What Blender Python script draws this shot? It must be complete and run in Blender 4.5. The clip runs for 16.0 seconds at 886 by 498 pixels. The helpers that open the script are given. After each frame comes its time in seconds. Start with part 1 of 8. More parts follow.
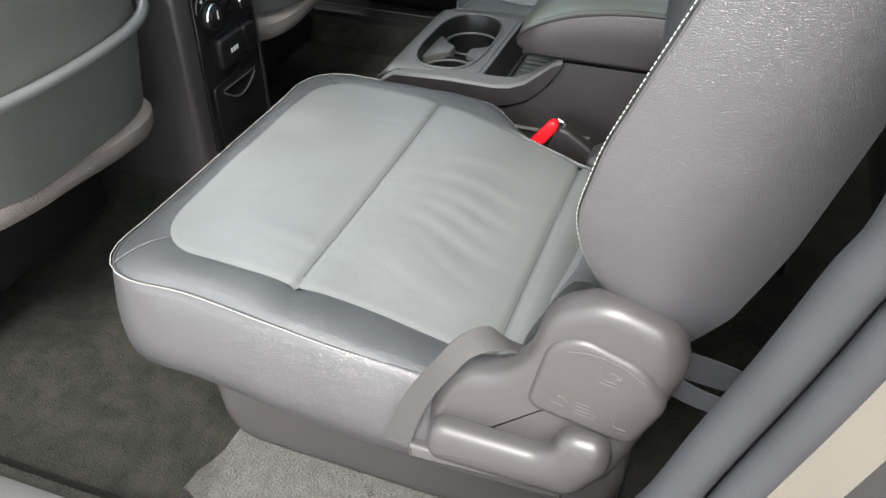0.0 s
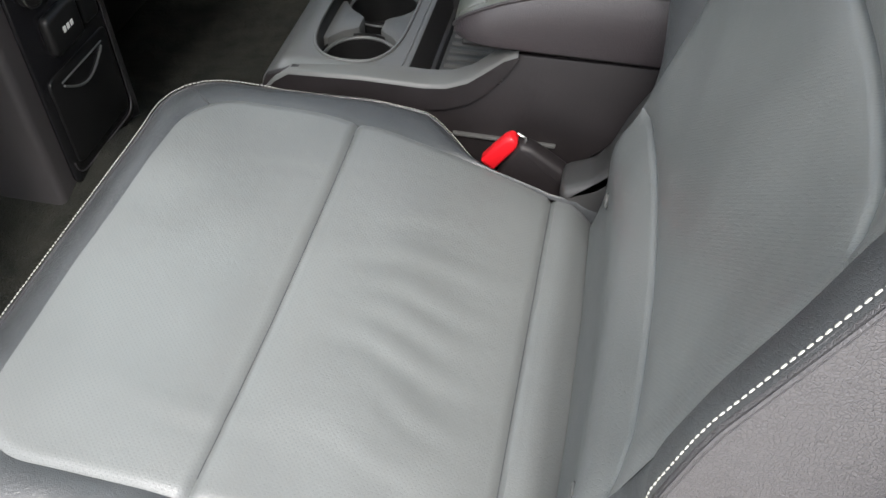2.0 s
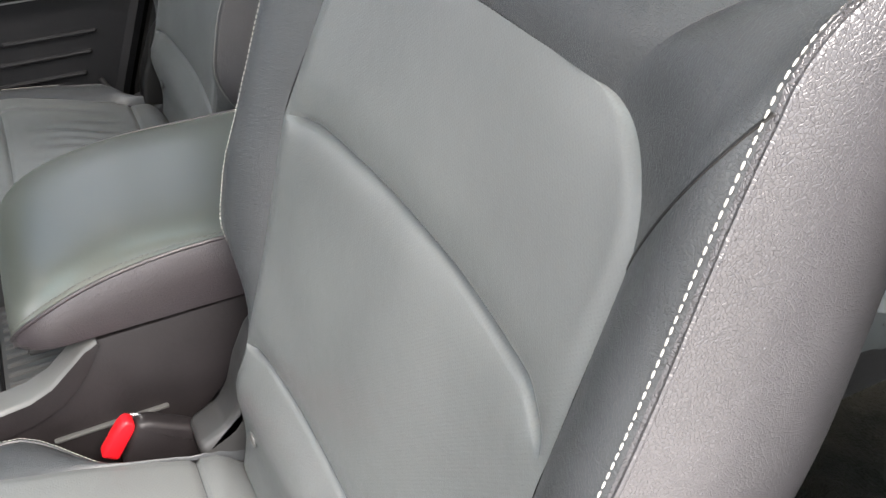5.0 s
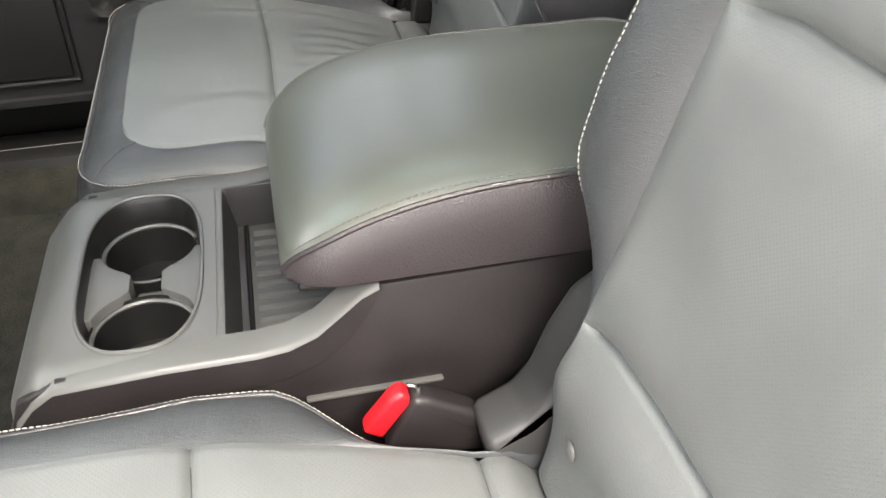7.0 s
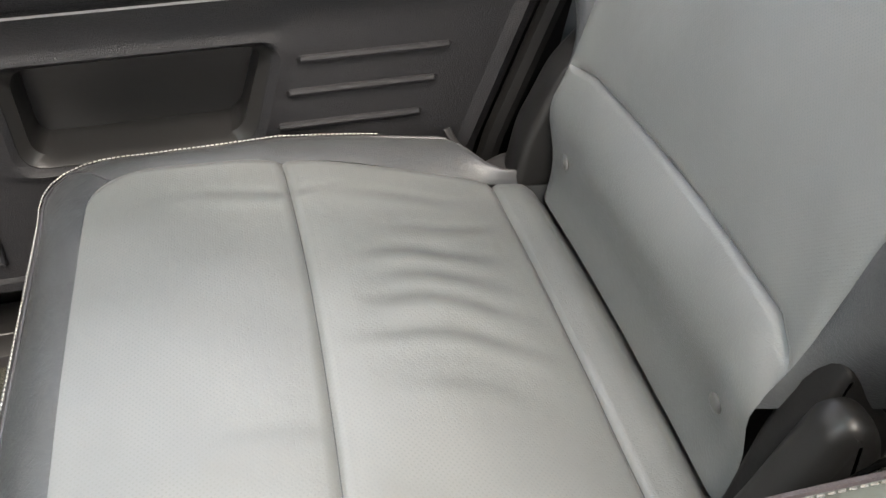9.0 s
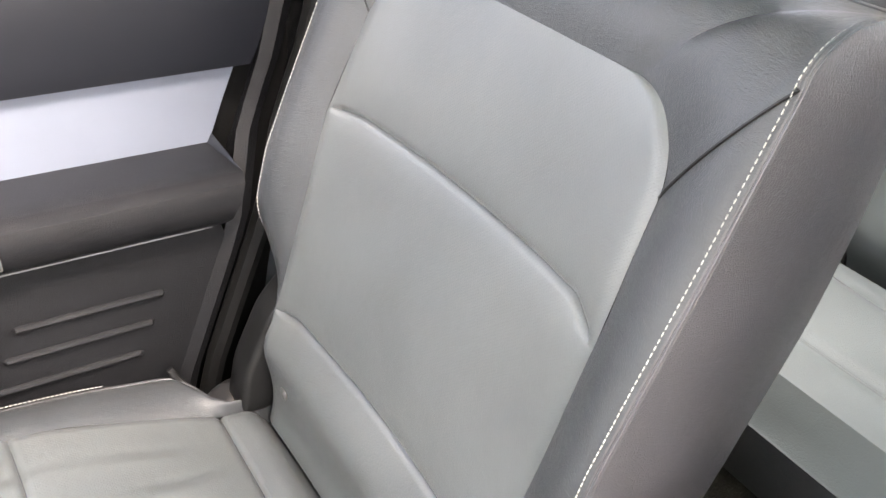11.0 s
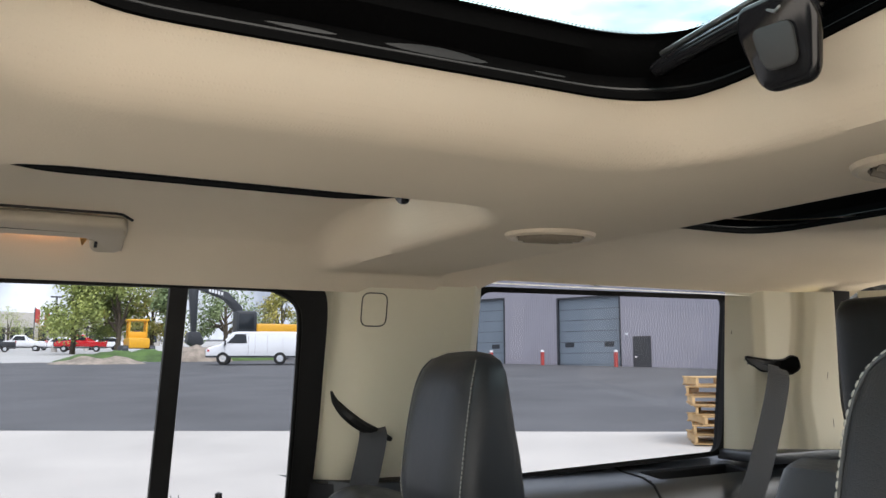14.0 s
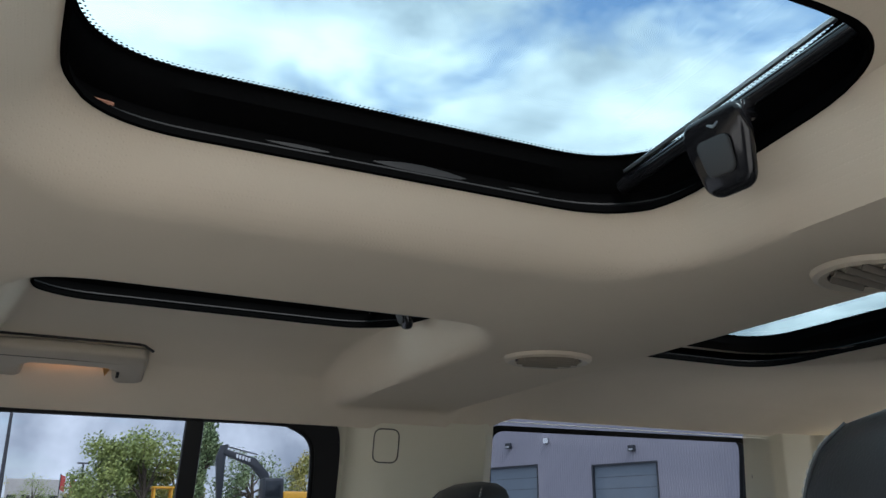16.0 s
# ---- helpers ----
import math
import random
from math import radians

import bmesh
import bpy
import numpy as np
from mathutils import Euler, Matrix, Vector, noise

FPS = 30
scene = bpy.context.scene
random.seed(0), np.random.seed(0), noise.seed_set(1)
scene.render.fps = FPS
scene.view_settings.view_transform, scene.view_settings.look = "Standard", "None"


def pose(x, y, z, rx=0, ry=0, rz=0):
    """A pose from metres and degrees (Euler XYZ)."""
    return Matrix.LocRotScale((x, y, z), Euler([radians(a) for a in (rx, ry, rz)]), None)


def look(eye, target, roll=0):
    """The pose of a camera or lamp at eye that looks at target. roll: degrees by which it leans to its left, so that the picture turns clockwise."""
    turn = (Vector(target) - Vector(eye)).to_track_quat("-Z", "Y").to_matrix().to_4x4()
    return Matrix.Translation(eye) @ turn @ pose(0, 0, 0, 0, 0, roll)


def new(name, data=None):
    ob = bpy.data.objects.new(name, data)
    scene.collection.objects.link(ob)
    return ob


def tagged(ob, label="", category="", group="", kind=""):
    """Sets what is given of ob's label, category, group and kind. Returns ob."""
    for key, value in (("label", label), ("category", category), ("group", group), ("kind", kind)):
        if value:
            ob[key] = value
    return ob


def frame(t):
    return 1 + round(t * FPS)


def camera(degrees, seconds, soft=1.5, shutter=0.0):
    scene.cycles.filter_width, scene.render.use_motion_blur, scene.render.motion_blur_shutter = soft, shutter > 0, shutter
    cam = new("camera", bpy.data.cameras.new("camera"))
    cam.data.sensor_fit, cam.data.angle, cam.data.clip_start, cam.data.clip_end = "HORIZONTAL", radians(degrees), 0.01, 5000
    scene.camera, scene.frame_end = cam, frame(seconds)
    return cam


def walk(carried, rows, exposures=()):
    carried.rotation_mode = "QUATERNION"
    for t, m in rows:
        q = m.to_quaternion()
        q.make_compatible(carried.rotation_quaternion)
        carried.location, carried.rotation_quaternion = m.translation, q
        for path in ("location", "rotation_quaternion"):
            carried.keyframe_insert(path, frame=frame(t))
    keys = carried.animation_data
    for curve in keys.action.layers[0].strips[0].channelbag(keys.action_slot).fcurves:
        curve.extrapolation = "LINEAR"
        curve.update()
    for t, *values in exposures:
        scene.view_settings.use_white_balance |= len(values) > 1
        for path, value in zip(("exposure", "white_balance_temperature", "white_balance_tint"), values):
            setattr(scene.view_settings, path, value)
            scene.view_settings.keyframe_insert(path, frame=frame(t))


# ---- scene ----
cam = camera(53.95, 16.0)

# seconds, eye, yaw to the left of +y, pitch, roll
ROWS = [
    (0, 0.368, -1.246, 0.941, 19.52, -36.21, 0.53),
    (0.5, 0.298, -1.153, 0.904, 20.14, -39.81, -0.12),
    (1, 0.249, -1.047, 0.908, 19.39, -42.08, -0.72),
    (1.5, 0.215, -0.932, 0.901, 16.25, -44.90, -0.35),
    (2, 0.226, -0.905, 0.933, 11.34, -45.28, 0.74),
    (2.5, 0.215, -0.911, 0.990, 4.68, -45.29, 0.41),
    (3, 0.211, -0.886, 1.031, -5.95, -45.75, -1.58),
    (3.5, 0.202, -0.879, 1.086, -16.29, -41.83, -2.13),
    (3.7, 0.195, -0.885, 1.105, -20.25, -40.10, -1.77),
    (5.8, 0.146, -0.836, 0.950, -25.98, -35.34, -1.00),
    (6, 0.125, -0.829, 0.949, -24.51, -35.83, -0.66),
    (6.5, 0.104, -0.805, 0.876, -16.43, -35.07, 0.79),
    (7, 0.093, -0.651, 0.868, -11.82, -37.46, -0.89),
    (7.5, 0.080, -0.408, 0.861, -10.92, -38.75, -0.79),
    (8, 0.018, -0.211, 0.869, -14.13, -39.18, 0.96),
    (8.5, 0.027, -0.082, 0.831, -13.99, -39.63, 0.36),
    (9, 0.076, -0.052, 0.827, -13.35, -39.20, -0.10),
    (9.5, 0.135, -0.054, 0.897, -14.98, -39.95, -1.36),
    (10, 0.164, -0.054, 0.958, -21.18, -39.66, -1.89),
    (10.2, 0.150, -0.046, 0.998, -25.52, -38.63, 0.62),
    (12.3, 0.068, -0.269, 1.016, -35.04, -19.53, 1.09),
    (12.5, 0.063, -0.326, 1.021, -35.11, -16.96, 0.88),
    (13, 0.032, -0.461, 1.047, -34.88, -10.03, 0.27),
    (13.5, 0.005, -0.561, 1.065, -30.94, 0.19, -0.23),
    (14, -0.001, -0.605, 1.060, -27.96, 7.61, -0.11),
    (14.5, -0.005, -0.633, 1.027, -26.58, 12.75, 0.27),
    (15, -0.021, -0.659, 0.992, -26.05, 15.26, 0.38),
    (15.5, -0.014, -0.666, 0.988, -25.70, 16.90, 0.36),
    (16, 0.010, -0.658, 1.006, -25.88, 18.34, 0.12),
]


def view(x, y, z, yaw, pitch, roll):
    a, b = radians(yaw), radians(pitch)
    ahead = Vector((-math.sin(a) * math.cos(b), math.cos(a) * math.cos(b), math.sin(b)))
    return look((x, y, z), Vector((x, y, z)) + ahead, roll)


walk(cam, [(t, view(*v)) for t, *v in ROWS], exposures=[(0.0, 2.52, 6450, 11), (1.5, 2.33, 6350, 12), (2.5, 2.5, 6550, 14), (3.5, 3.15, 6650, 15), (6.0, 3.03, 6720, 15), (6.5, 3.15, 6850, 15), (7.5, 3.8, 7150, 14), (8.5, 3.95, 7250, 15), (9.5, 4.33, 7050, 18), (10.2, 4.6, 7080, 20), (12.3, 4.08, 7300, 20), (13.0, 3.3, 7750, 19), (13.5, 2.5, 7350, 16), (14.0, 2.25, 6800, 13), (14.5, 1.68, 6100, 12), (15.0, 1.42, 5900, 11), (16.0, 1.42, 5900, 11)])


# ------------------------------------------------------------------ world and light
world = bpy.data.worlds.new("sky")
scene.world = world
world.use_nodes = True
wn, wl = world.node_tree.nodes, world.node_tree.links
wn.clear()
w_out, w_bg = wn.new("ShaderNodeOutputWorld"), wn.new("ShaderNodeBackground")
sky = wn.new("ShaderNodeTexSky")
sky.sky_type, sky.sun_disc = "NISHITA", False
sky.sun_elevation, sky.sun_rotation = radians(54), radians(174)
sky.air_density, sky.dust_density = 1.2, 2.0
tc, sep = wn.new("ShaderNodeTexCoord"), wn.new("ShaderNodeSeparateXYZ")
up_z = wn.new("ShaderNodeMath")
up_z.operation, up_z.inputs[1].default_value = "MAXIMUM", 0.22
flat_c = wn.new("ShaderNodeVectorMath")
flat_c.operation = "DIVIDE"
comb = wn.new("ShaderNodeCombineXYZ")
cn = wn.new("ShaderNodeTexNoise")
cn.inputs["Scale"].default_value, cn.inputs["Detail"].default_value = 1.55, 9.0
cn.inputs["Roughness"].default_value, cn.inputs["Distortion"].default_value = 0.55, 0.25
cr = wn.new("ShaderNodeValToRGB")
cr.color_ramp.elements[0].position, cr.color_ramp.elements[1].position = 0.31, 0.46
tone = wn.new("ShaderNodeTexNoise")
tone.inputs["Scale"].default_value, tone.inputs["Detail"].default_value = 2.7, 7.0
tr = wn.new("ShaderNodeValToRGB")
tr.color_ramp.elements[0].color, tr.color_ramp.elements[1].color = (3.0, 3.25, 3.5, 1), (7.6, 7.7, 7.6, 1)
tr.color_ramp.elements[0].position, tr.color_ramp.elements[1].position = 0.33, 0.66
mx = wn.new("ShaderNodeMix")
mx.data_type = "RGBA"
wl.new(tc.outputs["Generated"], sep.inputs[0])
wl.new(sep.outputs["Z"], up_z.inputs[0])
for axis in "XYZ":
    wl.new(up_z.outputs[0], comb.inputs[axis])
wl.new(tc.outputs["Generated"], flat_c.inputs[0])
wl.new(comb.outputs[0], flat_c.inputs[1])
for node in (cn, tone):
    wl.new(flat_c.outputs[0], node.inputs["Vector"])
wl.new(cn.outputs["Fac"], cr.inputs[0])
wl.new(tone.outputs["Fac"], tr.inputs[0])
wl.new(cr.outputs["Color"], mx.inputs["Factor"])
wl.new(sky.outputs[0], mx.inputs["A"])
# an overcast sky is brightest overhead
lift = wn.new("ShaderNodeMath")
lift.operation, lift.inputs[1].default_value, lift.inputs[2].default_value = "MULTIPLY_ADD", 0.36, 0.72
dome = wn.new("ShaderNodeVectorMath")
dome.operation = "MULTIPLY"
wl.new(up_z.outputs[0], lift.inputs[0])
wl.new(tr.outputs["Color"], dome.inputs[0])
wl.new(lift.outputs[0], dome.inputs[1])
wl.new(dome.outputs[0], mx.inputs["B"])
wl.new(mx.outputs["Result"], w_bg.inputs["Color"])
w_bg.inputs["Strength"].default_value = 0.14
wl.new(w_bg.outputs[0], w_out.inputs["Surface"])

sun = new("sun", bpy.data.lights.new("sun", "SUN"))
sun.data.energy, sun.data.angle, sun.data.color = 1.75, radians(28), (1.0, 0.95, 0.88)
sun.matrix_world = look((0.6, -5.4, 7.5), (0, 0, 0))


# ------------------------------------------------------------------ materials
def mat(name, color, rough=0.5, metal=0.0, bumps=(), vary=0.12, vary_scale=9.0, second=None, spec=0.5, coat=0.0, sheen=0.0):
    """bumps: rows of (kind, scale, strength, distance). second: a colour mixed in by patches."""
    m = bpy.data.materials.new(name)
    m.use_nodes = True
    n, l = m.node_tree.nodes, m.node_tree.links
    b = n["Principled BSDF"]
    b.inputs["Roughness"].default_value, b.inputs["Metallic"].default_value = rough, metal
    b.inputs["Specular IOR Level"].default_value = spec
    b.inputs["Coat Weight"].default_value = coat
    if sheen:
        b.inputs["Sheen Weight"].default_value, b.inputs["Sheen Roughness"].default_value = sheen, 0.6
    co = n.new("ShaderNodeTexCoord")
    big = n.new("ShaderNodeTexNoise")
    big.inputs["Scale"].default_value, big.inputs["Detail"].default_value = vary_scale, 6.0
    l.new(co.outputs["Object"], big.inputs["Vector"])
    ramp = n.new("ShaderNodeValToRGB")
    c2 = second or tuple(c * (1 - vary) for c in color)
    c1 = color if second else tuple(min(1.0, c * (1 + vary * 0.6)) for c in color)
    ramp.color_ramp.elements[0].color, ramp.color_ramp.elements[1].color = (*c2, 1), (*c1, 1)
    ramp.color_ramp.elements[0].position, ramp.color_ramp.elements[1].position = 0.34, 0.66
    l.new(big.outputs["Fac"], ramp.inputs[0])
    l.new(ramp.outputs[0], b.inputs["Base Color"])
    rr = n.new("ShaderNodeMapRange")
    rr.inputs["To Min"].default_value, rr.inputs["To Max"].default_value = rough * 0.86, min(1.0, rough * 1.14)
    l.new(big.outputs["Fac"], rr.inputs["Value"])
    l.new(rr.outputs[0], b.inputs["Roughness"])
    last = None
    for kind, scale, strength, dist in bumps:
        bump = n.new("ShaderNodeBump")
        bump.inputs["Strength"].default_value, bump.inputs["Distance"].default_value = strength, dist
        if kind == "noise":
            tex = n.new("ShaderNodeTexNoise")
            tex.inputs["Detail"].default_value = 5.0
            out = tex.outputs["Fac"]
        elif kind == "wave":
            tex = n.new("ShaderNodeTexWave")
            tex.inputs["Distortion"].default_value = 0.4
            out = tex.outputs["Fac"]
        elif kind == "wrinkle":
            turn = n.new("ShaderNodeMapping")
            turn.inputs["Scale"].default_value = (0.30, 0.45, 1.5)
            turn.inputs["Rotation"].default_value = (0, radians(14), 0)
            l.new(co.outputs["Object"], turn.inputs["Vector"])
            tex = n.new("ShaderNodeTexNoise")
            tex.inputs["Detail"].default_value, tex.inputs["Distortion"].default_value = 3.0, 0.8
            out = tex.outputs["Fac"]
        elif kind == "holes":
            turn = n.new("ShaderNodeMapping")
            turn.inputs["Rotation"].default_value = (0, 0, radians(45))
            l.new(co.outputs["UV"], turn.inputs["Vector"])
            tex = n.new("ShaderNodeTexVoronoi")
            tex.voronoi_dimensions = "2D"
            tex.inputs["Randomness"].default_value = 0.0
            out = tex.outputs["Distance"]
        else:
            tex = n.new("ShaderNodeTexVoronoi")
            tex.feature = {"grain": "DISTANCE_TO_EDGE", "dots": "F1"}[kind]
            if kind == "dots":
                tex.inputs["Randomness"].default_value = 0.06
            out = tex.outputs["Distance"]
        tex.inputs["Scale"].default_value = scale
        l.new(turn.outputs[0] if kind in ("holes", "wrinkle") else co.outputs["Object"], tex.inputs["Vector"])
        if kind == "holes":
            cut = n.new("ShaderNodeMapRange")
            cut.inputs["From Min"].default_value, cut.inputs["From Max"].default_value = 0.15, 0.30
            l.new(out, cut.inputs["Value"])
            out = cut.outputs[0]
            pin = n.new("ShaderNodeMix")
            pin.data_type = "RGBA"
            pin.inputs["A"].default_value = tuple(c * 0.90 for c in color) + (1,)
            l.new(out, pin.inputs["Factor"])
            l.new(ramp.outputs[0], pin.inputs["B"])
            l.new(pin.outputs["Result"], b.inputs["Base Color"])
        if kind == "wrinkle":
            cut = n.new("ShaderNodeMapRange")
            cut.inputs["From Min"].default_value, cut.inputs["From Max"].default_value = 0.50, 0.72
            l.new(out, cut.inputs["Value"])
            out = cut.outputs[0]
        if kind in ("grain", "dots"):
            cut = n.new("ShaderNodeMapRange")
            cut.inputs["From Max"].default_value = 0.14 if kind == "grain" else 0.34
            l.new(out, cut.inputs["Value"])
            out = cut.outputs[0]
        l.new(out, bump.inputs["Height"])
        if last:
            l.new(last.outputs[0], bump.inputs["Normal"])
        last = bump
    if last:
        l.new(last.outputs[0], b.inputs["Normal"])
    return m


def glass_mat(name, tint, gloss=0.08):
    """A thin pane: it lets light straight through, tinted, with a mirror's gloss that grows at the rim."""
    m = bpy.data.materials.new(name)
    m.use_nodes = True
    n, l = m.node_tree.nodes, m.node_tree.links
    n.clear()
    o, t, g, x = (n.new("ShaderNode" + k) for k in ("OutputMaterial", "BsdfTransparent", "BsdfGlossy", "MixShader"))
    t.inputs["Color"].default_value = (*tint, 1)
    g.inputs["Roughness"].default_value = 0.02
    lw = n.new("ShaderNodeLayerWeight")
    pw, ad = n.new("ShaderNodeMath"), n.new("ShaderNodeMath")
    pw.operation, pw.inputs[1].default_value = "POWER", 5.0
    ad.operation, ad.inputs[1].default_value, ad.inputs[2].default_value = "MULTIPLY_ADD", 0.85, gloss * 0.5
    l.new(lw.outputs["Facing"], pw.inputs[0])
    l.new(pw.outputs[0], ad.inputs[0])
    l.new(ad.outputs[0], x.inputs[0])
    l.new(t.outputs[0], x.inputs[1])
    l.new(g.outputs[0], x.inputs[2])
    l.new(x.outputs[0], o.inputs["Surface"])
    return m


LEATHER = mat("grey_leather_smooth", (0.111, 0.1185, 0.118), 0.38, spec=0.72, bumps=(("holes", 330, 0.13, 0.0005), ("noise", 60, 0.14, 0.003), ("grain", 300, 0.10, 0.0006)), vary=0.10)
LEATHER_PLAIN = mat("grey_leather_plain", (0.103, 0.110, 0.110), 0.37, spec=0.7, bumps=(("grain", 300, 0.18, 0.0008), ("noise", 45, 0.14, 0.003)), vary=0.10)
LEATHER_DARK = mat("dark_grained_leather", (0.0425, 0.0460, 0.0490), 0.36, spec=0.6, bumps=(("grain", 560, 0.28, 0.0007), ("wrinkle", 260, 0.22, 0.0007), ("noise", 120, 0.14, 0.001), ("noise", 30, 0.12, 0.004)), vary=0.18)
LEATHER_SIDE = mat("charcoal_grained_vinyl", (0.041, 0.0405, 0.0440), 0.37, spec=0.8, bumps=(("grain", 560, 0.40, 0.0008), ("wrinkle", 260, 0.16, 0.0006), ("noise", 110, 0.14, 0.0012), ("noise", 34, 0.12, 0.004)), vary=0.14)
LEATHER_BENCH = mat("slate_leather", (0.072, 0.085, 0.089), 0.40, spec=0.5, bumps=(("grain", 300, 0.16, 0.0008), ("noise", 45, 0.14, 0.003)), vary=0.10)
THREAD = mat("white_thread", (0.36, 0.36, 0.33), 0.7, bumps=(("noise", 900, 0.4, 0.001),))
THREAD_GREY = mat("grey_thread", (0.16, 0.165, 0.165), 0.8)
PLASTIC = mat("charcoal_plastic", (0.027, 0.0262, 0.027), 0.42, bumps=(("noise", 700, 0.25, 0.0008),), vary=0.08)
PLASTIC_WARM = mat("warm_grey_plastic", (0.044, 0.0405, 0.041), 0.38, spec=0.55, bumps=(("noise", 800, 0.22, 0.0006),), vary=0.08)
PLASTIC_PLUM = mat("brown_charcoal_plastic", (0.014, 0.0118, 0.0124), 0.48, spec=0.38, bumps=(("noise", 700, 0.3, 0.0008), ("noise", 160, 0.25, 0.0012), ("noise", 90, 0.15, 0.002)), vary=0.2, vary_scale=22.0)
LEATHER_PLUM = mat("plum_charcoal_leather", (0.034, 0.0285, 0.031), 0.34, spec=0.6, bumps=(("grain", 300, 0.26, 0.0007), ("wrinkle", 300, 0.10, 0.0006), ("noise", 60, 0.15, 0.002)), vary=0.12)
PLASTIC_TOP = mat("console_grey_plastic", (0.080, 0.081, 0.079), 0.36, bumps=(("noise", 900, 0.25, 0.0006),), vary=0.06)
PLASTIC_BLACK = mat("black_plastic", (0.010, 0.010, 0.010), 0.38, spec=0.3, bumps=(("noise", 600, 0.15, 0.0006),))
PLASTIC_GLOSS = mat("glossy_black_plastic", (0.010, 0.010, 0.011), 0.12)
DOOR_GRAIN = mat("grained_door_plastic", (0.0082, 0.0085, 0.0098), 0.48, spec=0.25, bumps=(("grain", 420, 0.5, 0.0008), ("noise", 40, 0.1, 0.003)), vary=0.1)
DOOR_SOFT = mat("soft_door_vinyl", (0.0092, 0.0104, 0.0142), 0.38, spec=0.55, bumps=(("grain", 480, 0.14, 0.0006),), vary=0.1)
QUARTER = mat("grey_quarter_plastic", (0.0225, 0.0265, 0.0300), 0.33, spec=0.85, bumps=(("grain", 520, 0.16, 0.0006),), vary=0.08)
RUBBER = mat("black_rubber", (0.007, 0.007, 0.007), 0.55, spec=0.15, bumps=(("noise", 300, 0.2, 0.001),))
RUBBER_MAT = mat("dark_rubber_mat", (0.045, 0.046, 0.046), 0.6)
CARPET = mat("dark_carpet", (0.028, 0.028, 0.022), 0.97, bumps=(("noise", 420, 1.0, 0.006), ("noise", 45, 0.6, 0.012)), vary_scale=22.0, second=(0.014, 0.015, 0.012), sheen=0.03, spec=0.05)
CARPET_STEP = mat("speckled_grey_carpet", (0.070, 0.067, 0.060), 0.97, bumps=(("noise", 380, 1.0, 0.008), ("noise", 60, 0.5, 0.01)), vary_scale=70.0, second=(0.045, 0.045, 0.038), sheen=0.15, spec=0.1)
SHAFT = mat("black_felt", (0.0025, 0.0025, 0.0025), 0.95, bumps=(("noise", 300, 0.4, 0.001),), spec=0.0)
STRAP = mat("grey_strap_webbing", (0.048, 0.046, 0.046), 0.75, bumps=(("wave", 300, 0.3, 0.0006), ("noise", 70, 0.3, 0.003)), vary=0.15)
FABRIC = mat("warm_felt", (0.22, 0.195, 0.18), 0.95, bumps=(("noise", 420, 0.9, 0.004), ("noise", 40, 0.3, 0.008)), vary=0.2, spec=0.1)
HEADLINER = mat("cream_headliner_cloth", (0.70, 0.610, 0.480), 0.93, bumps=(("dots", 330, 0.30, 0.0008), ("noise", 500, 0.25, 0.001)), vary=0.05, vary_scale=3.0, spec=0.15)
CREAM = mat("cream_pillar_plastic", (0.64, 0.60, 0.46), 0.55, bumps=(("noise", 700, 0.15, 0.0006),), vary=0.03, vary_scale=4.0)
SILVER = mat("satin_silver_trim", (0.215, 0.238, 0.292), 0.40, metal=0.4, bumps=(("noise", 900, 0.05, 0.0004),), vary=0.05)
CHROME = mat("chrome", (0.72, 0.72, 0.72), 0.14, metal=1.0, vary=0.03)
STEEL = mat("buckle_steel", (0.55, 0.55, 0.55), 0.28, metal=1.0, bumps=(("noise", 120, 0.1, 0.001),))
RED = mat("red_button", (0.62, 0.010, 0.016), 0.35, vary=0.05)
WEBBING = mat("grey_belt_webbing", (0.043, 0.046, 0.052), 0.6, bumps=(("wave", 260, 0.45, 0.0008), ("noise", 600, 0.2, 0.0005)), vary=0.08)
GLASS_ROOF = glass_mat("tinted_roof_glass", (0.385, 0.51, 0.535))
GLASS_SIDE = glass_mat("privacy_glass", (0.295, 0.325, 0.38), 0.02)
GLASS_DOT = mat("black_ceramic_edge", (0.003, 0.003, 0.003), 0.9, spec=0.0)
PAINT = mat("champagne_body_paint", (0.12, 0.111, 0.093), 0.30, metal=0.35, coat=0.5, vary=0.05)
ROOF_SHEET = mat("roof_sheet", (0.05, 0.05, 0.05), 0.5)
SPEAKER = mat("speaker_mesh", (0.006, 0.006, 0.006), 0.5, spec=0.15, bumps=(("dots", 170, 0.9, 0.002),))
WHITE_PRINT = mat("white_print", (0.75, 0.75, 0.72), 0.6)
EMBOSS = mat("embossed_symbol", (0.085, 0.080, 0.078), 0.35)
AMBER = mat("amber_lamp_lens", (0.46, 0.25, 0.11), 0.35)
AMBER.node_tree.nodes["Principled BSDF"].inputs["Emission Color"].default_value = (1.0, 0.42, 0.12, 1)
AMBER.node_tree.nodes["Principled BSDF"].inputs["Emission Strength"].default_value = 1.5


# ------------------------------------------------------------------ builders
ORIGIN = {}


def thing(name, at, label, category, group="", kind=""):
    ob = new(name)
    ob.empty_display_size = 0.05
    ob.location = at
    ORIGIN[ob] = Vector(at)
    return tagged(ob, label, category, group, kind)


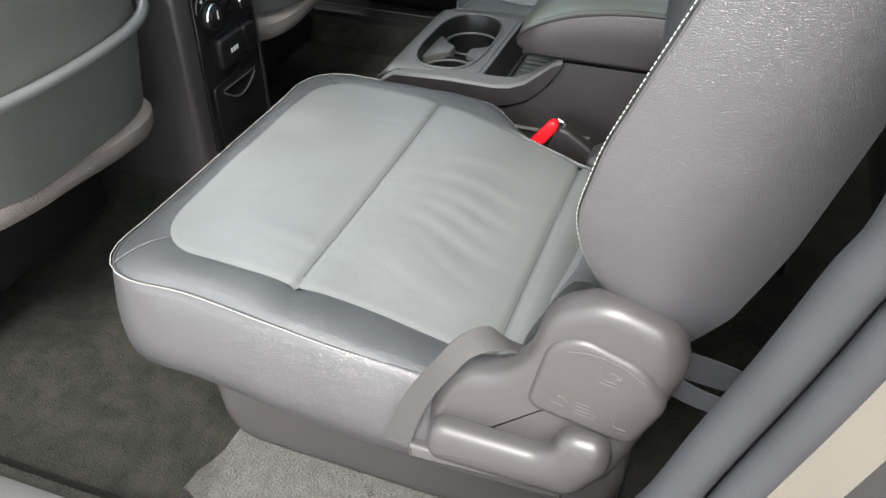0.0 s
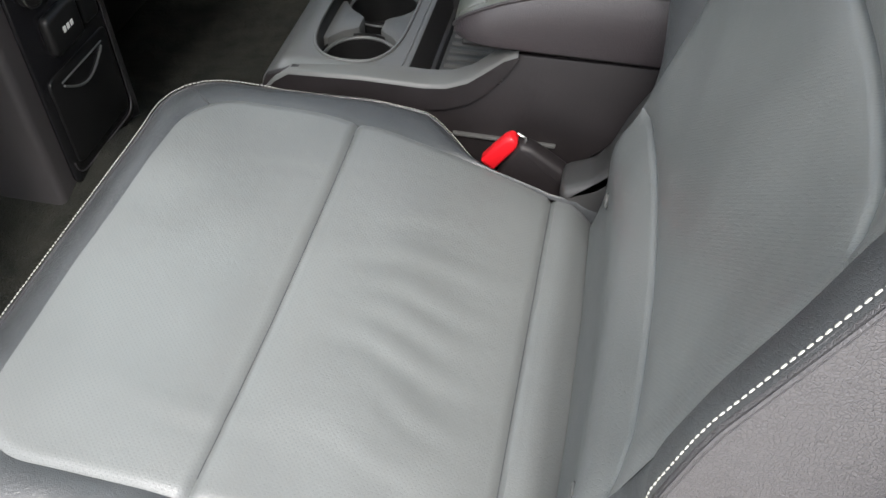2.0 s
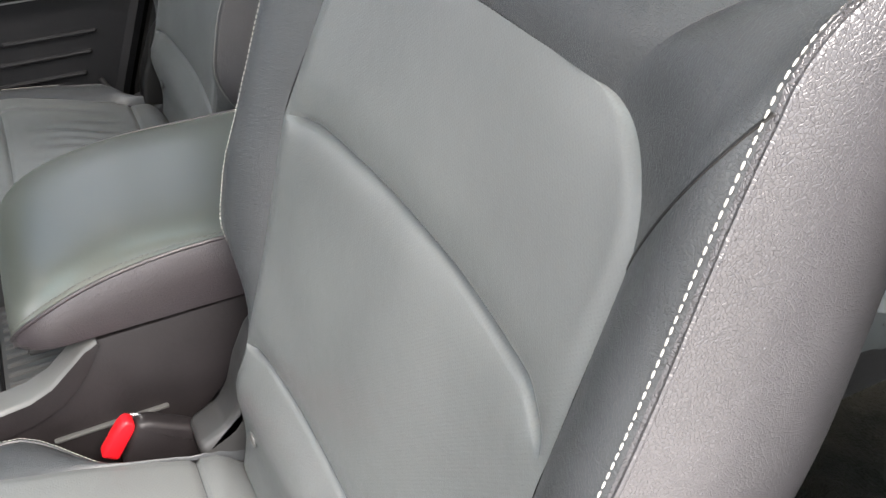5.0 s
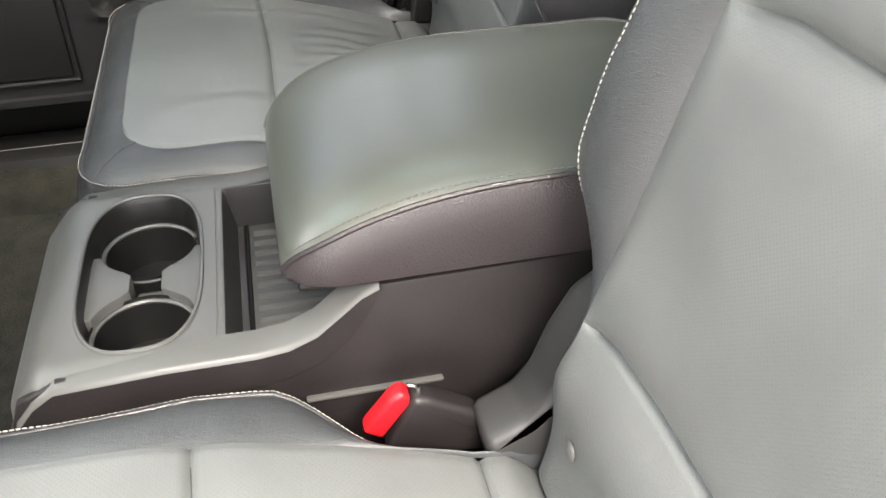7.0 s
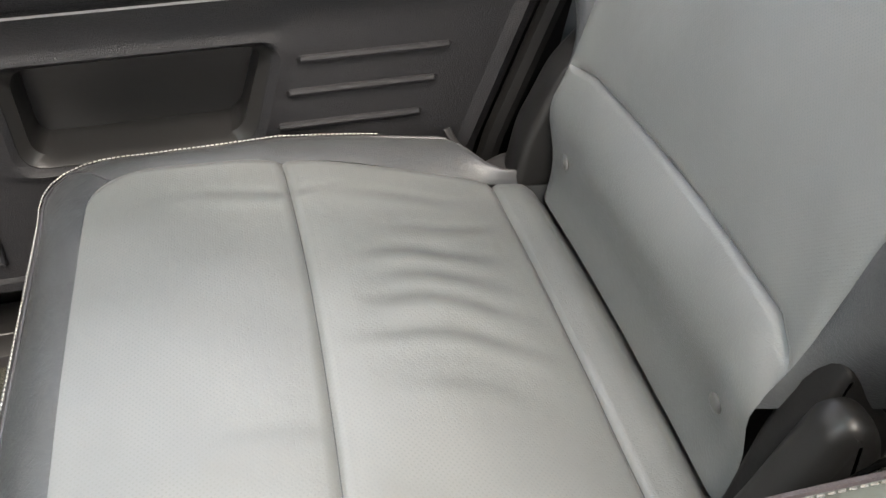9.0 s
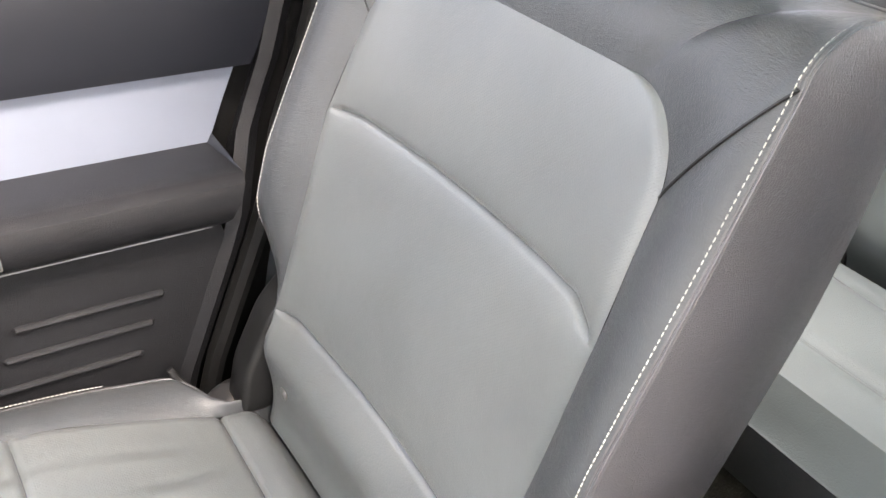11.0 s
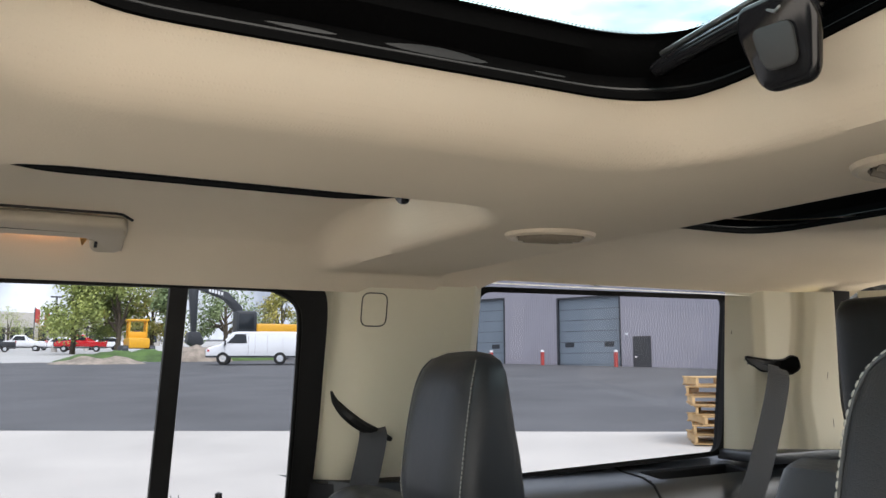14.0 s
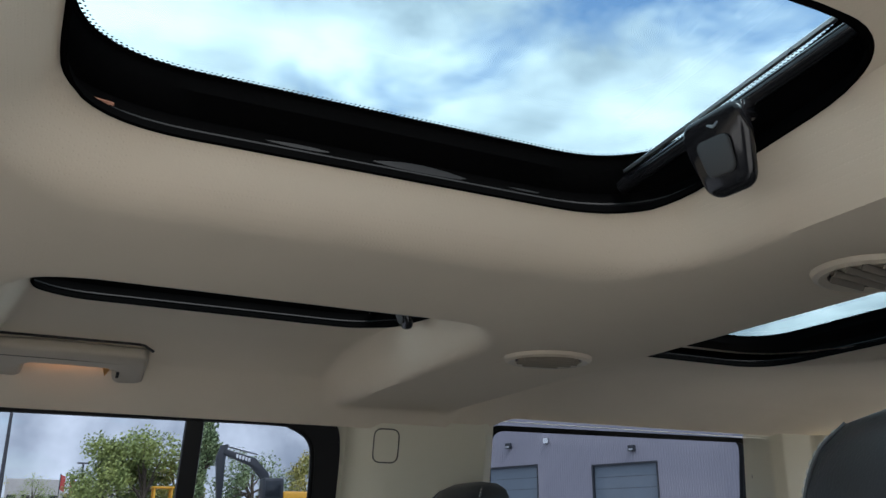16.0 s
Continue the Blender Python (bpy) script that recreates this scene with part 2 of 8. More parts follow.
def part(name, geo, material, parent=None, label="", smooth=True, kind="", uv=None):
    """Links geometry given in world coordinates, a bmesh or (verts, faces), as one mesh under its parent."""
    root = ORIGIN.get(parent, Vector((0, 0, 0)))
    me = bpy.data.meshes.new(name)
    if isinstance(geo, bmesh.types.BMesh):
        bmesh.ops.translate(geo, verts=geo.verts, vec=-root)
        geo.to_mesh(me)
        geo.free()
    else:
        vs, fs = geo
        me.from_pydata([tuple(Vector(v) - root) for v in vs], [], [tuple(f) for f in fs])
        me.validate()
    if uv:
        layer = me.uv_layers.new(name="cover")
        for loop in me.loops:
            layer.data[loop.index].uv = uv(me.vertices[loop.vertex_index].co + root)
    if smooth:
        me.polygons.foreach_set("use_smooth", [True] * len(me.polygons))
    me.materials.append(material)
    ob = new(name, me)
    if parent:
        ob.parent = parent
    ORIGIN[ob] = root
    if smooth:
        me.set_sharp_from_angle(angle=radians(40))
    return tagged(ob, label, kind=kind)


def merge(*geos):
    vs, fs = [], []
    for v, f in geos:
        k = len(vs)
        vs += list(v)
        fs += [tuple(i + k for i in q) for q in f]
    return vs, fs


def strip(rows, close=False, flip=False):
    """Quads between rows of equal length."""
    n = len(rows[0])
    vs = [Vector(p) for r in rows for p in r]
    fs = []
    for i in range(len(rows) - 1):
        for j in range(n if close else n - 1):
            k = (j + 1) % n
            q = (i * n + j, i * n + k, (i + 1) * n + k, (i + 1) * n + j)
            fs.append(q[::-1] if flip else q)
    return vs, fs


def capped(rows, flip=False):
    """A closed skin through closed rings, with both ends filled."""
    vs, fs = strip(rows, True, flip)
    n, m = len(rows[0]), len(rows)
    a, b = list(range(n)), [(m - 1) * n + i for i in range(n)]
    fs += [tuple(a if flip else a[::-1]), tuple(b[::-1] if flip else b)]
    return vs, fs


def rbox(center, size, r=0.004, seg=2, turn=None):
    bm = bmesh.new()
    bmesh.ops.create_cube(bm, size=1.0)
    for v in bm.verts:
        v.co = Vector((v.co.x * size[0], v.co.y * size[1], v.co.z * size[2]))
    if r > 0:
        bmesh.ops.bevel(bm, geom=bm.edges[:], offset=min(r, min(size) * 0.49), segments=seg, profile=0.5, affect="EDGES")
    if turn is not None:
        bmesh.ops.transform(bm, matrix=turn, verts=bm.verts)
    bmesh.ops.translate(bm, verts=bm.verts, vec=Vector(center))
    return bm


def lists(bm):
    """(verts, faces) of a bmesh, which it frees."""
    bm.verts.index_update()
    vs, fs = [v.co.copy() for v in bm.verts], [tuple(v.index for v in f.verts) for f in bm.faces]
    bm.free()
    return vs, fs


def tube(path, r, n=8, caps=True):
    """A round tube along points. r: a radius, or one for each point."""
    path = [Vector(p) for p in path]
    rs = r if isinstance(r, (list, tuple)) else [r] * len(path)
    rows = []
    side = None
    for i, p in enumerate(path):
        d = (path[min(i + 1, len(path) - 1)] - path[max(i - 1, 0)]).normalized()
        if side is None:
            side = d.orthogonal().normalized()
        side = (side - d * side.dot(d)).normalized()
        up = d.cross(side)
        rows.append([p + (side * math.cos(a) + up * math.sin(a)) * rs[i] for a in (2 * math.pi * k / n for k in range(n))])
    return capped(rows) if caps else strip(rows, True)


def smooth_path(pts, n):
    """A Catmull-Rom curve through pts, with n steps between each two."""
    pts = [Vector(p) for p in pts]
    q = [2 * pts[0] - pts[1]] + pts + [2 * pts[-1] - pts[-2]]
    out = []
    for i in range(1, len(q) - 2):
        a, b, c, d = q[i - 1:i + 3]
        for k in range(n):
            t = k / n
            out.append(0.5 * (2 * b + (c - a) * t + (2 * a - 5 * b + 4 * c - d) * t * t + (3 * b - a - 3 * c + d) * t ** 3))
    return out + [pts[-1]]


def prism(outline, lift, r=0.004, seg=2):
    """An outline of 2D points, given depth: lift(a, b, k) places point (a, b) on the face k = 0 or 1. Its rim is bevelled."""
    bm = bmesh.new()
    rows = [[bm.verts.new(lift(a, b, k)) for a, b in outline] for k in (0, 1)]
    f0, f1 = bm.faces.new(rows[0]), bm.faces.new(rows[1][::-1])
    n = len(outline)
    for i in range(n):
        bm.faces.new((rows[0][(i + 1) % n], rows[0][i], rows[1][i], rows[1][(i + 1) % n]))
    bmesh.ops.recalc_face_normals(bm, faces=bm.faces)
    if r > 0:
        rim = list({e for f in (f0, f1) for e in f.edges})
        bmesh.ops.bevel(bm, geom=rim, offset=r, segments=seg, profile=0.5, affect="EDGES")
    return bm


def rounded(outline, r, n=5):
    """Rounds the corners of a 2D outline."""
    out = []
    m = len(outline)
    for i in range(m):
        p, a, b = Vector(outline[i]), Vector(outline[i - 1]), Vector(outline[(i + 1) % m])
        ra = min(r, (a - p).length * 0.48, (b - p).length * 0.48)
        s, e = p + (a - p).normalized() * ra, p + (b - p).normalized() * ra
        for k in range(n + 1):
            t = k / n
            q = s * (1 - t) ** 2 + p * 2 * t * (1 - t) + e * t * t
            out.append((q.x, q.y))
    return out


def stitches(path, step=0.0065, length=0.0046, r=0.0009, lift=0.0007, normal=(0, 0, 1)):
    """Thread lying in short stitches along a path."""
    path = [Vector(p) for p in path]
    lens = [0.0]
    for a, b in zip(path, path[1:]):
        lens.append(lens[-1] + (b - a).length)
    geos, s, i = [], step * 0.5, 0
    nrm = Vector(normal)
    while s + length < lens[-1]:
        ends = []
        for q in (s, s + length):
            while lens[i + 1] < q:
                i += 1
            t = (q - lens[i]) / max(1e-9, lens[i + 1] - lens[i])
            ends.append(path[i].lerp(path[i + 1], t))
        a, b = ends
        mid = (a + b) / 2 + nrm * lift
        geos.append(tube([a, mid + (a - mid) * 0.6, mid + (b - mid) * 0.6, b], [r * 0.5, r, r, r * 0.5], 5))
        s += step
        i = max(0, i - 1)
    return merge(*geos) if geos else ([], [])


def bell(x, w):
    return math.exp(-(x / w) ** 2)


def ease(a, b, x):
    t = min(1.0, max(0.0, (x - a) / (b - a)))
    return t * t * (3 - 2 * t)


def curve(x, table):
    """Straight interpolation in rows of (x, y)."""
    if x <= table[0][0]:
        return table[0][1]
    for (a, p), (b, q) in zip(table, table[1:]):
        if x <= b:
            return p + (q - p) * (x - a) / (b - a)
    return table[-1][1]


# ------------------------------------------------------------------ second-row seats
HALF = 0.440
CUSH_Z = [(-0.24, 0.398), (-0.155, 0.401), (-0.06, 0.398), (0.0, 0.394), (0.1, 0.372), (0.2, 0.341), (0.3, 0.325)]
CUSH_W = [(-0.2, 0.214), (0.0, 0.214), (0.2, 0.200), (0.3, 0.195)]
FRONT, CORNER = -0.168, 0.055
RECL_S, RECL_C = 0.326, 0.946


# creases of the seat's rear panel: v, x from and to, height, slant
CREASES = [(0.085, 0.06, 0.20, 0.0035, 0.25), (0.050, 0.02, 0.19, 0.0050, 0.10), (0.018, 0.04, 0.185, 0.0038, 0.05), (-0.012, 0.02, 0.20, 0.0048, -0.05), (-0.052, 0.0, 0.21, 0.0042, -0.12), (-0.10, 0.03, 0.17, 0.0022, -0.2), (0.150, -0.12, 0.08, 0.0028, 0.05), (0.138, 0.0, 0.20, 0.0020, 0.1), (-0.145, -0.12, 0.06, 0.0016, -0.1)]


# bench head restraints: the shade of their backlit side is in this near-black
LEATHER_BACKLIT = mat("backlit_dark_leather", (0.0095, 0.0115, 0.0115), 0.36, spec=0.35, bumps=(("grain", 420, 0.2, 0.0006),), vary=0.12)
LEATHER_HEAD = mat("dark_slate_leather", (0.026, 0.029, 0.033), 0.36, spec=0.42, bumps=(("grain", 420, 0.2, 0.0006), ("noise", 40, 0.12, 0.003)), vary=0.12)
HINGE = mat("grey_hinge_plastic", (0.031, 0.031, 0.031), 0.4, bumps=(("noise", 700, 0.2, 0.0007),))


def linspace(a, b, n):
    return [a + (b - a) * i / (n - 1) for i in range(n)]


def cushion_half(x):
    w = curve(x, CUSH_W)
    t = FRONT + CORNER - x
    return w if t <= 0 else w - CORNER + math.sqrt(max(0.0, CORNER ** 2 - t * t))


def cushion_z(x, v, seed):
    z = curve(x - 0.02, CUSH_Z) * 0.25 + curve(x, CUSH_Z) * 0.5 + curve(x + 0.02, CUSH_Z) * 0.25
    z += 0.007 * (1 - (v / 0.215) ** 2)
    z += 0.0035 * (1 - bell(x, 0.020)) - 0.0045 * bell(x, 0.0026)
    z += 0.003 * (1 - bell(x - 0.204, 0.018)) - 0.005 * bell(x - 0.204, 0.0026)
    d = cushion_half(x) - abs(v)
    z -= 0.0018 * bell(d, 0.005)
    z -= 0.020 * ease(0.224, 0.254, x) if seed < 2 else 0.032 * ease(0.236, 0.268, x)
    for v0, xa, xb, amp, tilt in CREASES:
        along = ease(xa, (xa + xb) / 2, x) * (1 - ease((xa + xb) / 2, xb, x))
        off = v - v0 - tilt * (x - 0.1) - 0.006 * math.sin(40 * x + seed + 9 * v0)
        z += amp * along * (bell(off, 0.0105) - 0.75 * bell(off - 0.016, 0.008)) * (0.6 if seed > 2 else 0.25)
    z += 0.0016 * noise.noise(Vector((x * 14, v * 14, seed))) * (1 + 0.4 * bell(d, 0.05))
    return z


def build_seat(name, ox, oz, s, seed, label):
    """A captain's chair. s: -1 on the car's left, 1 on its right. v runs from the seat's middle to the door."""
    root = thing(name, (ox + 0.1, s * HALF, 0.17 + oz), label, "seat", "second-row captain's chairs")

    def at(x, v, z):
        return Vector((ox + x, s * (HALF + v), z + oz))

    flip = s < 0
    def cu(x, v, z):
        return at(x + 0.006 * (1 - (v / 0.215) ** 2) * bell(x, 0.10), v - (0.011 * ease(-0.05, -0.21, v) if s > 0 else 0.0), z)

    # cushion: insert panels
    xs_front = [FRONT + CORNER * (1 - math.cos(math.pi / 2 * i / 10)) for i in range(10)] + linspace(FRONT + CORNER, -0.02, 9)[:-1] + [-0.02, -0.014, -0.009, -0.005, -0.002, 0.0]
    xs_rear = [0.0, 0.002, 0.005, 0.009, 0.014, 0.02] + linspace(0.03, 0.185, 52) + [0.19, 0.195, 0.199, 0.202, 0.204]
    xs_strip = [0.204, 0.206, 0.209, 0.213, 0.218] + linspace(0.225, 0.30, 8)
    cols = 101

    def panel(xs):
        rows = []
        for x in xs:
            w = cushion_half(x)
            rows.append([cu(x, v, cushion_z(x, v, seed)) for v in (w * math.sin(math.pi / 2 * q) * 0.5 + w * q * 0.5 for q in linspace(-1, 1, cols))])
        return strip(rows, False, flip)

    flat_uv = lambda p: (p.x, p.y)
    back_uv = lambda p: (p.z / RECL_C * 1.3, p.y * 1.3)
    cushion = part("cushion", panel(xs_front), LEATHER, root, "grey perforated leather front panel", uv=flat_uv)
    part("rear_panel", panel(xs_rear), LEATHER, cushion, "grey creased leather panel", uv=flat_uv)
    part("back_strip", panel(xs_strip), LEATHER_PLAIN, cushion)
    for xs in (0.0, 0.204):
        part("cross_seam", tube([cu(xs, v, cushion_z(xs, v, seed) + 0.0001) for v in linspace(-0.196, 0.196, 40)], 0.0007, 5), LEATHER_DARK, cushion, "dark seam line")

    # cushion: bolster, from the insert's rim to the stitched edge
    side_x = linspace(0.30, FRONT + CORNER, 30) + [FRONT + CORNER * (1 - math.cos(math.pi / 2 * i / 10)) for i in range(9, -1, -1)]
    rim = [(x, -cushion_half(x)) for x in side_x]
    wf = cushion_half(FRONT)
    rim += [(FRONT, v) for v in linspace(-wf, wf, 24)[1:-1]]
    rim += [(x, cushion_half(x)) for x in side_x[::-1]]
    norms = []
    for i in range(len(rim)):
        a, b = rim[max(0, i - 1)], rim[min(len(rim) - 1, i + 1)]
        n2 = Vector((-(b[1] - a[1]), (b[0] - a[0])))
        norms.append(-n2.normalized() if n2.length > 1e-9 else Vector((-1, 0)))
    for i, (x, v) in enumerate(rim):
        if norms[i].dot(Vector((x - 0.06, v))) < 0:
            norms[i] = -norms[i]
    wide = [(0.042 + 0.016 * ease(-0.12, 0.10, x)) * (1 - 0.92 * (ease(0.05, 0.145, x) if v < 0 else ease(0.165, 0.215, x))) for x, v in rim]

    def edge(i, out, dz):
        x, v = rim[i]
        w = wide[i] + 0.020 * (2 * norms[i].x * norms[i].y) ** 2 * ease(-0.08, -0.13, x)
        p = Vector((x, v)) + norms[i] * (w + out)
        zb = curve(x, [(-0.2, 0.389), (-0.1, 0.392), (0.0, 0.388), (0.165, 0.368), (0.3, 0.34)] if v > 0 else [(-0.2, 0.389), (-0.1, 0.392), (0.0, 0.388), (0.06, 0.380), (0.13, 0.357), (0.2, 0.341), (0.3, 0.33)])
        return p.x, p.y, zb + dz

    rows = []
    for k in range(11):
        t = k / 10
        row = []
        for i, (x, v) in enumerate(rim):
            zi = cushion_z(x, v, seed)
            ex, ev, ez = edge(i, 0, 0)
            z = zi + (ez - zi) * t + 0.006 * math.sin(math.pi * t) ** 0.8 - 0.0015 * bell(t - 1, 0.06)
            z += 0.0012 * noise.noise(Vector((x * 22, v * 22, seed + 5)))
            row.append(cu(x + (ex - x) * t, v + (ev - v) * t, z))
        rows.append(row)
    bolster = part("bolster", strip(rows, False, not flip), LEATHER_DARK, cushion, "dark grained leather edge")
    rows = []
    for out, dz in ((0, 0), (0.005, -0.003), (0.0095, -0.010), (0.017, -0.03), (0.024, -0.055), (0.025, -0.075), (0.020, -0.095), (0.006, -0.112), (-0.04, -0.124), (-0.12, -0.134)):
        row = []
        for i in range(len(rim)):
            x, v, z = edge(i, out * (1.0 - 0.7 * (2 * norms[i].x * norms[i].y) ** 2 if out > 0 else 0.5), dz)
            row.append(cu(x, v, z + 0.0015 * noise.noise(Vector((x * 16, v * 16, z * 16 + seed)))))
        rows.append(row)
    part("skirt", strip(rows, False, not flip), LEATHER_SIDE, cushion, "grey leather cushion side")
    lo, hi = 12, len(rim) - 14
    seam = [cu(*(edge(i, 0.0060, -0.0036) if rim[i][1] < 0 and rim[i][0] > -0.1 else edge(i, 0.0035, 0.0008))) for i in range(lo, hi)]
    part("stitching", stitches(seam, 0.0044, 0.0032, 0.0006, 0.0004), THREAD, cushion, "white edge stitching")
    part("piping", tube([cu(*edge(i, 0.0005, -0.0012)) for i in range(2, len(rim) - 2)], 0.0016, 6), LEATHER_SIDE, cushion)
    for sg in (-1, 1):
        fx, fv = FRONT + CORNER * 0.29, sg * (curve(FRONT, CUSH_W) - CORNER * 0.29)
        k = min(range(len(rim)), key=lambda i: (rim[i][0] - fx) ** 2 + (rim[i][1] - fv) ** 2)
        pts = []
        for q in linspace(0, 1, 12):
            x, v = rim[k]
            ex, ev, ez = edge(k, 0, 0)
            zi = cushion_z(x, v, seed)
            pts.append(cu(x + (ex - x) * q, v + (ev - v) * q, zi + (ez - zi) * q + 0.006 * math.sin(math.pi * q) ** 0.8 + 0.0006))
        part("corner_seam", tube(pts, 0.0011, 5), LEATHER_SIDE, cushion)

    # base below the cushion
    outline = rounded([(-0.112, 0.285), (-0.096, 0.165), (0.33, 0.15), (0.36, 0.30)], 0.05)
    part("base", prism(outline, lambda a, b, k: at(a, 0.242 - 0.484 * k, b), 0.02, 3), PLASTIC_WARM, root, "warm grey plastic seat base")
    part("floor_rail", rbox(at(0.12, 0.16, 0.16), (0.46, 0.05, 0.04), 0.006), PLASTIC_BLACK, root)
    part("floor_rail", rbox(at(0.12, -0.16, 0.16), (0.46, 0.05, 0.04), 0.006), PLASTIC_BLACK, root)

    # backrest, in (h, v, d): up along it, towards the door, forwards out of it
    def bk(h, v, d):
        return at(0.26 + h * RECL_S - d * RECL_C, v, 0.38 + h * RECL_C + d * RECL_S)

    TOP, RT = 0.472, 0.058
    crown = lambda v: 0.536 + 0.035 * ease(-0.12, 0.14, v) if s < 0 else 0.556
    BW = [(-0.06, 0.188), (0.098, 0.195), (0.324, 0.199), (0.42, 0.190), (0.5, 0.176)]

    def bhalf(h):
        w = curve(h, BW)
        t = h - (TOP - RT)
        return w if t <= 0 else w - RT + math.sqrt(max(0.0, RT ** 2 - t * t))

    def bd(h, v):
        u = abs(v)
        side = curve(h, [(-0.06, 0.0), (0.1, 0.016), (0.32, 0.028), (0.45, 0.018), (0.5, 0.004)])
        d = -(0.020 if s > 0 else 0.010) * ease(0.07, -0.04, h) - 0.004 + (0.75 * side + 0.004) * min(1.0, u / 0.2) ** 2 + 0.006 * bell(h - 0.21, 0.09) * bell(v, 0.12)
        for hs in (0.098, 0.325):
            fade = 1 - ease(0.183, 0.195, u)
            d += 0.004 - fade * (0.004 * bell(h - hs, 0.016) + 0.005 * bell(h - hs, 0.0028))
        d -= 0.003 * bell(bhalf(h) - u, 0.006)
        d += 0.009 * bell(h - 0.045, 0.034)
        d += 0.0012 * noise.noise(Vector((h * 12, v * 12, seed + 9)))
        d += 0.002 * bell(u - 0.15, 0.035) * bell(h - 0.16, 0.09) * math.sin(55 * h + seed)
        return d

    def around(hs):
        return [hs - q for q in (0.016, 0.011, 0.007, 0.004, 0.0018)], [hs + q for q in (0.0018, 0.004, 0.007, 0.011, 0.016)]

    b1, a1 = around(0.098)
    b2, a2 = around(0.325)
    hs_low = linspace(-0.05, 0.075, 10) + b1 + [0.098]
    hs_mid = [0.098] + a1 + linspace(0.125, 0.30, 14) + b2 + [0.325]
    hs_up = [0.325] + a2 + linspace(0.35, TOP - RT, 7) + [TOP - RT + RT * math.sin(math.pi / 2 * i / 12) for i in range(1, 13)]

    def kink(h, v):
        """How far the two cross seams turn down near the ends."""
        return (0.016 if v * s < 0 else 0.007) * min(1.0, max(0.0, (abs(v) - 0.158) / 0.035)) * max(bell(h - 0.098, 0.045), bell(h - 0.325, 0.06))

    def bpanel(hs):
        rows = []
        for h in hs:
            w = bhalf(h)
            rows.append([bk(h - kink(h, w * q), w * q, bd(h, w * q)) for q in linspace(-1, 1, 65)])
        return strip(rows, False, flip)

    back = part("backrest", bpanel(hs_mid), LEATHER, root, "grey perforated leather middle panel", uv=back_uv)
    part("lower_panel", bpanel(hs_low), LEATHER_PLAIN, back, "grey leather lower panel")
    part("upper_panel", bpanel(hs_up), LEATHER, back, "grey perforated leather upper panel", uv=back_uv)
    side_h = [0.05, 0.065, 0.08, 0.09] + linspace(0.10, TOP - RT, 28) + [TOP - RT + RT * math.sin(math.pi / 2 * i / 12) for i in range(1, 13)]
    brim = [(h, -bhalf(h)) for h in side_h]
    wt = bhalf(TOP)
    brim += [(TOP, v) for v in linspace(-wt, wt, 26)[1:-1]]
    brim += [(h, bhalf(h)) for h in side_h[::-1]]

    def outer(i):
        """The stitched edge of the backrest, and its rear edge, beside rim point i."""
        h, v = brim[i]
        sg = -1 if v < 0 else 1
        if sg < 0:
            spread = 0.010 if s > 0 else 0.003 + 0.017 * ease(0.25, 0.38, h)
        else:
            spread = 0.007 - (0.013 * ease(0.28, 0.42, h) if s < 0 else 0.004)
        if h < TOP - RT:
            vb, hb = sg * (curve(h, [(0.05, 0.240), (0.2, 0.247), (0.43, 0.243)]) + spread), 0.2 + (h - 0.2) * 1.425
            db = curve(hb, [(0.2, 0.046), (0.25, 0.051), (0.32, 0.047), (0.40, 0.041), (0.505, 0.036)])
            if h < 0.2:
                q = (0.2 - h) / 0.15
                hb, db = 0.20 - 0.082 * math.sin(q * math.pi / 2), db - 0.118 * (1 - math.cos(q * math.pi / 2)) - 0.006 * math.sin(math.pi * q)
        else:
            q = math.asin(min(1.0, (h - (TOP - RT)) / RT)) / (math.pi / 2)
            if abs(v) < wt + 1e-6:
                hb, vb, db = crown(v), v / wt * (0.236 + spread), -0.045
            else:
                c, sn = math.cos(q * math.pi / 2), math.sin(q * math.pi / 2)
                hb, vb, db = 0.505 + (crown(v) - 0.505) * sn, sg * (0.243 - 0.007 * q + spread), 0.036 - 0.081 * (1 - c)
        return (hb, vb, db)

    def crest(i, a, b):
        """1 along the top of the rim, falling to 0 round its corners."""
        h, v = brim[i]
        if abs(v) < wt + 1e-6:
            return 1.0
        return ease(a, b, math.asin(min(1.0, max(0.0, (h - (TOP - RT)) / RT))) / (math.pi / 2))

    rows = []
    for k in range(11):
        t = k / 10
        row = []
        for i, (h, v) in enumerate(brim):
            d0 = bd(h, v)
            hb, vb, db = outer(i)
            bulge = 0.008 * math.sin(math.pi * t) ** 0.8
            over = crest(i, 0.15, 0.95) * math.sin(math.pi * t)
            bulge += 0.016 * over
            row.append(bk(h + (hb - h) * t + (0.016 if s > 0 else 0.008) * over, v + (vb - v) * t, d0 + (db - d0) * t + bulge + 0.001 * noise.noise(Vector((h * 20, v * 20, seed)))))
        rows.append(row)
    part("back_bolster", strip(rows, False, flip), LEATHER_DARK, back, "dark grained leather surround")
    def back_depth(h):
        """How far behind its cover plane the rear edge of the seat lies at a height."""
        return curve(h, [(0.11, -0.086), (0.16, -0.101), (0.242, -0.105), (0.353, -0.099), (0.445, -0.090), (0.51, -0.078), (0.56, -0.062)]) - (0.018 * ease(0.2, 0.4, h) if s > 0 else 0.0)

    rows = []
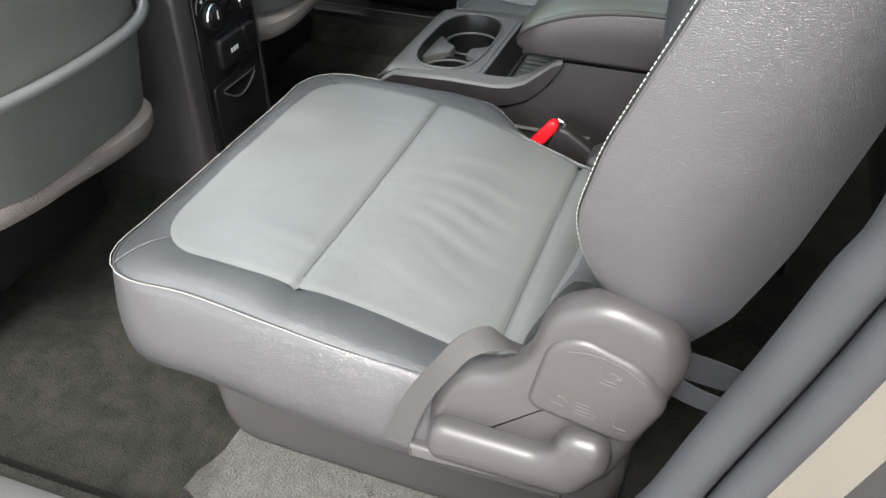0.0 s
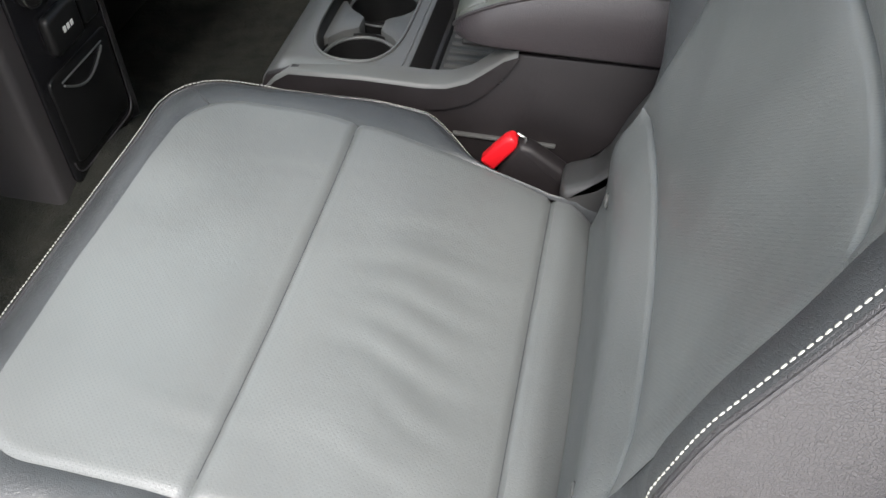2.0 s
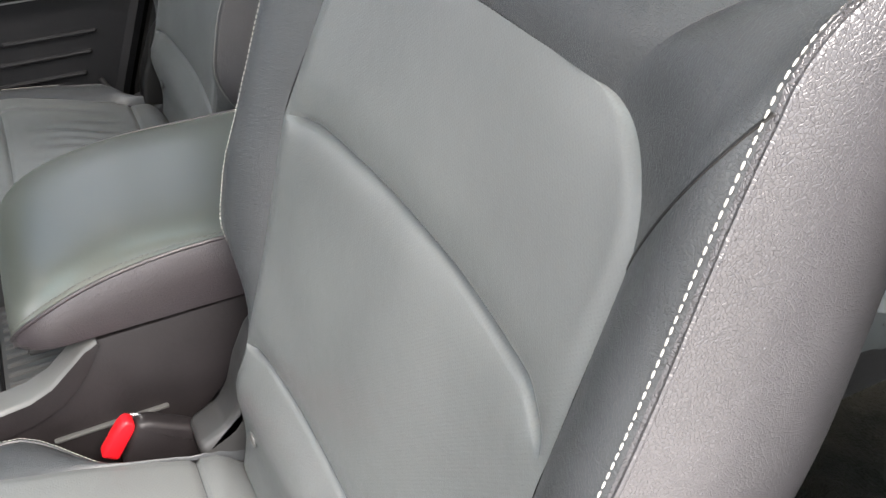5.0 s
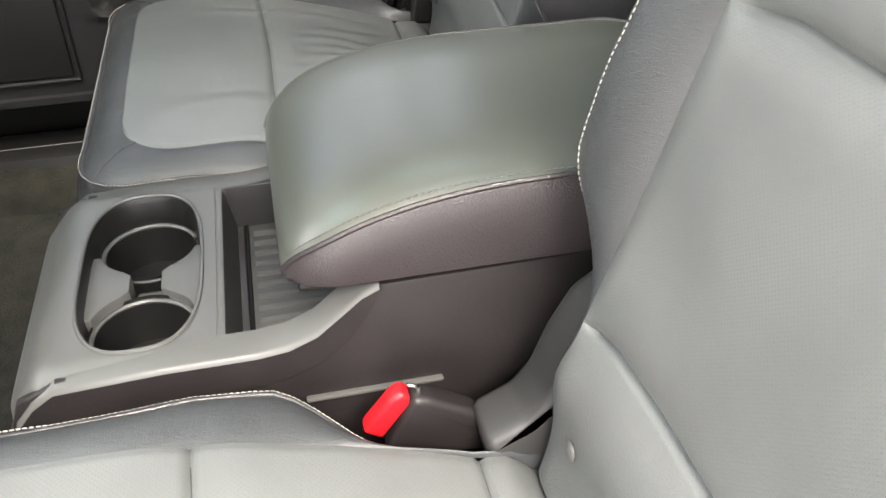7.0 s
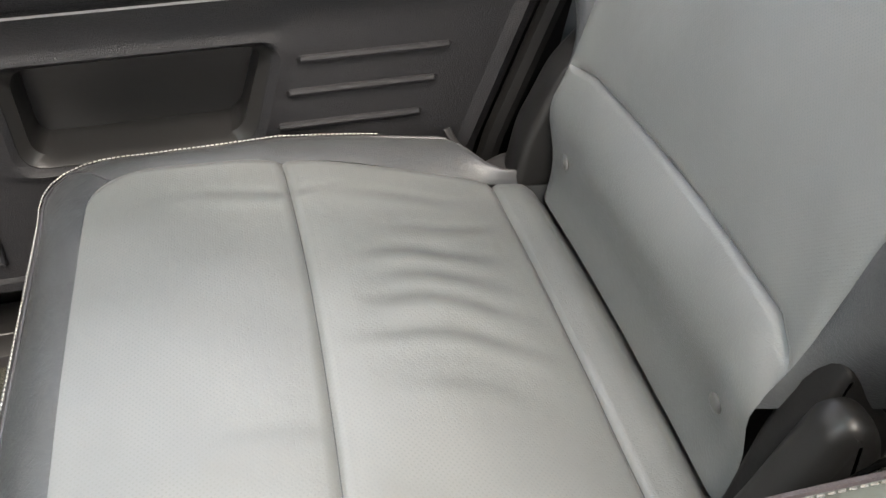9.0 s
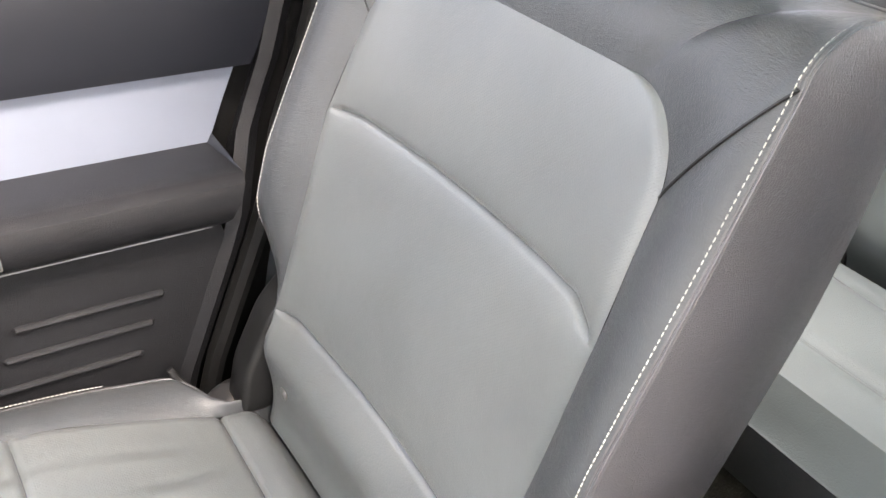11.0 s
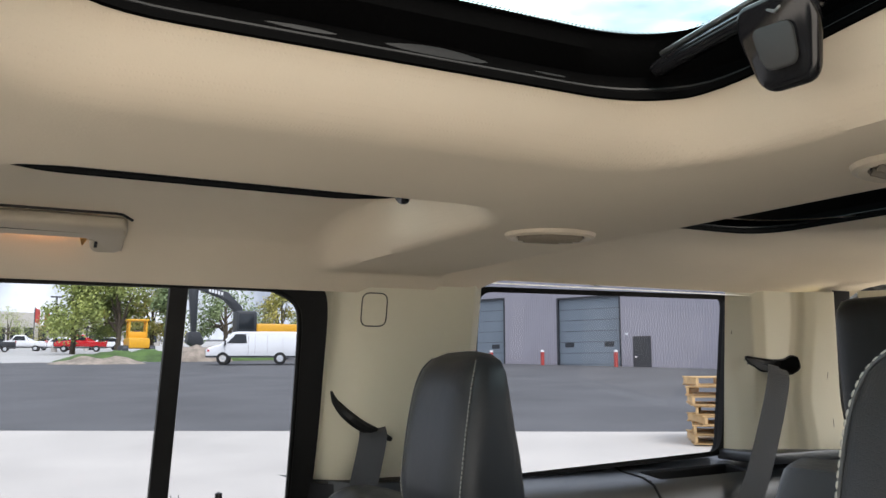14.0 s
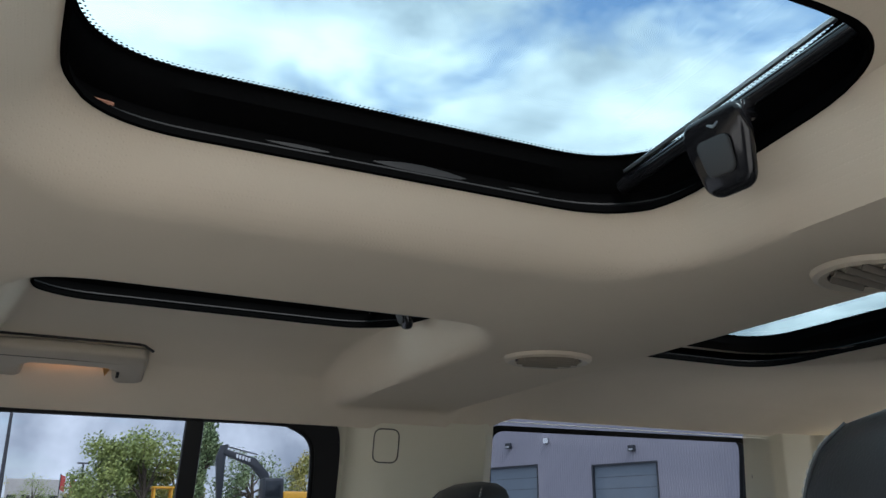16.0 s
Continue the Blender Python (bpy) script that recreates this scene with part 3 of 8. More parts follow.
    for t in (0.0, 0.02, 0.06, 0.125, 0.25, 0.375, 0.5, 0.625, 0.75, 0.875, 1.0):
        row = []
        for i in range(len(brim)):
            hb, vb, db = outer(i)
            rear = back_depth(hb)
            out = 0.012 * math.sin(math.pi * (0.08 + 0.84 * t)) * (0.0 if t == 0 else 1.0) - (0.002 if t == 0 else 0.0)
            top = crest(i, 0.7, 1.0)
            sgv = -1 if vb < 0 else 1
            row.append(bk(hb + 0.3 * out * top - 0.020 * t ** 3 * crest(i, 0.15, 0.8), vb + sgv * (out - 0.010 * t * t) * (1 - top), db + (rear - db) * t))
        rows.append(row)
    part("side_panel", strip(rows, False, flip), LEATHER_SIDE, back, "charcoal grained vinyl side")
    mid = len(brim) // 2
    stitch_path = []
    for i, (h, v) in enumerate(brim):
        hb, vb, db = outer(i)
        t = 1 - 0.0035 / max(0.01, math.hypot(hb - h, vb - v))
        d0 = bd(h, v)
        stitch_path.append(bk(h + (hb - h) * t, v + (vb - v) * t, d0 + (db - d0) * t + 0.008 * math.sin(math.pi * t) ** 0.8 + 0.0006))
    sides = [i for i in range(len(brim)) if abs(brim[i][1]) > wt + 1e-6]
    for run in (sides[:len(sides) // 2], sides[len(sides) // 2:]):
        part("back_stitching", stitches([stitch_path[i] for i in run], 0.0047, 0.0033, 0.00052, 0.0003), THREAD, back, "white edge stitching")
        part("back_piping", tube([bk(outer(i)[0], outer(i)[1] + (0.0022 if outer(i)[1] > 0 else -0.0022), outer(i)[2] - 0.0022) for i in run], 0.0013, 6), LEATHER_SIDE, back)
    for sg in (-1, 1):
        k = min(range(len(brim)), key=lambda i: (brim[i][0] - 0.414) ** 2 + (brim[i][1] - sg * 0.180) ** 2)
        h, v = brim[k]
        hb, vb, db = outer(k)
        pts = []
        for q in linspace(0, 1, 12):
            pts.append(bk(h + (hb - h) * q + (0.016 if s > 0 else 0.008) * crest(k, 0.15, 0.95) * math.sin(math.pi * q), v + (vb - v) * q, bd(h, v) + (db - bd(h, v)) * q + 0.008 * math.sin(math.pi * q) ** 0.8 + 0.016 * crest(k, 0.15, 0.95) * math.sin(math.pi * q) + 0.0003))
        part("shoulder_seam", tube(pts, 0.0010, 5), PLASTIC_BLACK, back)
    # rear shell
    rows = []
    for i in range(mid):
        hb, vb, db = outer(i)
        j = len(brim) - 1 - i
        h2, v2, d2 = outer(j)
        a, b = (hb - 0.020 * crest(i, 0.15, 0.8), vb + 0.0095), (h2 - 0.020 * crest(i, 0.15, 0.8), v2 - 0.0095)
        rows.append([bk(a[0] + (b[0] - a[0]) * q, a[1] + (b[1] - a[1]) * q, back_depth(hb) - 0.012 * math.sin(math.pi * q) ** 0.5) for q in linspace(0, 1, 13)])
    part("rear_shell", strip(rows, False, not flip), CARPET, back, "dark carpeted seat back shell")
    rows = [[bk(h, v, -0.060) for v in linspace(-0.20, 0.20, 3)] for h in (-0.05, 0.12)] + [[bk(h, v, -0.078) for v in linspace(-0.20, 0.20, 3)] for h in (0.12, -0.05)]
    part("lower_core", strip(rows, False, flip), PLASTIC_BLACK, back)
    for v in (-0.152, 0.152):
        c = bk(0.012, v, bd(0.012, v) + 0.001)
        ball = bmesh.new()
        bmesh.ops.create_uvsphere(ball, u_segments=14, v_segments=8, radius=0.008)
        bmesh.ops.scale(ball, vec=(0.35, 1, 1), verts=ball.verts)
        bmesh.ops.translate(ball, verts=ball.verts, vec=c)
        part("trim_button", ball, PLASTIC_TOP, back, "round grey trim button")

    # head restraint
    def hr(u, v, w):
        """u up from the restraint's foot, w forwards."""
        return at(0.450 + u * 0.12 + (-0.011 if s > 0 else -0.040) - w * 0.99, v * (1.0 if s > 0 else 1.10) + (0.004 if s > 0 else -0.082), 0.887 + u * 1.07 + w * 0.10 + (0.0 if s > 0 else -0.020))

    rings = []
    for u, sv, sw in ((0.0, 0.72, 0.62), (0.004, 0.86, 0.80), (0.014, 0.955, 0.93), (0.035, 1.0, 1.0), (0.08, 1.0, 1.0), (0.12, 0.985, 0.97), (0.155, 0.95, 0.90), (0.178, 0.88, 0.78), (0.193, 0.74, 0.60), (0.201, 0.50, 0.38), (0.204, 0.2, 0.15)):
        ring = []
        for k in range(40):
            a = 2 * math.pi * k / 40
            ca, sa = math.cos(a), math.sin(a)
            e = 0.52
            rear = 1.0 if sa > 0 else 1.12 - 0.95 * ease(0.0, 0.20, u)
            ring.append(hr(u, 0.098 * sv * math.copysign(abs(ca) ** e, ca), -0.052 + 0.058 * sw * rear * math.copysign(abs(sa) ** e, sa)))
        rings.append(ring)
    head = part("head_restraint", capped(rings, flip), LEATHER_HEAD, root, "grey leather head restraint")
    for sg in (-1, 1):
        pts = []
        for u, sv, sw in ((0.012, 0.95, 0.92), (0.035, 1.0, 1.0), (0.08, 1.0, 1.0), (0.12, 0.985, 0.97), (0.155, 0.95, 0.90), (0.178, 0.88, 0.78), (0.193, 0.74, 0.60)):
            a = radians(42)
            e = 0.52
            pts.append(hr(u, sg * (0.098 * sv * math.cos(a) ** e + 0.0012), -0.052 + 0.058 * sw * math.sin(a) ** e + 0.0012))
        pth = smooth_path(pts, 8)
        part("head_stitching", stitches(pth, 0.0058, 0.0043, 0.0009, 0.0004), THREAD, head, "white stitching")
        part("head_seam", tube([p + Vector((0.0012, -0.001 * sg * s, 0)) for p in pth], 0.0016, 6), LEATHER_DARK, head)
    for v in (-0.045, 0.045):
        part("post", tube([hr(0.02, v, -0.05), hr(-0.07, v, -0.055)], 0.006, 10), CHROME, head)

    # inner hinge cover: an arm that curves up behind the backrest, on a squarer foot
    if s < 0:
        out = rounded([(0.210, 0.349), (0.213, 0.356), (0.241, 0.370), (0.254, 0.389), (0.266, 0.425), (0.283, 0.459), (0.302, 0.474), (0.345, 0.470), (0.365, 0.40), (0.335, 0.28), (0.272, 0.246), (0.240, 0.248), (0.229, 0.266), (0.217, 0.310)], 0.006, 3)
        cover = part("hinge_cover", prism(out, lambda a, b, k: at(a, -0.200 - 0.052 * k, b), 0.010, 4), HINGE, root, "grey plastic hinge cover")
        part("cover_slot", tube(smooth_path([at(x, -0.2522, z) for x, z in ((0.259, 0.345), (0.274, 0.384), (0.285, 0.419), (0.294, 0.433), (0.306, 0.442))], 6), 0.0019, 6), PLASTIC_BLACK, cover, "black curved slot")
        out = rounded([(0.214, 0.330), (0.262, 0.345), (0.300, 0.330), (0.300, 0.262), (0.272, 0.246), (0.240, 0.248), (0.229, 0.266)], 0.008, 3)
        part("cover_foot", prism(out, lambda a, b, k: at(a, -0.235 - 0.027 * k, b), 0.008, 4), HINGE, cover)
    else:
        out = rounded([(0.240, 0.28), (0.262, 0.420), (0.274, 0.462), (0.285, 0.494), (0.304, 0.475), (0.320, 0.449), (0.344, 0.422), (0.33, 0.36), (0.30, 0.29)], 0.008, 3)
        cover = part("hinge_cover", prism(out, lambda a, b, k: at(a, -0.195 - 0.030 * k, b), 0.006, 3), RUBBER, root, "black plastic hinge cover")
        out = rounded([(0.200, 0.315), (0.240, 0.39), (0.260, 0.442), (0.270, 0.466), (0.282, 0.476), (0.297, 0.468), (0.309, 0.446), (0.318, 0.40), (0.31, 0.31)], 0.010, 4)
        part("hinge_arm", prism(out, lambda a, b, k: at(a, -0.215 - 0.036 * k, b), 0.014, 4), PLASTIC_BLACK, cover, "glossy black hinge arm")
        part("cover_joint", tube(smooth_path([at(x, -0.2512, z) for x, z in ((0.315, 0.440), (0.300, 0.440), (0.283, 0.429), (0.268, 0.407))], 5), 0.0026, 6), SHAFT, cover)
    return root, at, bk


seat_l, at_l, bk_l = build_seat("captains_chair", 0.0, 0.0, -1, 1.3, "grey leather captain's chair with white stitching beside the open door")
seat_r, at_r, bk_r = build_seat("captains_chair", 0.0865, -0.022, 1, 4.1, "creased grey leather captain's chair with white stitching beside the closed door")


def recliner(root, at, tall):
    """The moulded cover on the door side of a seat, with its lever, strap and tumble handle."""
    hub = rounded([(0.226, 0.335), (0.300, 0.330), (0.350, 0.470), (0.305, 0.500), (0.268, 0.460), (0.238, 0.395)], 0.014, 5)
    part("hinge_hub", prism(hub, lambda a, b, k: at(a, 0.196 + 0.046 * k, b), 0.008, 3), PLASTIC_BLACK, root, "black hinge hub")
    if not tall:
        out = rounded([(0.19, 0.22), (0.36, 0.22), (0.385, 0.36), (0.375, 0.47), (0.335, 0.47), (0.315, 0.40), (0.27, 0.352), (0.20, 0.335)], 0.03, 6)
        part("recliner_cover", prism(out, lambda a, b, k: at(a, 0.215 + 0.05 * k, b), 0.016, 4), PLASTIC, root, "charcoal plastic recliner cover")
        part("rim_edge", tube(smooth_path([at(0.172, 0.262, 0.378), at(0.180, 0.252, 0.362), at(0.196, 0.228, 0.350), at(0.225, 0.208, 0.345), at(0.27, 0.200, 0.338), at(0.31, 0.198, 0.334)], 6), 0.0045, 8), PLASTIC_BLACK, root, "black trim edge behind the cushion")
        return
    out = rounded([(0.268, 0.488), (0.315, 0.512), (0.372, 0.494), (0.388, 0.462), (0.358, 0.365), (0.335, 0.300), (0.160, 0.282), (0.165, 0.345), (0.188, 0.398), (0.234, 0.408), (0.256, 0.436)], 0.022, 6)
    c = part("recliner_cover", prism(out, lambda a, b, k: at(a, 0.240 + 0.042 * k, b), 0.016, 4), PLASTIC_WARM, root, "warm grey moulded recliner cover")
    out = rounded([(0.274, 0.478), (0.300, 0.492), (0.358, 0.472), (0.378, 0.440), (0.353, 0.384), (0.258, 0.403)], 0.016, 6)
    lever = part("lever", prism(out, lambda a, b, k: at(a, 0.268 + 0.019 * k, b - 0.014), 0.008, 4), PLASTIC_WARM, c, "warm grey recline lever with embossed seat symbols")
    part("emboss_line", tube(smooth_path([at(x, 0.2872, z - 0.014) for x, z in ((0.290, 0.477), (0.310, 0.480), (0.334, 0.475), (0.356, 0.462))], 5), 0.0005, 5), EMBOSS, lever)
    seat_sign = [[(-0.008, 0.010), (-0.003, -0.003), (0.007, -0.003)], [(-0.006, -0.007), (0.008, -0.007)]]
    swing = [[(0.001, 0.006), (0.006, 0.007), (0.010, 0.003)], [(0.010, 0.007), (0.010, 0.003), (0.006, 0.002)]]
    bars = [[(-0.006, w), (0.006, w)] for w in (0.008, 0.004, 0.0, -0.004)] + [[(0.009, 0.006), (0.012, 0.0), (0.009, -0.006)]]
    for x, z, signs in ((0.326, 0.459, seat_sign + swing), (0.286, 0.420, seat_sign[:1] + swing[:1]), (0.309, 0.415, bars), (0.340, 0.409, seat_sign + seat_sign[1:])):
        for line in signs:
            part("emboss_mark", tube([at(x + u, 0.2872, z - 0.014 + w - 0.18 * u) for u, w in line], 0.00045, 5), EMBOSS, lever)
    out = rounded([(0.170, 0.316), (0.176, 0.348), (0.284, 0.345), (0.296, 0.378), (0.334, 0.377), (0.342, 0.348), (0.312, 0.300), (0.178, 0.302)], 0.016, 6)
    part("tumble_handle", prism(out, lambda a, b, k: at(a, 0.270 + 0.034 * k, b), 0.014, 5), PLASTIC_WARM, root, "glossy warm grey tumble handle")
    out = rounded([(0.152, 0.306), (0.302, 0.304), (0.302, 0.288), (0.152, 0.287)], 0.004, 3)
    part("handle_rail", prism(out, lambda a, b, k: at(a, 0.255 + 0.040 * k, b), 0.005, 3), PLASTIC_WARM, root)
    pts = smooth_path([at(0.140, 0.289, 0.298), at(0.147, 0.291, 0.325), at(0.163, 0.291, 0.371), at(0.186, 0.288, 0.412), at(0.203, 0.276, 0.432), at(0.222, 0.258, 0.430), at(0.249, 0.238, 0.404)], 8)
    rows = []
    for i, p in enumerate(pts):
        d = (pts[min(i + 1, len(pts) - 1)] - pts[max(0, i - 1)]).normalized()
        side = Vector((0.8, 0.1, -0.5)) - d * d.dot(Vector((0.8, 0.1, -0.5)))
        side.normalize()
        nrm = d.cross(side) * 0.0013
        w = 0.0135 - 0.003 * math.sin(math.pi * i / (len(pts) - 1))
        rows.append([p + side * w + nrm, p + nrm * 1.8, p - side * w + nrm, p - side * w - nrm, p - nrm * 0.4, p + side * w - nrm])
    part("pull_strap", capped(rows), STRAP, root, "dark grey webbing tumble strap")
    loop = smooth_path([at(x, v, 0.0) for x, v in ((0.362, 0.222), (0.395, 0.240), (0.420, 0.246), (0.435, 0.238), (0.439, 0.224), (0.428, 0.213), (0.40, 0.208), (0.365, 0.205))], 6)
    rows = []
    for i, p in enumerate(loop):
        d = loop[min(i + 1, len(loop) - 1)] - loop[max(0, i - 1)]
        nrm = Vector((-d.y, d.x, 0)).normalized() * 0.0008
        q = i / (len(loop) - 1)
        low, high = 0.388 + 0.010 * q + 0.006 * math.sin(5 * q), 0.413 + 0.010 * q
        rows.append([Vector((p.x, p.y, low)) + nrm, Vector((p.x, p.y, high)) + nrm, Vector((p.x, p.y, high)) - nrm, Vector((p.x, p.y, low)) - nrm])
    part("pull_loop", capped(rows), WEBBING, root, "grey webbing loop behind the cover")


recliner(seat_l, at_l, True)
recliner(seat_r, at_r, False)


def buckle(at, sign, label):
    """A belt buckle on its stalk between the cushion and the console."""
    b = thing("belt_buckle", at(0.20, -0.250, 0.315), label, "belt buckle")
    out = rounded([(0.150, 0.366), (0.164, 0.362), (0.200, 0.338), (0.222, 0.304), (0.205, 0.292), (0.126, 0.306), (0.127, 0.318)], 0.006, 4)
    part("housing", prism(out, lambda p, q, k: at(p + 0.013, -0.260 + 0.022 * k, q + 0.010), 0.006, 3), PLASTIC_PLUM, b, "dark plastic buckle housing")
    out = rounded([(0.114, 0.334), (0.138, 0.366), (0.146, 0.371), (0.153, 0.365), (0.152, 0.356), (0.129, 0.323)], 0.004, 4)
    part("button", prism(out, lambda p, q, k: at(p + 0.008, -0.258 + 0.017 * k, q + 0.011), 0.004, 3), RED, b, "bright red release button")
    part("collar", tube(smooth_path([at(x + 0.013, -0.249, z + 0.010) for x, z in ((0.146, 0.373), (0.155, 0.367), (0.154, 0.354), (0.142, 0.334), (0.129, 0.316))], 5), 0.0018, 6), CHROME, b, "chrome collar")


buckle(at_l, -1, "black belt buckle with a red release button beside the console")
buckle(at_r, 1, "black belt buckle with a red button beside the console")


# ------------------------------------------------------------------ floor
def floor_z(x, y):
    z = 0.0 + 0.11 * bell(y, 0.20) * (1 - ease(-0.30, -0.1, x))
    z = max(z, 0.168 * ease(-0.125, -0.085, x))
    z += 0.19 * ease(0.62, 0.72, x)
    z += 0.075 * ease(0.70, 0.76, abs(y)) * (1 - ease(-0.12, -0.07, x))
    return z


xs = linspace(-1.25, -0.16, 46) + linspace(-0.15, -0.05, 14) + linspace(-0.03, 0.58, 20) + linspace(0.6, 0.74, 12) + linspace(0.8, 1.78, 20)
rows = [[Vector((x, y, floor_z(x, y) + 0.003 * noise.noise(Vector((x * 9, y * 9, 0))))) for y in linspace(-0.775, 0.86, 66)] for x in xs]
cut = [i for i, x in enumerate(xs) if x <= -0.105][-1]
floor = part("floor", strip(rows[:cut + 1], False, True), CARPET, None, "dark grey cut-pile carpet on the car floor")
tagged(floor, "dark olive-grey cut-pile carpet in the footwells", "carpet", kind="structure")
rear_cut = [i for i, x in enumerate(xs) if x <= 0.31][-1]
step = part("floor_step", strip(rows[cut:rear_cut + 1], False, True), CARPET_STEP, None)
rear_floor = part("floor_rear", strip(rows[rear_cut:], False, True), CARPET, None)
tagged(rear_floor, "dark carpet behind the second-row seats", "carpet", kind="structure")
tagged(step, "speckled grey carpet on the raised step under the seats", "carpet", kind="structure")
under = part("floor_pan", rbox((0.26, 0.03, -0.10), (3.1, 1.66, 0.10), 0.01), PLASTIC_BLACK, None)
tagged(under, "black floor pan under the carpet", "floor pan", kind="structure")

# door sill on the open side
sill = thing("door_sill", (-0.2, -0.82, 0.05), "grey plastic scuff plate on the sill of the open door", "door sill", kind="structure")
prof = [(-0.765, 0.055), (-0.772, 0.082), (-0.79, 0.090), (-0.87, 0.088), (-0.885, 0.075), (-0.90, 0.02), (-0.905, -0.12)]
part("scuff_plate", strip([[Vector((x, y, z + 0.10 * ease(0.15, 0.5, x))) for y, z in prof] for x in linspace(-1.2, 0.62, 24)], False, True), PLASTIC_TOP, sill)
part("tread_badge", rbox((-0.30, -0.825, 0.0925), (0.16, 0.030, 0.005), 0.002), PLASTIC_BLACK, sill)
part("badge_rim", tube([(-0.382, -0.842, 0.094), (-0.218, -0.842, 0.094), (-0.218, -0.808, 0.094), (-0.382, -0.808, 0.094), (-0.382, -0.842, 0.094)], 0.0014, 6), CHROME, sill)

far_sill = thing("door_sill_far", (-0.2, 0.82, 0.05), "dark plastic scuff plate under the closed door", "door sill", kind="structure")
part("scuff_plate", strip([[Vector((x, y, z)) for y, z in ((0.752, 0.060), (0.760, 0.084), (0.775, 0.092), (0.840, 0.092), (0.858, 0.084), (0.862, 0.02))] for x in linspace(-1.2, 0.30, 20)], False, False), PLASTIC_BLACK, far_sill, "dark scuff plate")
part("plate_line", tube([Vector((x, 0.790, 0.0925)) for x in linspace(-1.1, 0.25, 12)], 0.0012, 5), PLASTIC_TOP, far_sill)

# ------------------------------------------------------------------ console between the seats
con = thing("centre_console", (0.15, -0.005, 0.16), "grey plastic console with twin cup holders between the seats", "console")
Y0 = -0.010
CT = 0.397
outline = [(-0.150, 0.17), (-0.150, 0.335), (-0.132, 0.378), (-0.100, CT - 0.004), (0.068, CT - 0.004), (0.100, 0.402), (0.128, 0.428), (0.150, 0.444), (0.50, 0.448), (0.50, 0.17)]
part("side_wall", prism(outline, lambda a, b, k: Vector((a, Y0 - 0.132 + 0.010 * k, b)), 0.003), PLASTIC_PLUM, con, "brown-charcoal plastic side wall")
part("side_wall", prism(outline, lambda a, b, k: Vector((a, Y0 + 0.122 + 0.010 * k, b)), 0.003), PLASTIC_PLUM, con, "brown-charcoal plastic side wall")
part("front_wall", prism([(Y0 - 0.122, 0.17), (Y0 + 0.122, 0.17), (Y0 + 0.122, 0.34), (Y0 - 0.122, 0.34)], lambda a, b, k: Vector((-0.149 + 0.01 * k, a, b)), 0.0), PLASTIC, con)


def ring_of(kind, n=72):
    """Closed outlines of the console top, all with as many points: its rim, or its cup opening."""
    out = []
    for k in range(n):
        a = 2 * math.pi * k / n
        ca, sa = math.cos(a), math.sin(a)
        if kind == "cup":
            e = 0.62
            out.append((-0.043 + 0.052 * math.copysign(abs(ca) ** 0.75, ca), Y0 - 0.002 + 0.110 * math.copysign(abs(sa) ** e, sa)))
        else:
            e = 0.22
            out.append((-0.062 + 0.083 * math.copysign(abs(ca) ** e, ca), Y0 + 0.136 * math.copysign(abs(sa) ** e, sa)))
    return out


cup, rim2 = ring_of("cup"), ring_of("rim")


def top_z(x, y):
    z = CT - 0.045 * ease(-0.105, -0.16, x) if x < -0.105 else CT
    return z - 0.012 * ease(0.112, 0.14, abs(y - Y0))


rows = []
for t in (0, 0.02, 0.06, 0.2, 0.4, 0.6, 0.8, 0.93, 1.0):
    rows.append([Vector((a[0] + (b[0] - a[0]) * t, a[1] + (b[1] - a[1]) * t, top_z(a[0] + (b[0] - a[0]) * t, a[1] + (b[1] - a[1]) * t) - (0.002 if t == 0 else 0.0))) for a, b in zip(cup, rim2)])
rows.append([Vector((p.x - 0.002 if p.x < -0.12 else p.x, p.y, p.z - 0.012)) for p in rows[-1]])
top = part("top_plate", strip(rows, True), PLASTIC_TOP, con, "satin grey top plate around the cup holders")
rows = [[Vector((x, y, CT - 0.001)) for x, y in cup], [Vector((-0.043 + (x + 0.043) * 0.955, Y0 + (y - Y0) * 0.975, CT - 0.006)) for x, y in cup], [Vector((-0.043 + (x + 0.043) * 0.93, Y0 + (y - Y0) * 0.96, CT - 0.030)) for x, y in cup]]
part("cup_rim", strip(rows, True, True), PLASTIC_BLACK, con, "black cup holder rim")
part("cup_lip", tube([Vector((x, y, CT + 0.0008)) for x, y in cup + cup[:1]], 0.0018, 6, False), PLASTIC_TOP, con)
for sg in (-1, 1):
    cy = Y0 - 0.002 + sg * 0.058
    rings = []
    for r, z in ((0.0455, CT - 0.024), (0.0445, CT - 0.030), (0.0425, CT - 0.030), (0.040, CT - 0.066), (0.0395, CT - 0.070), (0.0, CT - 0.070)):
        ring = []
        for k in range(40):
            a = 2 * math.pi * k / 40
            ring.append(Vector((-0.043 + r * math.cos(a), cy + r * math.sin(a), z)))
        rings.append(ring)
    part("cup_well", strip(rings, True, True), PLASTIC_BLACK, con, "black rubber-lined cup well")
    part("cup_ledge", tube([Vector((-0.043 + 0.0435 * math.cos(a), cy + 0.0435 * math.sin(a), CT - 0.029)) for a in (radians(k) for k in range(20, 341, 8))], 0.0022, 6), PLASTIC_TOP, con)
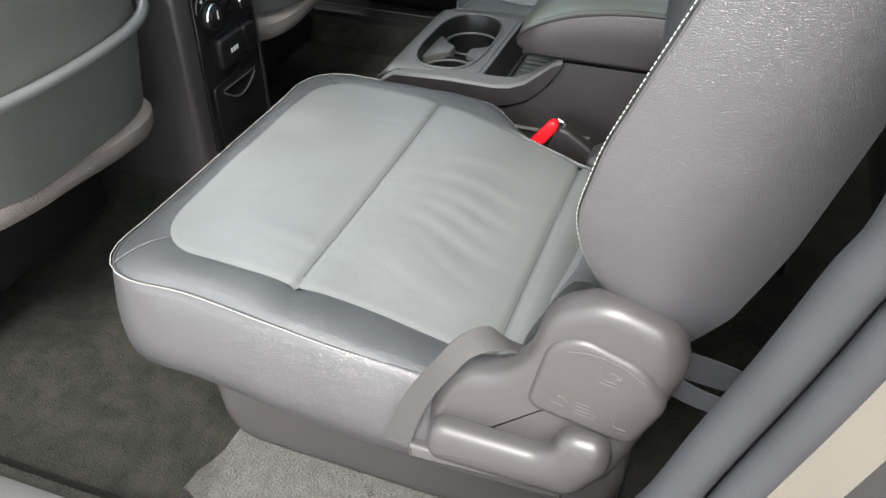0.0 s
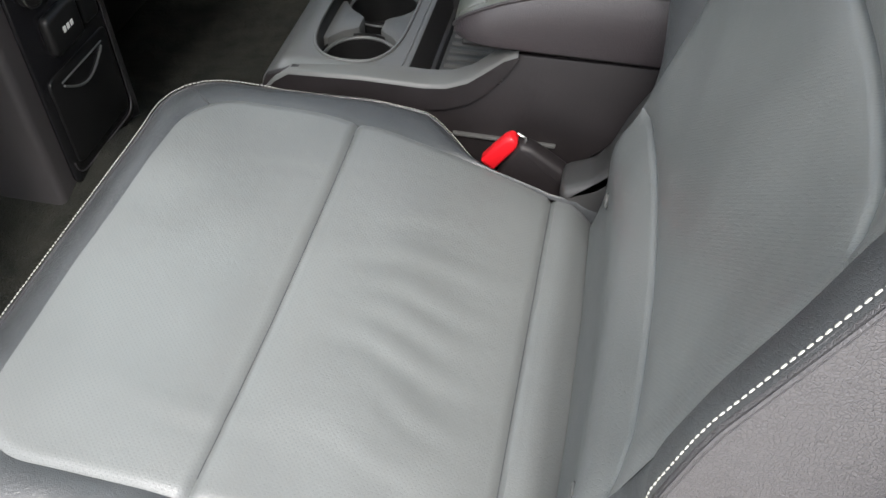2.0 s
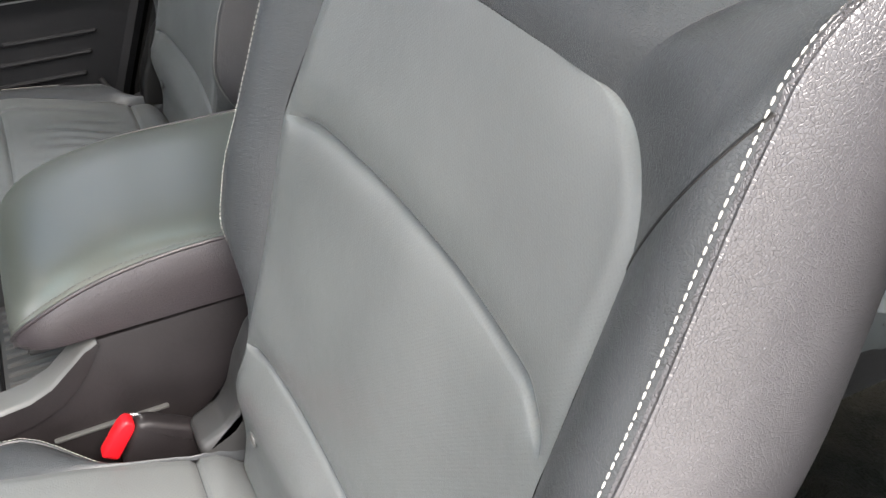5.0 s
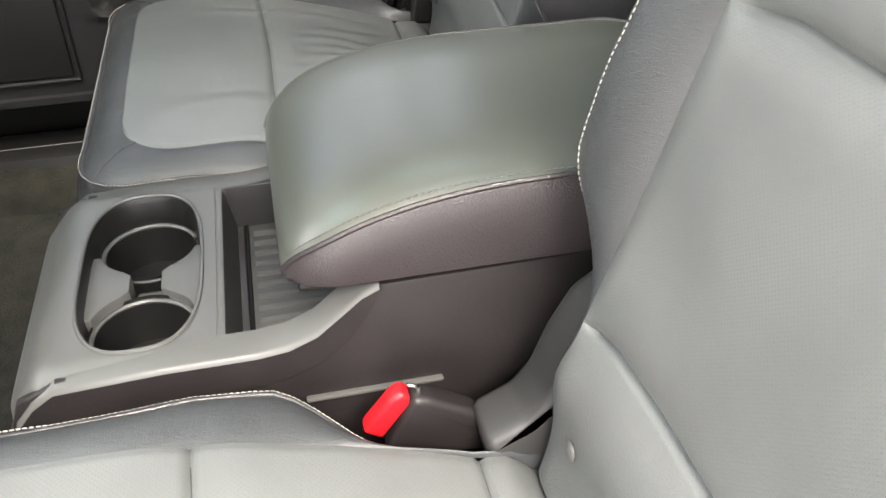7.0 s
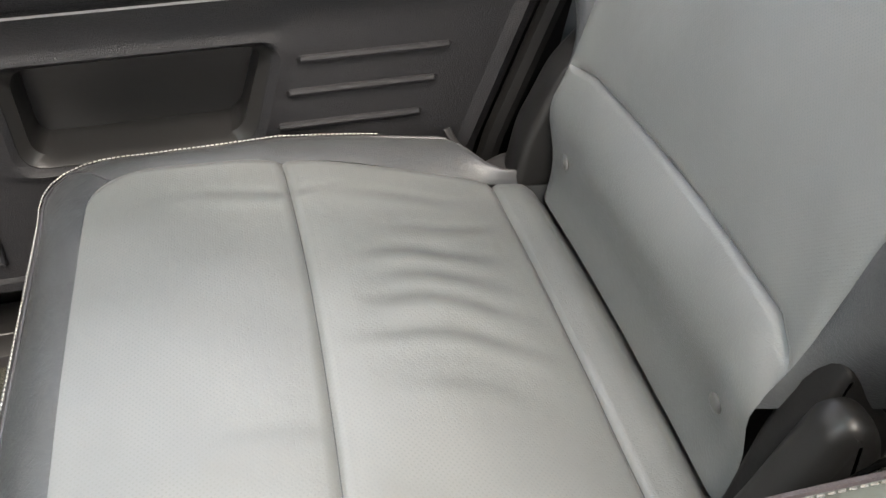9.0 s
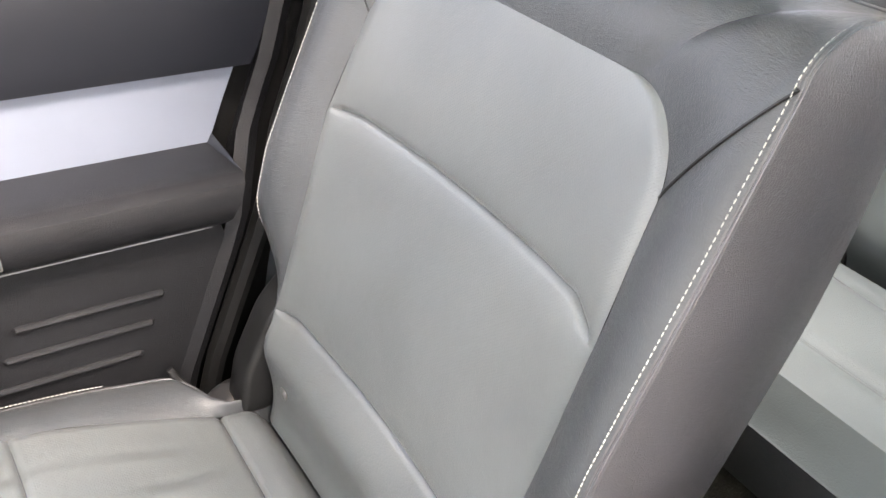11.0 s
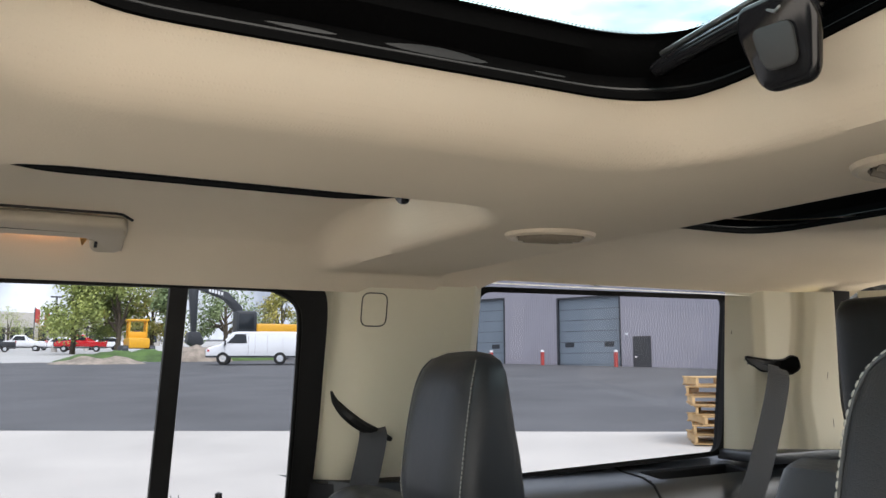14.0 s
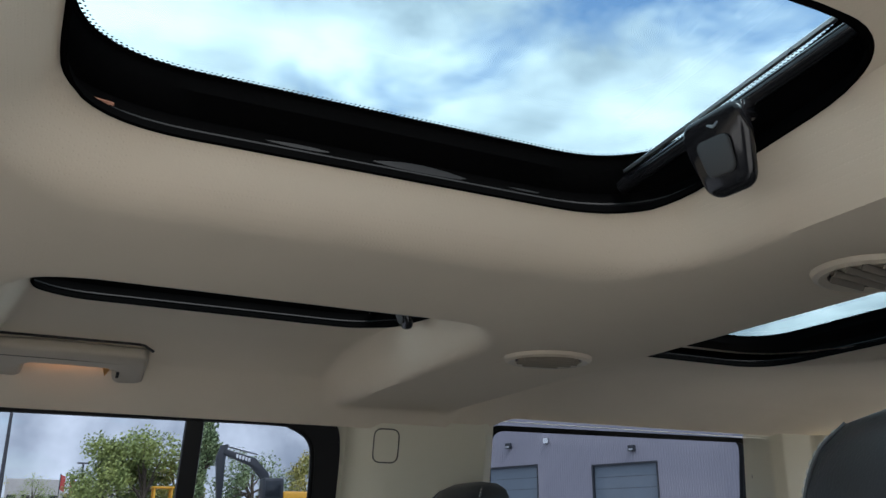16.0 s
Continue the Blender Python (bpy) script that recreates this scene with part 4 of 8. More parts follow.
for sx in (-1, 1):
    # the ledge between the two cups, with a hollow for each
    line = [(0.0500, 0.043)] + [(0.0448 * math.cos(radians(q)), 0.058 - 0.0448 * math.sin(radians(q))) for q in (18, 30, 42, 54, 63)] + [(0.0135, 0.0115), (0.0135, -0.0115)]
    line += [(0.0448 * math.cos(radians(q)), -0.058 + 0.0448 * math.sin(radians(q))) for q in (63, 54, 42, 30, 18)] + [(0.0500, -0.043)]
    part("grip_ledge", prism([(-0.043 + sx * a, Y0 - 0.002 + b) for a, b in line], lambda a, b, k: Vector((a, b, CT - 0.017 - 0.034 * k)), 0.0016), PLASTIC_TOP, con, "grey ledge between the cups")
part("well_bridge", rbox((-0.043, Y0 - 0.002, CT - 0.052), (0.024, 0.020, 0.030), 0.003), PLASTIC_TOP, con)
# tray with a ribbed mat, running under the armrest
part("tray_edge", prism(rounded([(0.018, Y0 - 0.136), (0.098, Y0 - 0.136), (0.098, Y0 - 0.108), (0.028, Y0 - 0.108), (0.028, Y0 + 0.108), (0.098, Y0 + 0.108), (0.098, Y0 + 0.136), (0.018, Y0 + 0.136)], 0.004, 3), lambda a, b, k: Vector((a, b, CT - 0.001 - 0.012 * k)), 0.003), PLASTIC_TOP, con)
part("tray", merge(strip([[Vector((0.028, y, CT - 0.002)) for y in (Y0 - 0.108, Y0 + 0.108)], [Vector((0.036, y, CT - 0.048)) for y in (Y0 - 0.106, Y0 + 0.106)], [Vector((0.24, y, CT - 0.050)) for y in (Y0 - 0.106, Y0 + 0.106)]]),
     strip([[Vector((x, Y0 - 0.108, CT - 0.002)) for x in (0.028, 0.24)], [Vector((x, Y0 - 0.106, CT - 0.049)) for x in (0.034, 0.24)]]),
     strip([[Vector((x, Y0 + 0.108, CT - 0.002)) for x in (0.028, 0.24)], [Vector((x, Y0 + 0.106, CT - 0.049)) for x in (0.034, 0.24)]])), PLASTIC, con, "deep grey tray")
matt = part("rubber_mat", rbox((0.135, Y0, CT - 0.046), (0.185, 0.196, 0.006), 0.003), RUBBER_MAT, con, "ribbed rubber mat")
for k in range(11):
    part("rib", tube([(0.052, Y0 - 0.082 + 0.0164 * k, CT - 0.0435), (0.215, Y0 - 0.082 + 0.0164 * k, CT - 0.0435)], 0.0042, 8), RUBBER_MAT, matt)
part("mat_rim", tube([(0.045, Y0 - 0.096, CT - 0.042), (0.045, Y0 + 0.096, CT - 0.042)], 0.0024, 6), RUBBER, matt)
part("trim_edge", tube([Vector((x, Y0 - 0.1325, z)) for x, z in ((-0.15, 0.352), (-0.10, 0.358), (0.0, 0.361), (0.065, 0.365), (0.10, 0.378), (0.13, 0.408), (0.146, 0.441))], 0.0022, 6), PLASTIC_BLACK, con)
SK_TOP = [(-0.136, 0.361), (-0.120, 0.380), (-0.102, 0.3925), (-0.02, 0.3968), (0.050, 0.3968), (0.075, 0.400), (0.098, 0.410), (0.118, 0.427), (0.135, 0.442), (0.149, 0.449)]
SK_LOW = [(-0.136, 0.345), (-0.120, 0.353), (-0.102, 0.358), (-0.02, 0.361), (0.050, 0.364), (0.075, 0.369), (0.100, 0.380), (0.121, 0.398), (0.139, 0.422), (0.150, 0.442)]
for sg in (-1, 1):
    top_in = [Vector((x, Y0 + sg * 0.108, z)) for x, z in SK_TOP]
    top_out = [Vector((x, Y0 + sg * 0.1335, z)) for x, z in SK_TOP]
    bend = [Vector((x, Y0 + sg * 0.1375, z - 0.005)) for x, z in SK_TOP]
    low_out = [Vector((x, Y0 + sg * 0.1385, z)) for x, z in SK_LOW]
    low_in = [Vector((x, Y0 + sg * 0.130, z - 0.001)) for x, z in SK_LOW]
    soft = [Vector((x, Y0 + sg * 0.1362, z - 0.0018)) for x, z in SK_TOP]
    part("side_edge", strip([top_in, top_out, soft, bend], False, sg < 0), PLASTIC_TOP, con, "satin grey edge sweeping up to the armrest")
    part("side_skirt", strip([bend, low_out, low_in], False, sg < 0), PLASTIC_PLUM, con, "brown-charcoal side band")
part("seam_strip", rbox((0.140, Y0 - 0.1345, 0.336), (0.115, 0.006, 0.004), 0.0015), PLASTIC_TOP, con)
part("rear_wall", rbox((0.497, Y0, 0.30), (0.010, 0.25, 0.28), 0.003), PLASTIC, con)

# armrest lid of the console: a cushion with a rounded nose
arm = thing("armrest", (0.3, Y0, 0.45), "black-grey leather armrest with a stitched rim on the console", "armrest")
AX0, AX1 = 0.078, 0.446
rings_top = []
def arm_z(x):
    """Height of the lid's crown and of its stitched edge."""
    t = max(0.0, min(1.0, (x - AX0) / 0.16))
    crown = 0.468 + 0.073 * math.sqrt(max(0.0, 1 - (1 - t) ** 2.2))
    crown -= 0.008 * ease(0.24, 0.43, x)
    t2 = max(0.0, min(1.0, (x - AX0) / 0.20))
    edge_z = 0.460 + 0.073 * (1 - (1 - t2) ** 2.1) ** 0.52
    return crown, edge_z


axs = [AX0 + (AX1 - AX0) * (1 - math.cos(math.pi / 2 * i / 40)) for i in range(41)]
axs[-1] = AX1
ARM_W = 0.140
for x in axs:
    cz, ez = arm_z(x)
    nose = math.sqrt(max(0.0, 1 - (1 - min(1.0, (x - AX0) / 0.05)) ** 2))
    w = ARM_W * (0.80 + 0.20 * nose) * (1 - 0.14 * ease(0.412, 0.446, x) ** 2)
    row = []
    for q in linspace(-1, 1, 31):
        a = abs(q)
        fall = (1 - (1 - a ** 5.5)) if a < 1 else 1.0
        far = ease(0.2, 1.0, q)
        row.append(Vector((x, Y0 - 0.009 * far + w * math.copysign(1 - (1 - a) ** 1.25, q), cz + (ez - cz) * fall - 0.005 * q * q - 0.006 * far)))
    rings_top.append(row)
part("lid_cushion", strip(rings_top, False, True), mat("black_grey_leather", (0.076, 0.083, 0.072), 0.32, spec=0.85, bumps=(("noise", 420, 0.12, 0.0008), ("noise", 20, 0.03, 0.003)), vary=0.1), arm, "soft dark leather lid")
for sg in (-1, 1):
    rows = []
    for x, row in zip(axs, rings_top):
        e = row[0] if sg < 0 else row[-1]
        zb = 0.452
        rows.append([e, e + Vector((0, sg * 0.003, -0.004)), e.lerp(Vector((e.x, e.y, zb)), 0.5) + Vector((0, sg * 0.006, 0)), Vector((e.x, e.y + sg * 0.002, zb + 0.004)), Vector((e.x, e.y - sg * 0.006, zb))])
    part("lid_side", strip(rows, False, sg > 0), LEATHER_PLUM, arm, "charcoal leather lid side")
    part("lid_stitching", stitches([(r[0].lerp(r[1], 0.85) if sg < 0 else r[-1].lerp(r[-2], 0.85)) + Vector((0, sg * 0.0004, 0.0008)) for r in rings_top[4:]], 0.005, 0.0036, 0.0006, 0.0004), mat("pale_grey_thread", (0.11, 0.11, 0.105), 0.8), arm)
    part("lid_piping", tube([(r[0] if sg < 0 else r[-1]) + Vector((0, sg * 0.001, 0)) for r in rings_top[2:]], 0.0022, 6), LEATHER_PLUM, arm)
part("rear_piping", tube(rings_top[-1], 0.0022, 6), THREAD_GREY, arm)
nose_row = rings_top[0]
part("lid_nose", strip([nose_row, [Vector((p.x + 0.004, p.y, 0.456)) for p in nose_row], [Vector((p.x + 0.02, p.y * 0.9 + Y0 * 0.1, 0.451)) for p in nose_row]], False, False), LEATHER_PLUM, arm)
back_row = rings_top[-1]
part("lid_back", strip([back_row, [Vector((p.x + 0.004, p.y, 0.5 + (p.z - 0.5) * 0.5)) for p in back_row], [Vector((p.x, p.y, 0.452)) for p in back_row]], False, True), LEATHER_PLUM, arm)
part("lid_base", rbox((0.264, Y0 - 0.004, 0.450), (0.35, 0.254, 0.008), 0.003), PLASTIC_BLACK, arm)


# ------------------------------------------------------------------ front seats and front console, seen from behind
def front_seat(y, label):
    root = thing("driver_side_chair" if y < 0 else "passenger_side_chair", (-0.75, y, 0.06), label, "seat", "front seats")
    rows = []
    for z in linspace(0.300, 0.86, 26):
        row = []
        for q in linspace(-1, 1, 27):
            v = 0.258 * q * (1 - 0.10 * ease(0.55, 0.86, z))
            x = -0.515 + 0.018 * math.cos(q * math.pi / 2) + (z - 0.25) * 0.13 - 0.10 * abs(q) ** 6
            x += 0.006 * ease(0.462, 0.452, z)
            row.append(Vector((x, y + v, z)))
        rows.append(row)
    back = part("seat_back", strip(rows, False, True), mat("dark_seat_back_vinyl", (0.092, 0.097, 0.090), 0.46, bumps=(("grain", 240, 0.3, 0.001),), vary=0.1), root, "dark grey vinyl seat back with a map pocket")
    part("pocket_hem", tube([Vector((-0.492 + 0.014 * math.cos(q * math.pi / 2) + (z0 - 0.25) * 0.13 - 0.10 * abs(q) ** 6, y + 0.258 * q, z0)) for q in linspace(-0.98, 0.98, 30) for z0 in (0.450 + 0.022 * abs(q) ** 2.5,)], 0.009, 10), LEATHER_PLAIN, back, "rolled elastic hem of the map pocket")
    rows = [[Vector((x0 - 0.08 * abs(q) ** 6, y + 0.256 * q, z0 + 0.02 * q * (1 if y > 0 else -1))) for q in linspace(-1, 1, 20)] for x0, z0 in ((-0.56, 0.312), (-0.505, 0.304), (-0.489, 0.294), (-0.487, 0.280), (-0.494, 0.264), (-0.51, 0.256), (-0.60, 0.258))]
    for r in rows:
        for p in r:
            p.z += 0.006 * noise.noise(Vector((p.y * 9, p.x * 9, 3)))
    part("felt_flap", strip(rows, False, False), FABRIC, root, "crumpled warm grey felt flap")
    part("front_face", rbox((-0.62, y, 0.56), (0.10, 0.46, 0.60), 0.04, 3), LEATHER_DARK, root)
    part("seat_cushion", rbox((-0.88, y, 0.30), (0.52, 0.50, 0.14), 0.05, 3), LEATHER_DARK, root)
    part("seat_frame", rbox((-0.86, y, 0.15), (0.46, 0.40, 0.16), 0.02), PLASTIC_BLACK, root)
    return root


front_seat(-0.405, "dark grey front seat with a map pocket, seen from behind")
front_seat(0.405, "dark grey front seat with a map pocket, seen from behind")

fcon = thing("front_console", (-0.62, 0.0, 0.05), "black front console with rear climate knobs and a drawer", "console")
FX = -0.488
part("shell", prism(rounded([(-0.66, 0.02), (FX - 0.006, 0.02), (FX + 0.002, 0.085), (FX - 0.012, 0.435), (-0.60, 0.52), (-1.2, 0.52), (-1.2, 0.03)], 0.02, 4), lambda a, b, k: Vector((a, -0.110 + 0.244 * k, b)), 0.012, 3), PLASTIC_WARM, fcon, "warm grey console shell")
FY = 0.012


def fc(y, z, out=0.0):
    """On the sloping rear face of the front console."""
    return Vector((FX + 0.004 + out - (z - 0.085) * 0.03, FY + y, z))


face = part("face_plate", prism(rounded([(-0.092, 0.095), (0.092, 0.095), (0.092, 0.435), (-0.092, 0.435)], 0.018, 5), lambda a, b, k: fc(a, b, 0.008 * k), 0.003), PLASTIC_GLOSS, fcon, "glossy black rear face")
part("face_rim", tube([fc(y, z, 0.009) for y, z in rounded([(-0.085, 0.108), (0.085, 0.108), (0.086, 0.425), (-0.086, 0.425)], 0.026, 6)], 0.0012, 6), PLASTIC_WARM, face)
drawer = part("drawer", prism(rounded([(-0.076, 0.125), (0.076, 0.125), (0.078, 0.262), (-0.078, 0.262)], 0.012, 4), lambda a, b, k: fc(a, b, 0.006 + 0.006 * k), 0.002), PLASTIC_BLACK, face, "black drawer front")
cup_d = [(y, 0.245 - 0.026 * math.cos(math.pi / 2 * y / 0.055)) for y in linspace(-0.052, 0.052, 14)]
part("drawer_slot", strip([[fc(y, 0.248, 0.0128) for y, z in cup_d], [fc(y, z, 0.0122) for y, z in cup_d]], False, True), PLASTIC_GLOSS, drawer, "scooped finger slot")
part("drawer_pull", tube([fc(y, z, 0.0135) for y, z in cup_d], 0.0018, 6), PLASTIC_TOP, drawer, "grey rim of the finger slot")
part("slot_top", tube([fc(-0.054, 0.249, 0.0135), fc(0.054, 0.249, 0.0135)], 0.0014, 6), PLASTIC_TOP, drawer)
outlet = part("outlet", prism(rounded([(-0.052, 0.285), (0.022, 0.285), (0.022, 0.342), (-0.052, 0.342)], 0.010, 4), lambda a, b, k: fc(a, b, 0.006 + 0.016 * k), 0.006, 3), PLASTIC_BLACK, face, "power outlet flap")
for q in range(3):
    part("outlet_print", prism([(-0.025 + 0.009 * q, 0.310), (-0.019 + 0.009 * q, 0.310), (-0.019 + 0.009 * q, 0.318), (-0.025 + 0.009 * q, 0.318)], lambda a, b, k: fc(a, b, 0.0222 + 0.0006 * k), 0.0), WHITE_PRINT, outlet)
part("side_button", prism(rounded([(0.030, 0.288), (0.068, 0.288), (0.068, 0.338), (0.030, 0.338)], 0.010, 4), lambda a, b, k: fc(a, b, 0.006 + 0.013 * k), 0.005, 3), PLASTIC_BLACK, face)
for y in (-0.050, 0.052):
    ring_k = lambda r, out: [fc(y + r * math.cos(a), 0.384 + r * math.sin(a), out) for a in (2 * math.pi * k / 24 for k in range(24))]
    knob = part("climate_knob", capped([ring_k(0.021, 0.004), ring_k(0.021, 0.016), ring_k(0.0155, 0.024), ring_k(0.013, 0.025)], True), PLASTIC_BLACK, face, "round climate knob with a chrome ring")
    part("knob_ring", tube(ring_k(0.0205, 0.018) + ring_k(0.0205, 0.018)[:1], 0.0024, 6, False), CHROME, knob)
    part("knob_mark", prism([(y - 0.0015, 0.382), (y + 0.0015, 0.382), (y + 0.0015, 0.396), (y - 0.0015, 0.396)], lambda a, b, k: fc(a, b, 0.0252 + 0.0006 * k), 0.0), WHITE_PRINT, knob)
    for w in (-1, 0, 1):
        part("dial_print", prism([(y - 0.003 + 0.017 * w, 0.412), (y + 0.003 + 0.017 * w, 0.412), (y + 0.003 + 0.017 * w, 0.417), (y - 0.003 + 0.017 * w, 0.417)], lambda a, b, k: fc(a, b, 0.0085 + 0.0006 * k), 0.0), WHITE_PRINT, face)
part("display", prism(rounded([(-0.016, 0.372), (0.018, 0.372), (0.018, 0.396), (-0.016, 0.396)], 0.003, 3), lambda a, b, k: fc(a, b, 0.006 + 0.005 * k), 0.001), PLASTIC_GLOSS, face)


# ------------------------------------------------------------------ headliner and roof
OPEN = [(0.004, 0.437, -0.395, -0.139, 0.066), (0.004, 0.434, 0.139, 0.395, 0.058), (0.73, 1.068, -0.35, 0.35, 0.06), (-0.95, -0.22, -0.36, 0.36, 0.06)]


def rim_dist(x, y, hole):
    """How far a place lies outside a rounded opening (less than 0: inside)."""
    x0, x1, y0, y1, r = hole
    dx, dy = abs(x - (x0 + x1) / 2) - (x1 - x0) / 2 + r, abs(y - (y0 + y1) / 2) - (y1 - y0) / 2 + r
    return math.hypot(max(dx, 0), max(dy, 0)) + min(max(dx, dy), 0) - r


def liner_z(x, y):
    """The headliner: a high skin with a lower spine and cross-member, whose flanks flare up to the openings."""
    a = abs(y)
    side = [(0.0, 1.246), (0.17, 1.246), (0.38, 1.268), (0.52, 1.268), (0.585, 1.258), (0.635, 1.240), (0.67, 1.216), (0.70, 1.194), (0.722, 1.179)]
    z = sum(curve(a + e, side) for e in (-0.03, -0.015, 0.0, 0.015, 0.03)) / 5 if a < 0.6 else curve(a, side)
    z += 0.012 * ease(0.66, 0.74, x) * (1 - ease(0.45, 0.62, a)) - 0.03 * ease(1.40, 1.75, x) * (1 - ease(0.55, 0.7, a)) + 0.026 * ease(0.62, 0.722, a) * ease(0.74, 0.83, x)
    d = min(rim_dist(x, y, h) for h in OPEN)
    # drop to the low spine and cross-members: soft beside the spine, with a firm edge along the cross-members
    hole = OPEN[1] if y > 0 else OPEN[0]
    bay = rim_dist(x, a, (hole[0], hole[1], 0.139, 1.2, 0.058))
    ends = min(rim_dist(x, y, (-0.95, -0.22, -1.2, 1.2, 0.06)), rim_dist(x, y, (0.705, 2.2, -1.2, 1.2, 0.06)))
    firm = max(ease(hole[1] - 0.02, hole[1] + 0.02, x), 1 - ease(hole[0] - 0.02, hole[0] + 0.02, x))
    f = min(1.0, max(0.0, bay / (0.062 - 0.026 * firm)))
    soft_f = 1 - (1 - f) ** 2.1
    f = soft_f + (f ** (1 + 0.9 * ease(0.36, 0.46, a)) - soft_f) * firm
    g = min(1.0, max(0.0, ends / 0.036))
    low = min(f, g) * (1 - ease(0.44, 0.57, a) * (1 - ease(0.2, 0.3, x)))
    z += (min(z, 1.207) - z) * low
    if x > 0.68:
        z -= 0.016 * ease(0.012, 0.05, d) * (1 - ease(0.45, 0.6, a)) - 0.006
    return z


def build_liner():
    gx = np.arange(-1.02, 1.7601, 0.0085)
    gy = np.linspace(-0.722, 0.722, 171)
    dist = {}
    for i, x in enumerate(gx):
        for j, y in enumerate(gy):
            d = [rim_dist(x, y, h) for h in OPEN]
            k = int(np.argmin(d))
            dist[i, j] = (d[k], k)
    vs, fs, idx = [], [], {}

    def vert(i, j):
        if (i, j) not in idx:
            x, y = float(gx[i]), float(gy[j])
            d, k = dist[i, j]
            if d < 0:
                h = OPEN[k]
                for _ in range(4):
                    e = 1e-4
                    d = rim_dist(x, y, h)
                    g = Vector((rim_dist(x + e, y, h) - d, rim_dist(x, y + e, h) - d)) / e
                    if g.length > 1e-6:
                        x, y = x - g.x * d / g.length_squared, y - g.y * d / g.length_squared
            idx[i, j] = len(vs)
            vs.append((x, y, liner_z(x, y)))
        return idx[i, j]

    for i in range(len(gx) - 1):
        for j in range(len(gy) - 1):
            q = [(i, j), (i, j + 1), (i + 1, j + 1), (i + 1, j)]
            if sum(dist[p][0] > 0 for p in q) >= 1:
                fs.append(tuple(vert(*p) for p in q))
    return vs, fs


ceiling = part("ceiling", build_liner(), HEADLINER, None)
tagged(ceiling, "cream woven headliner with flared roof openings", "headliner", kind="structure")


def hole_ring(hole, grow, z, n=24, lift=0.0):
    """A closed rounded outline round an opening, grown by so much."""
    x0, x1, y0, y1, r = hole
    pts = rounded([(x0 - grow, y0 - grow), (x1 + grow, y0 - grow), (x1 + grow, y1 + grow), (x0 - grow, y1 + grow)], max(0.01, (r + grow) * 1.25), 10)
    return [Vector((a, b, z + (0.022 * (min(1.0, max(0.0, (abs(b) - 0.17) / 0.21))) if lift else 0))) for a, b in pts]


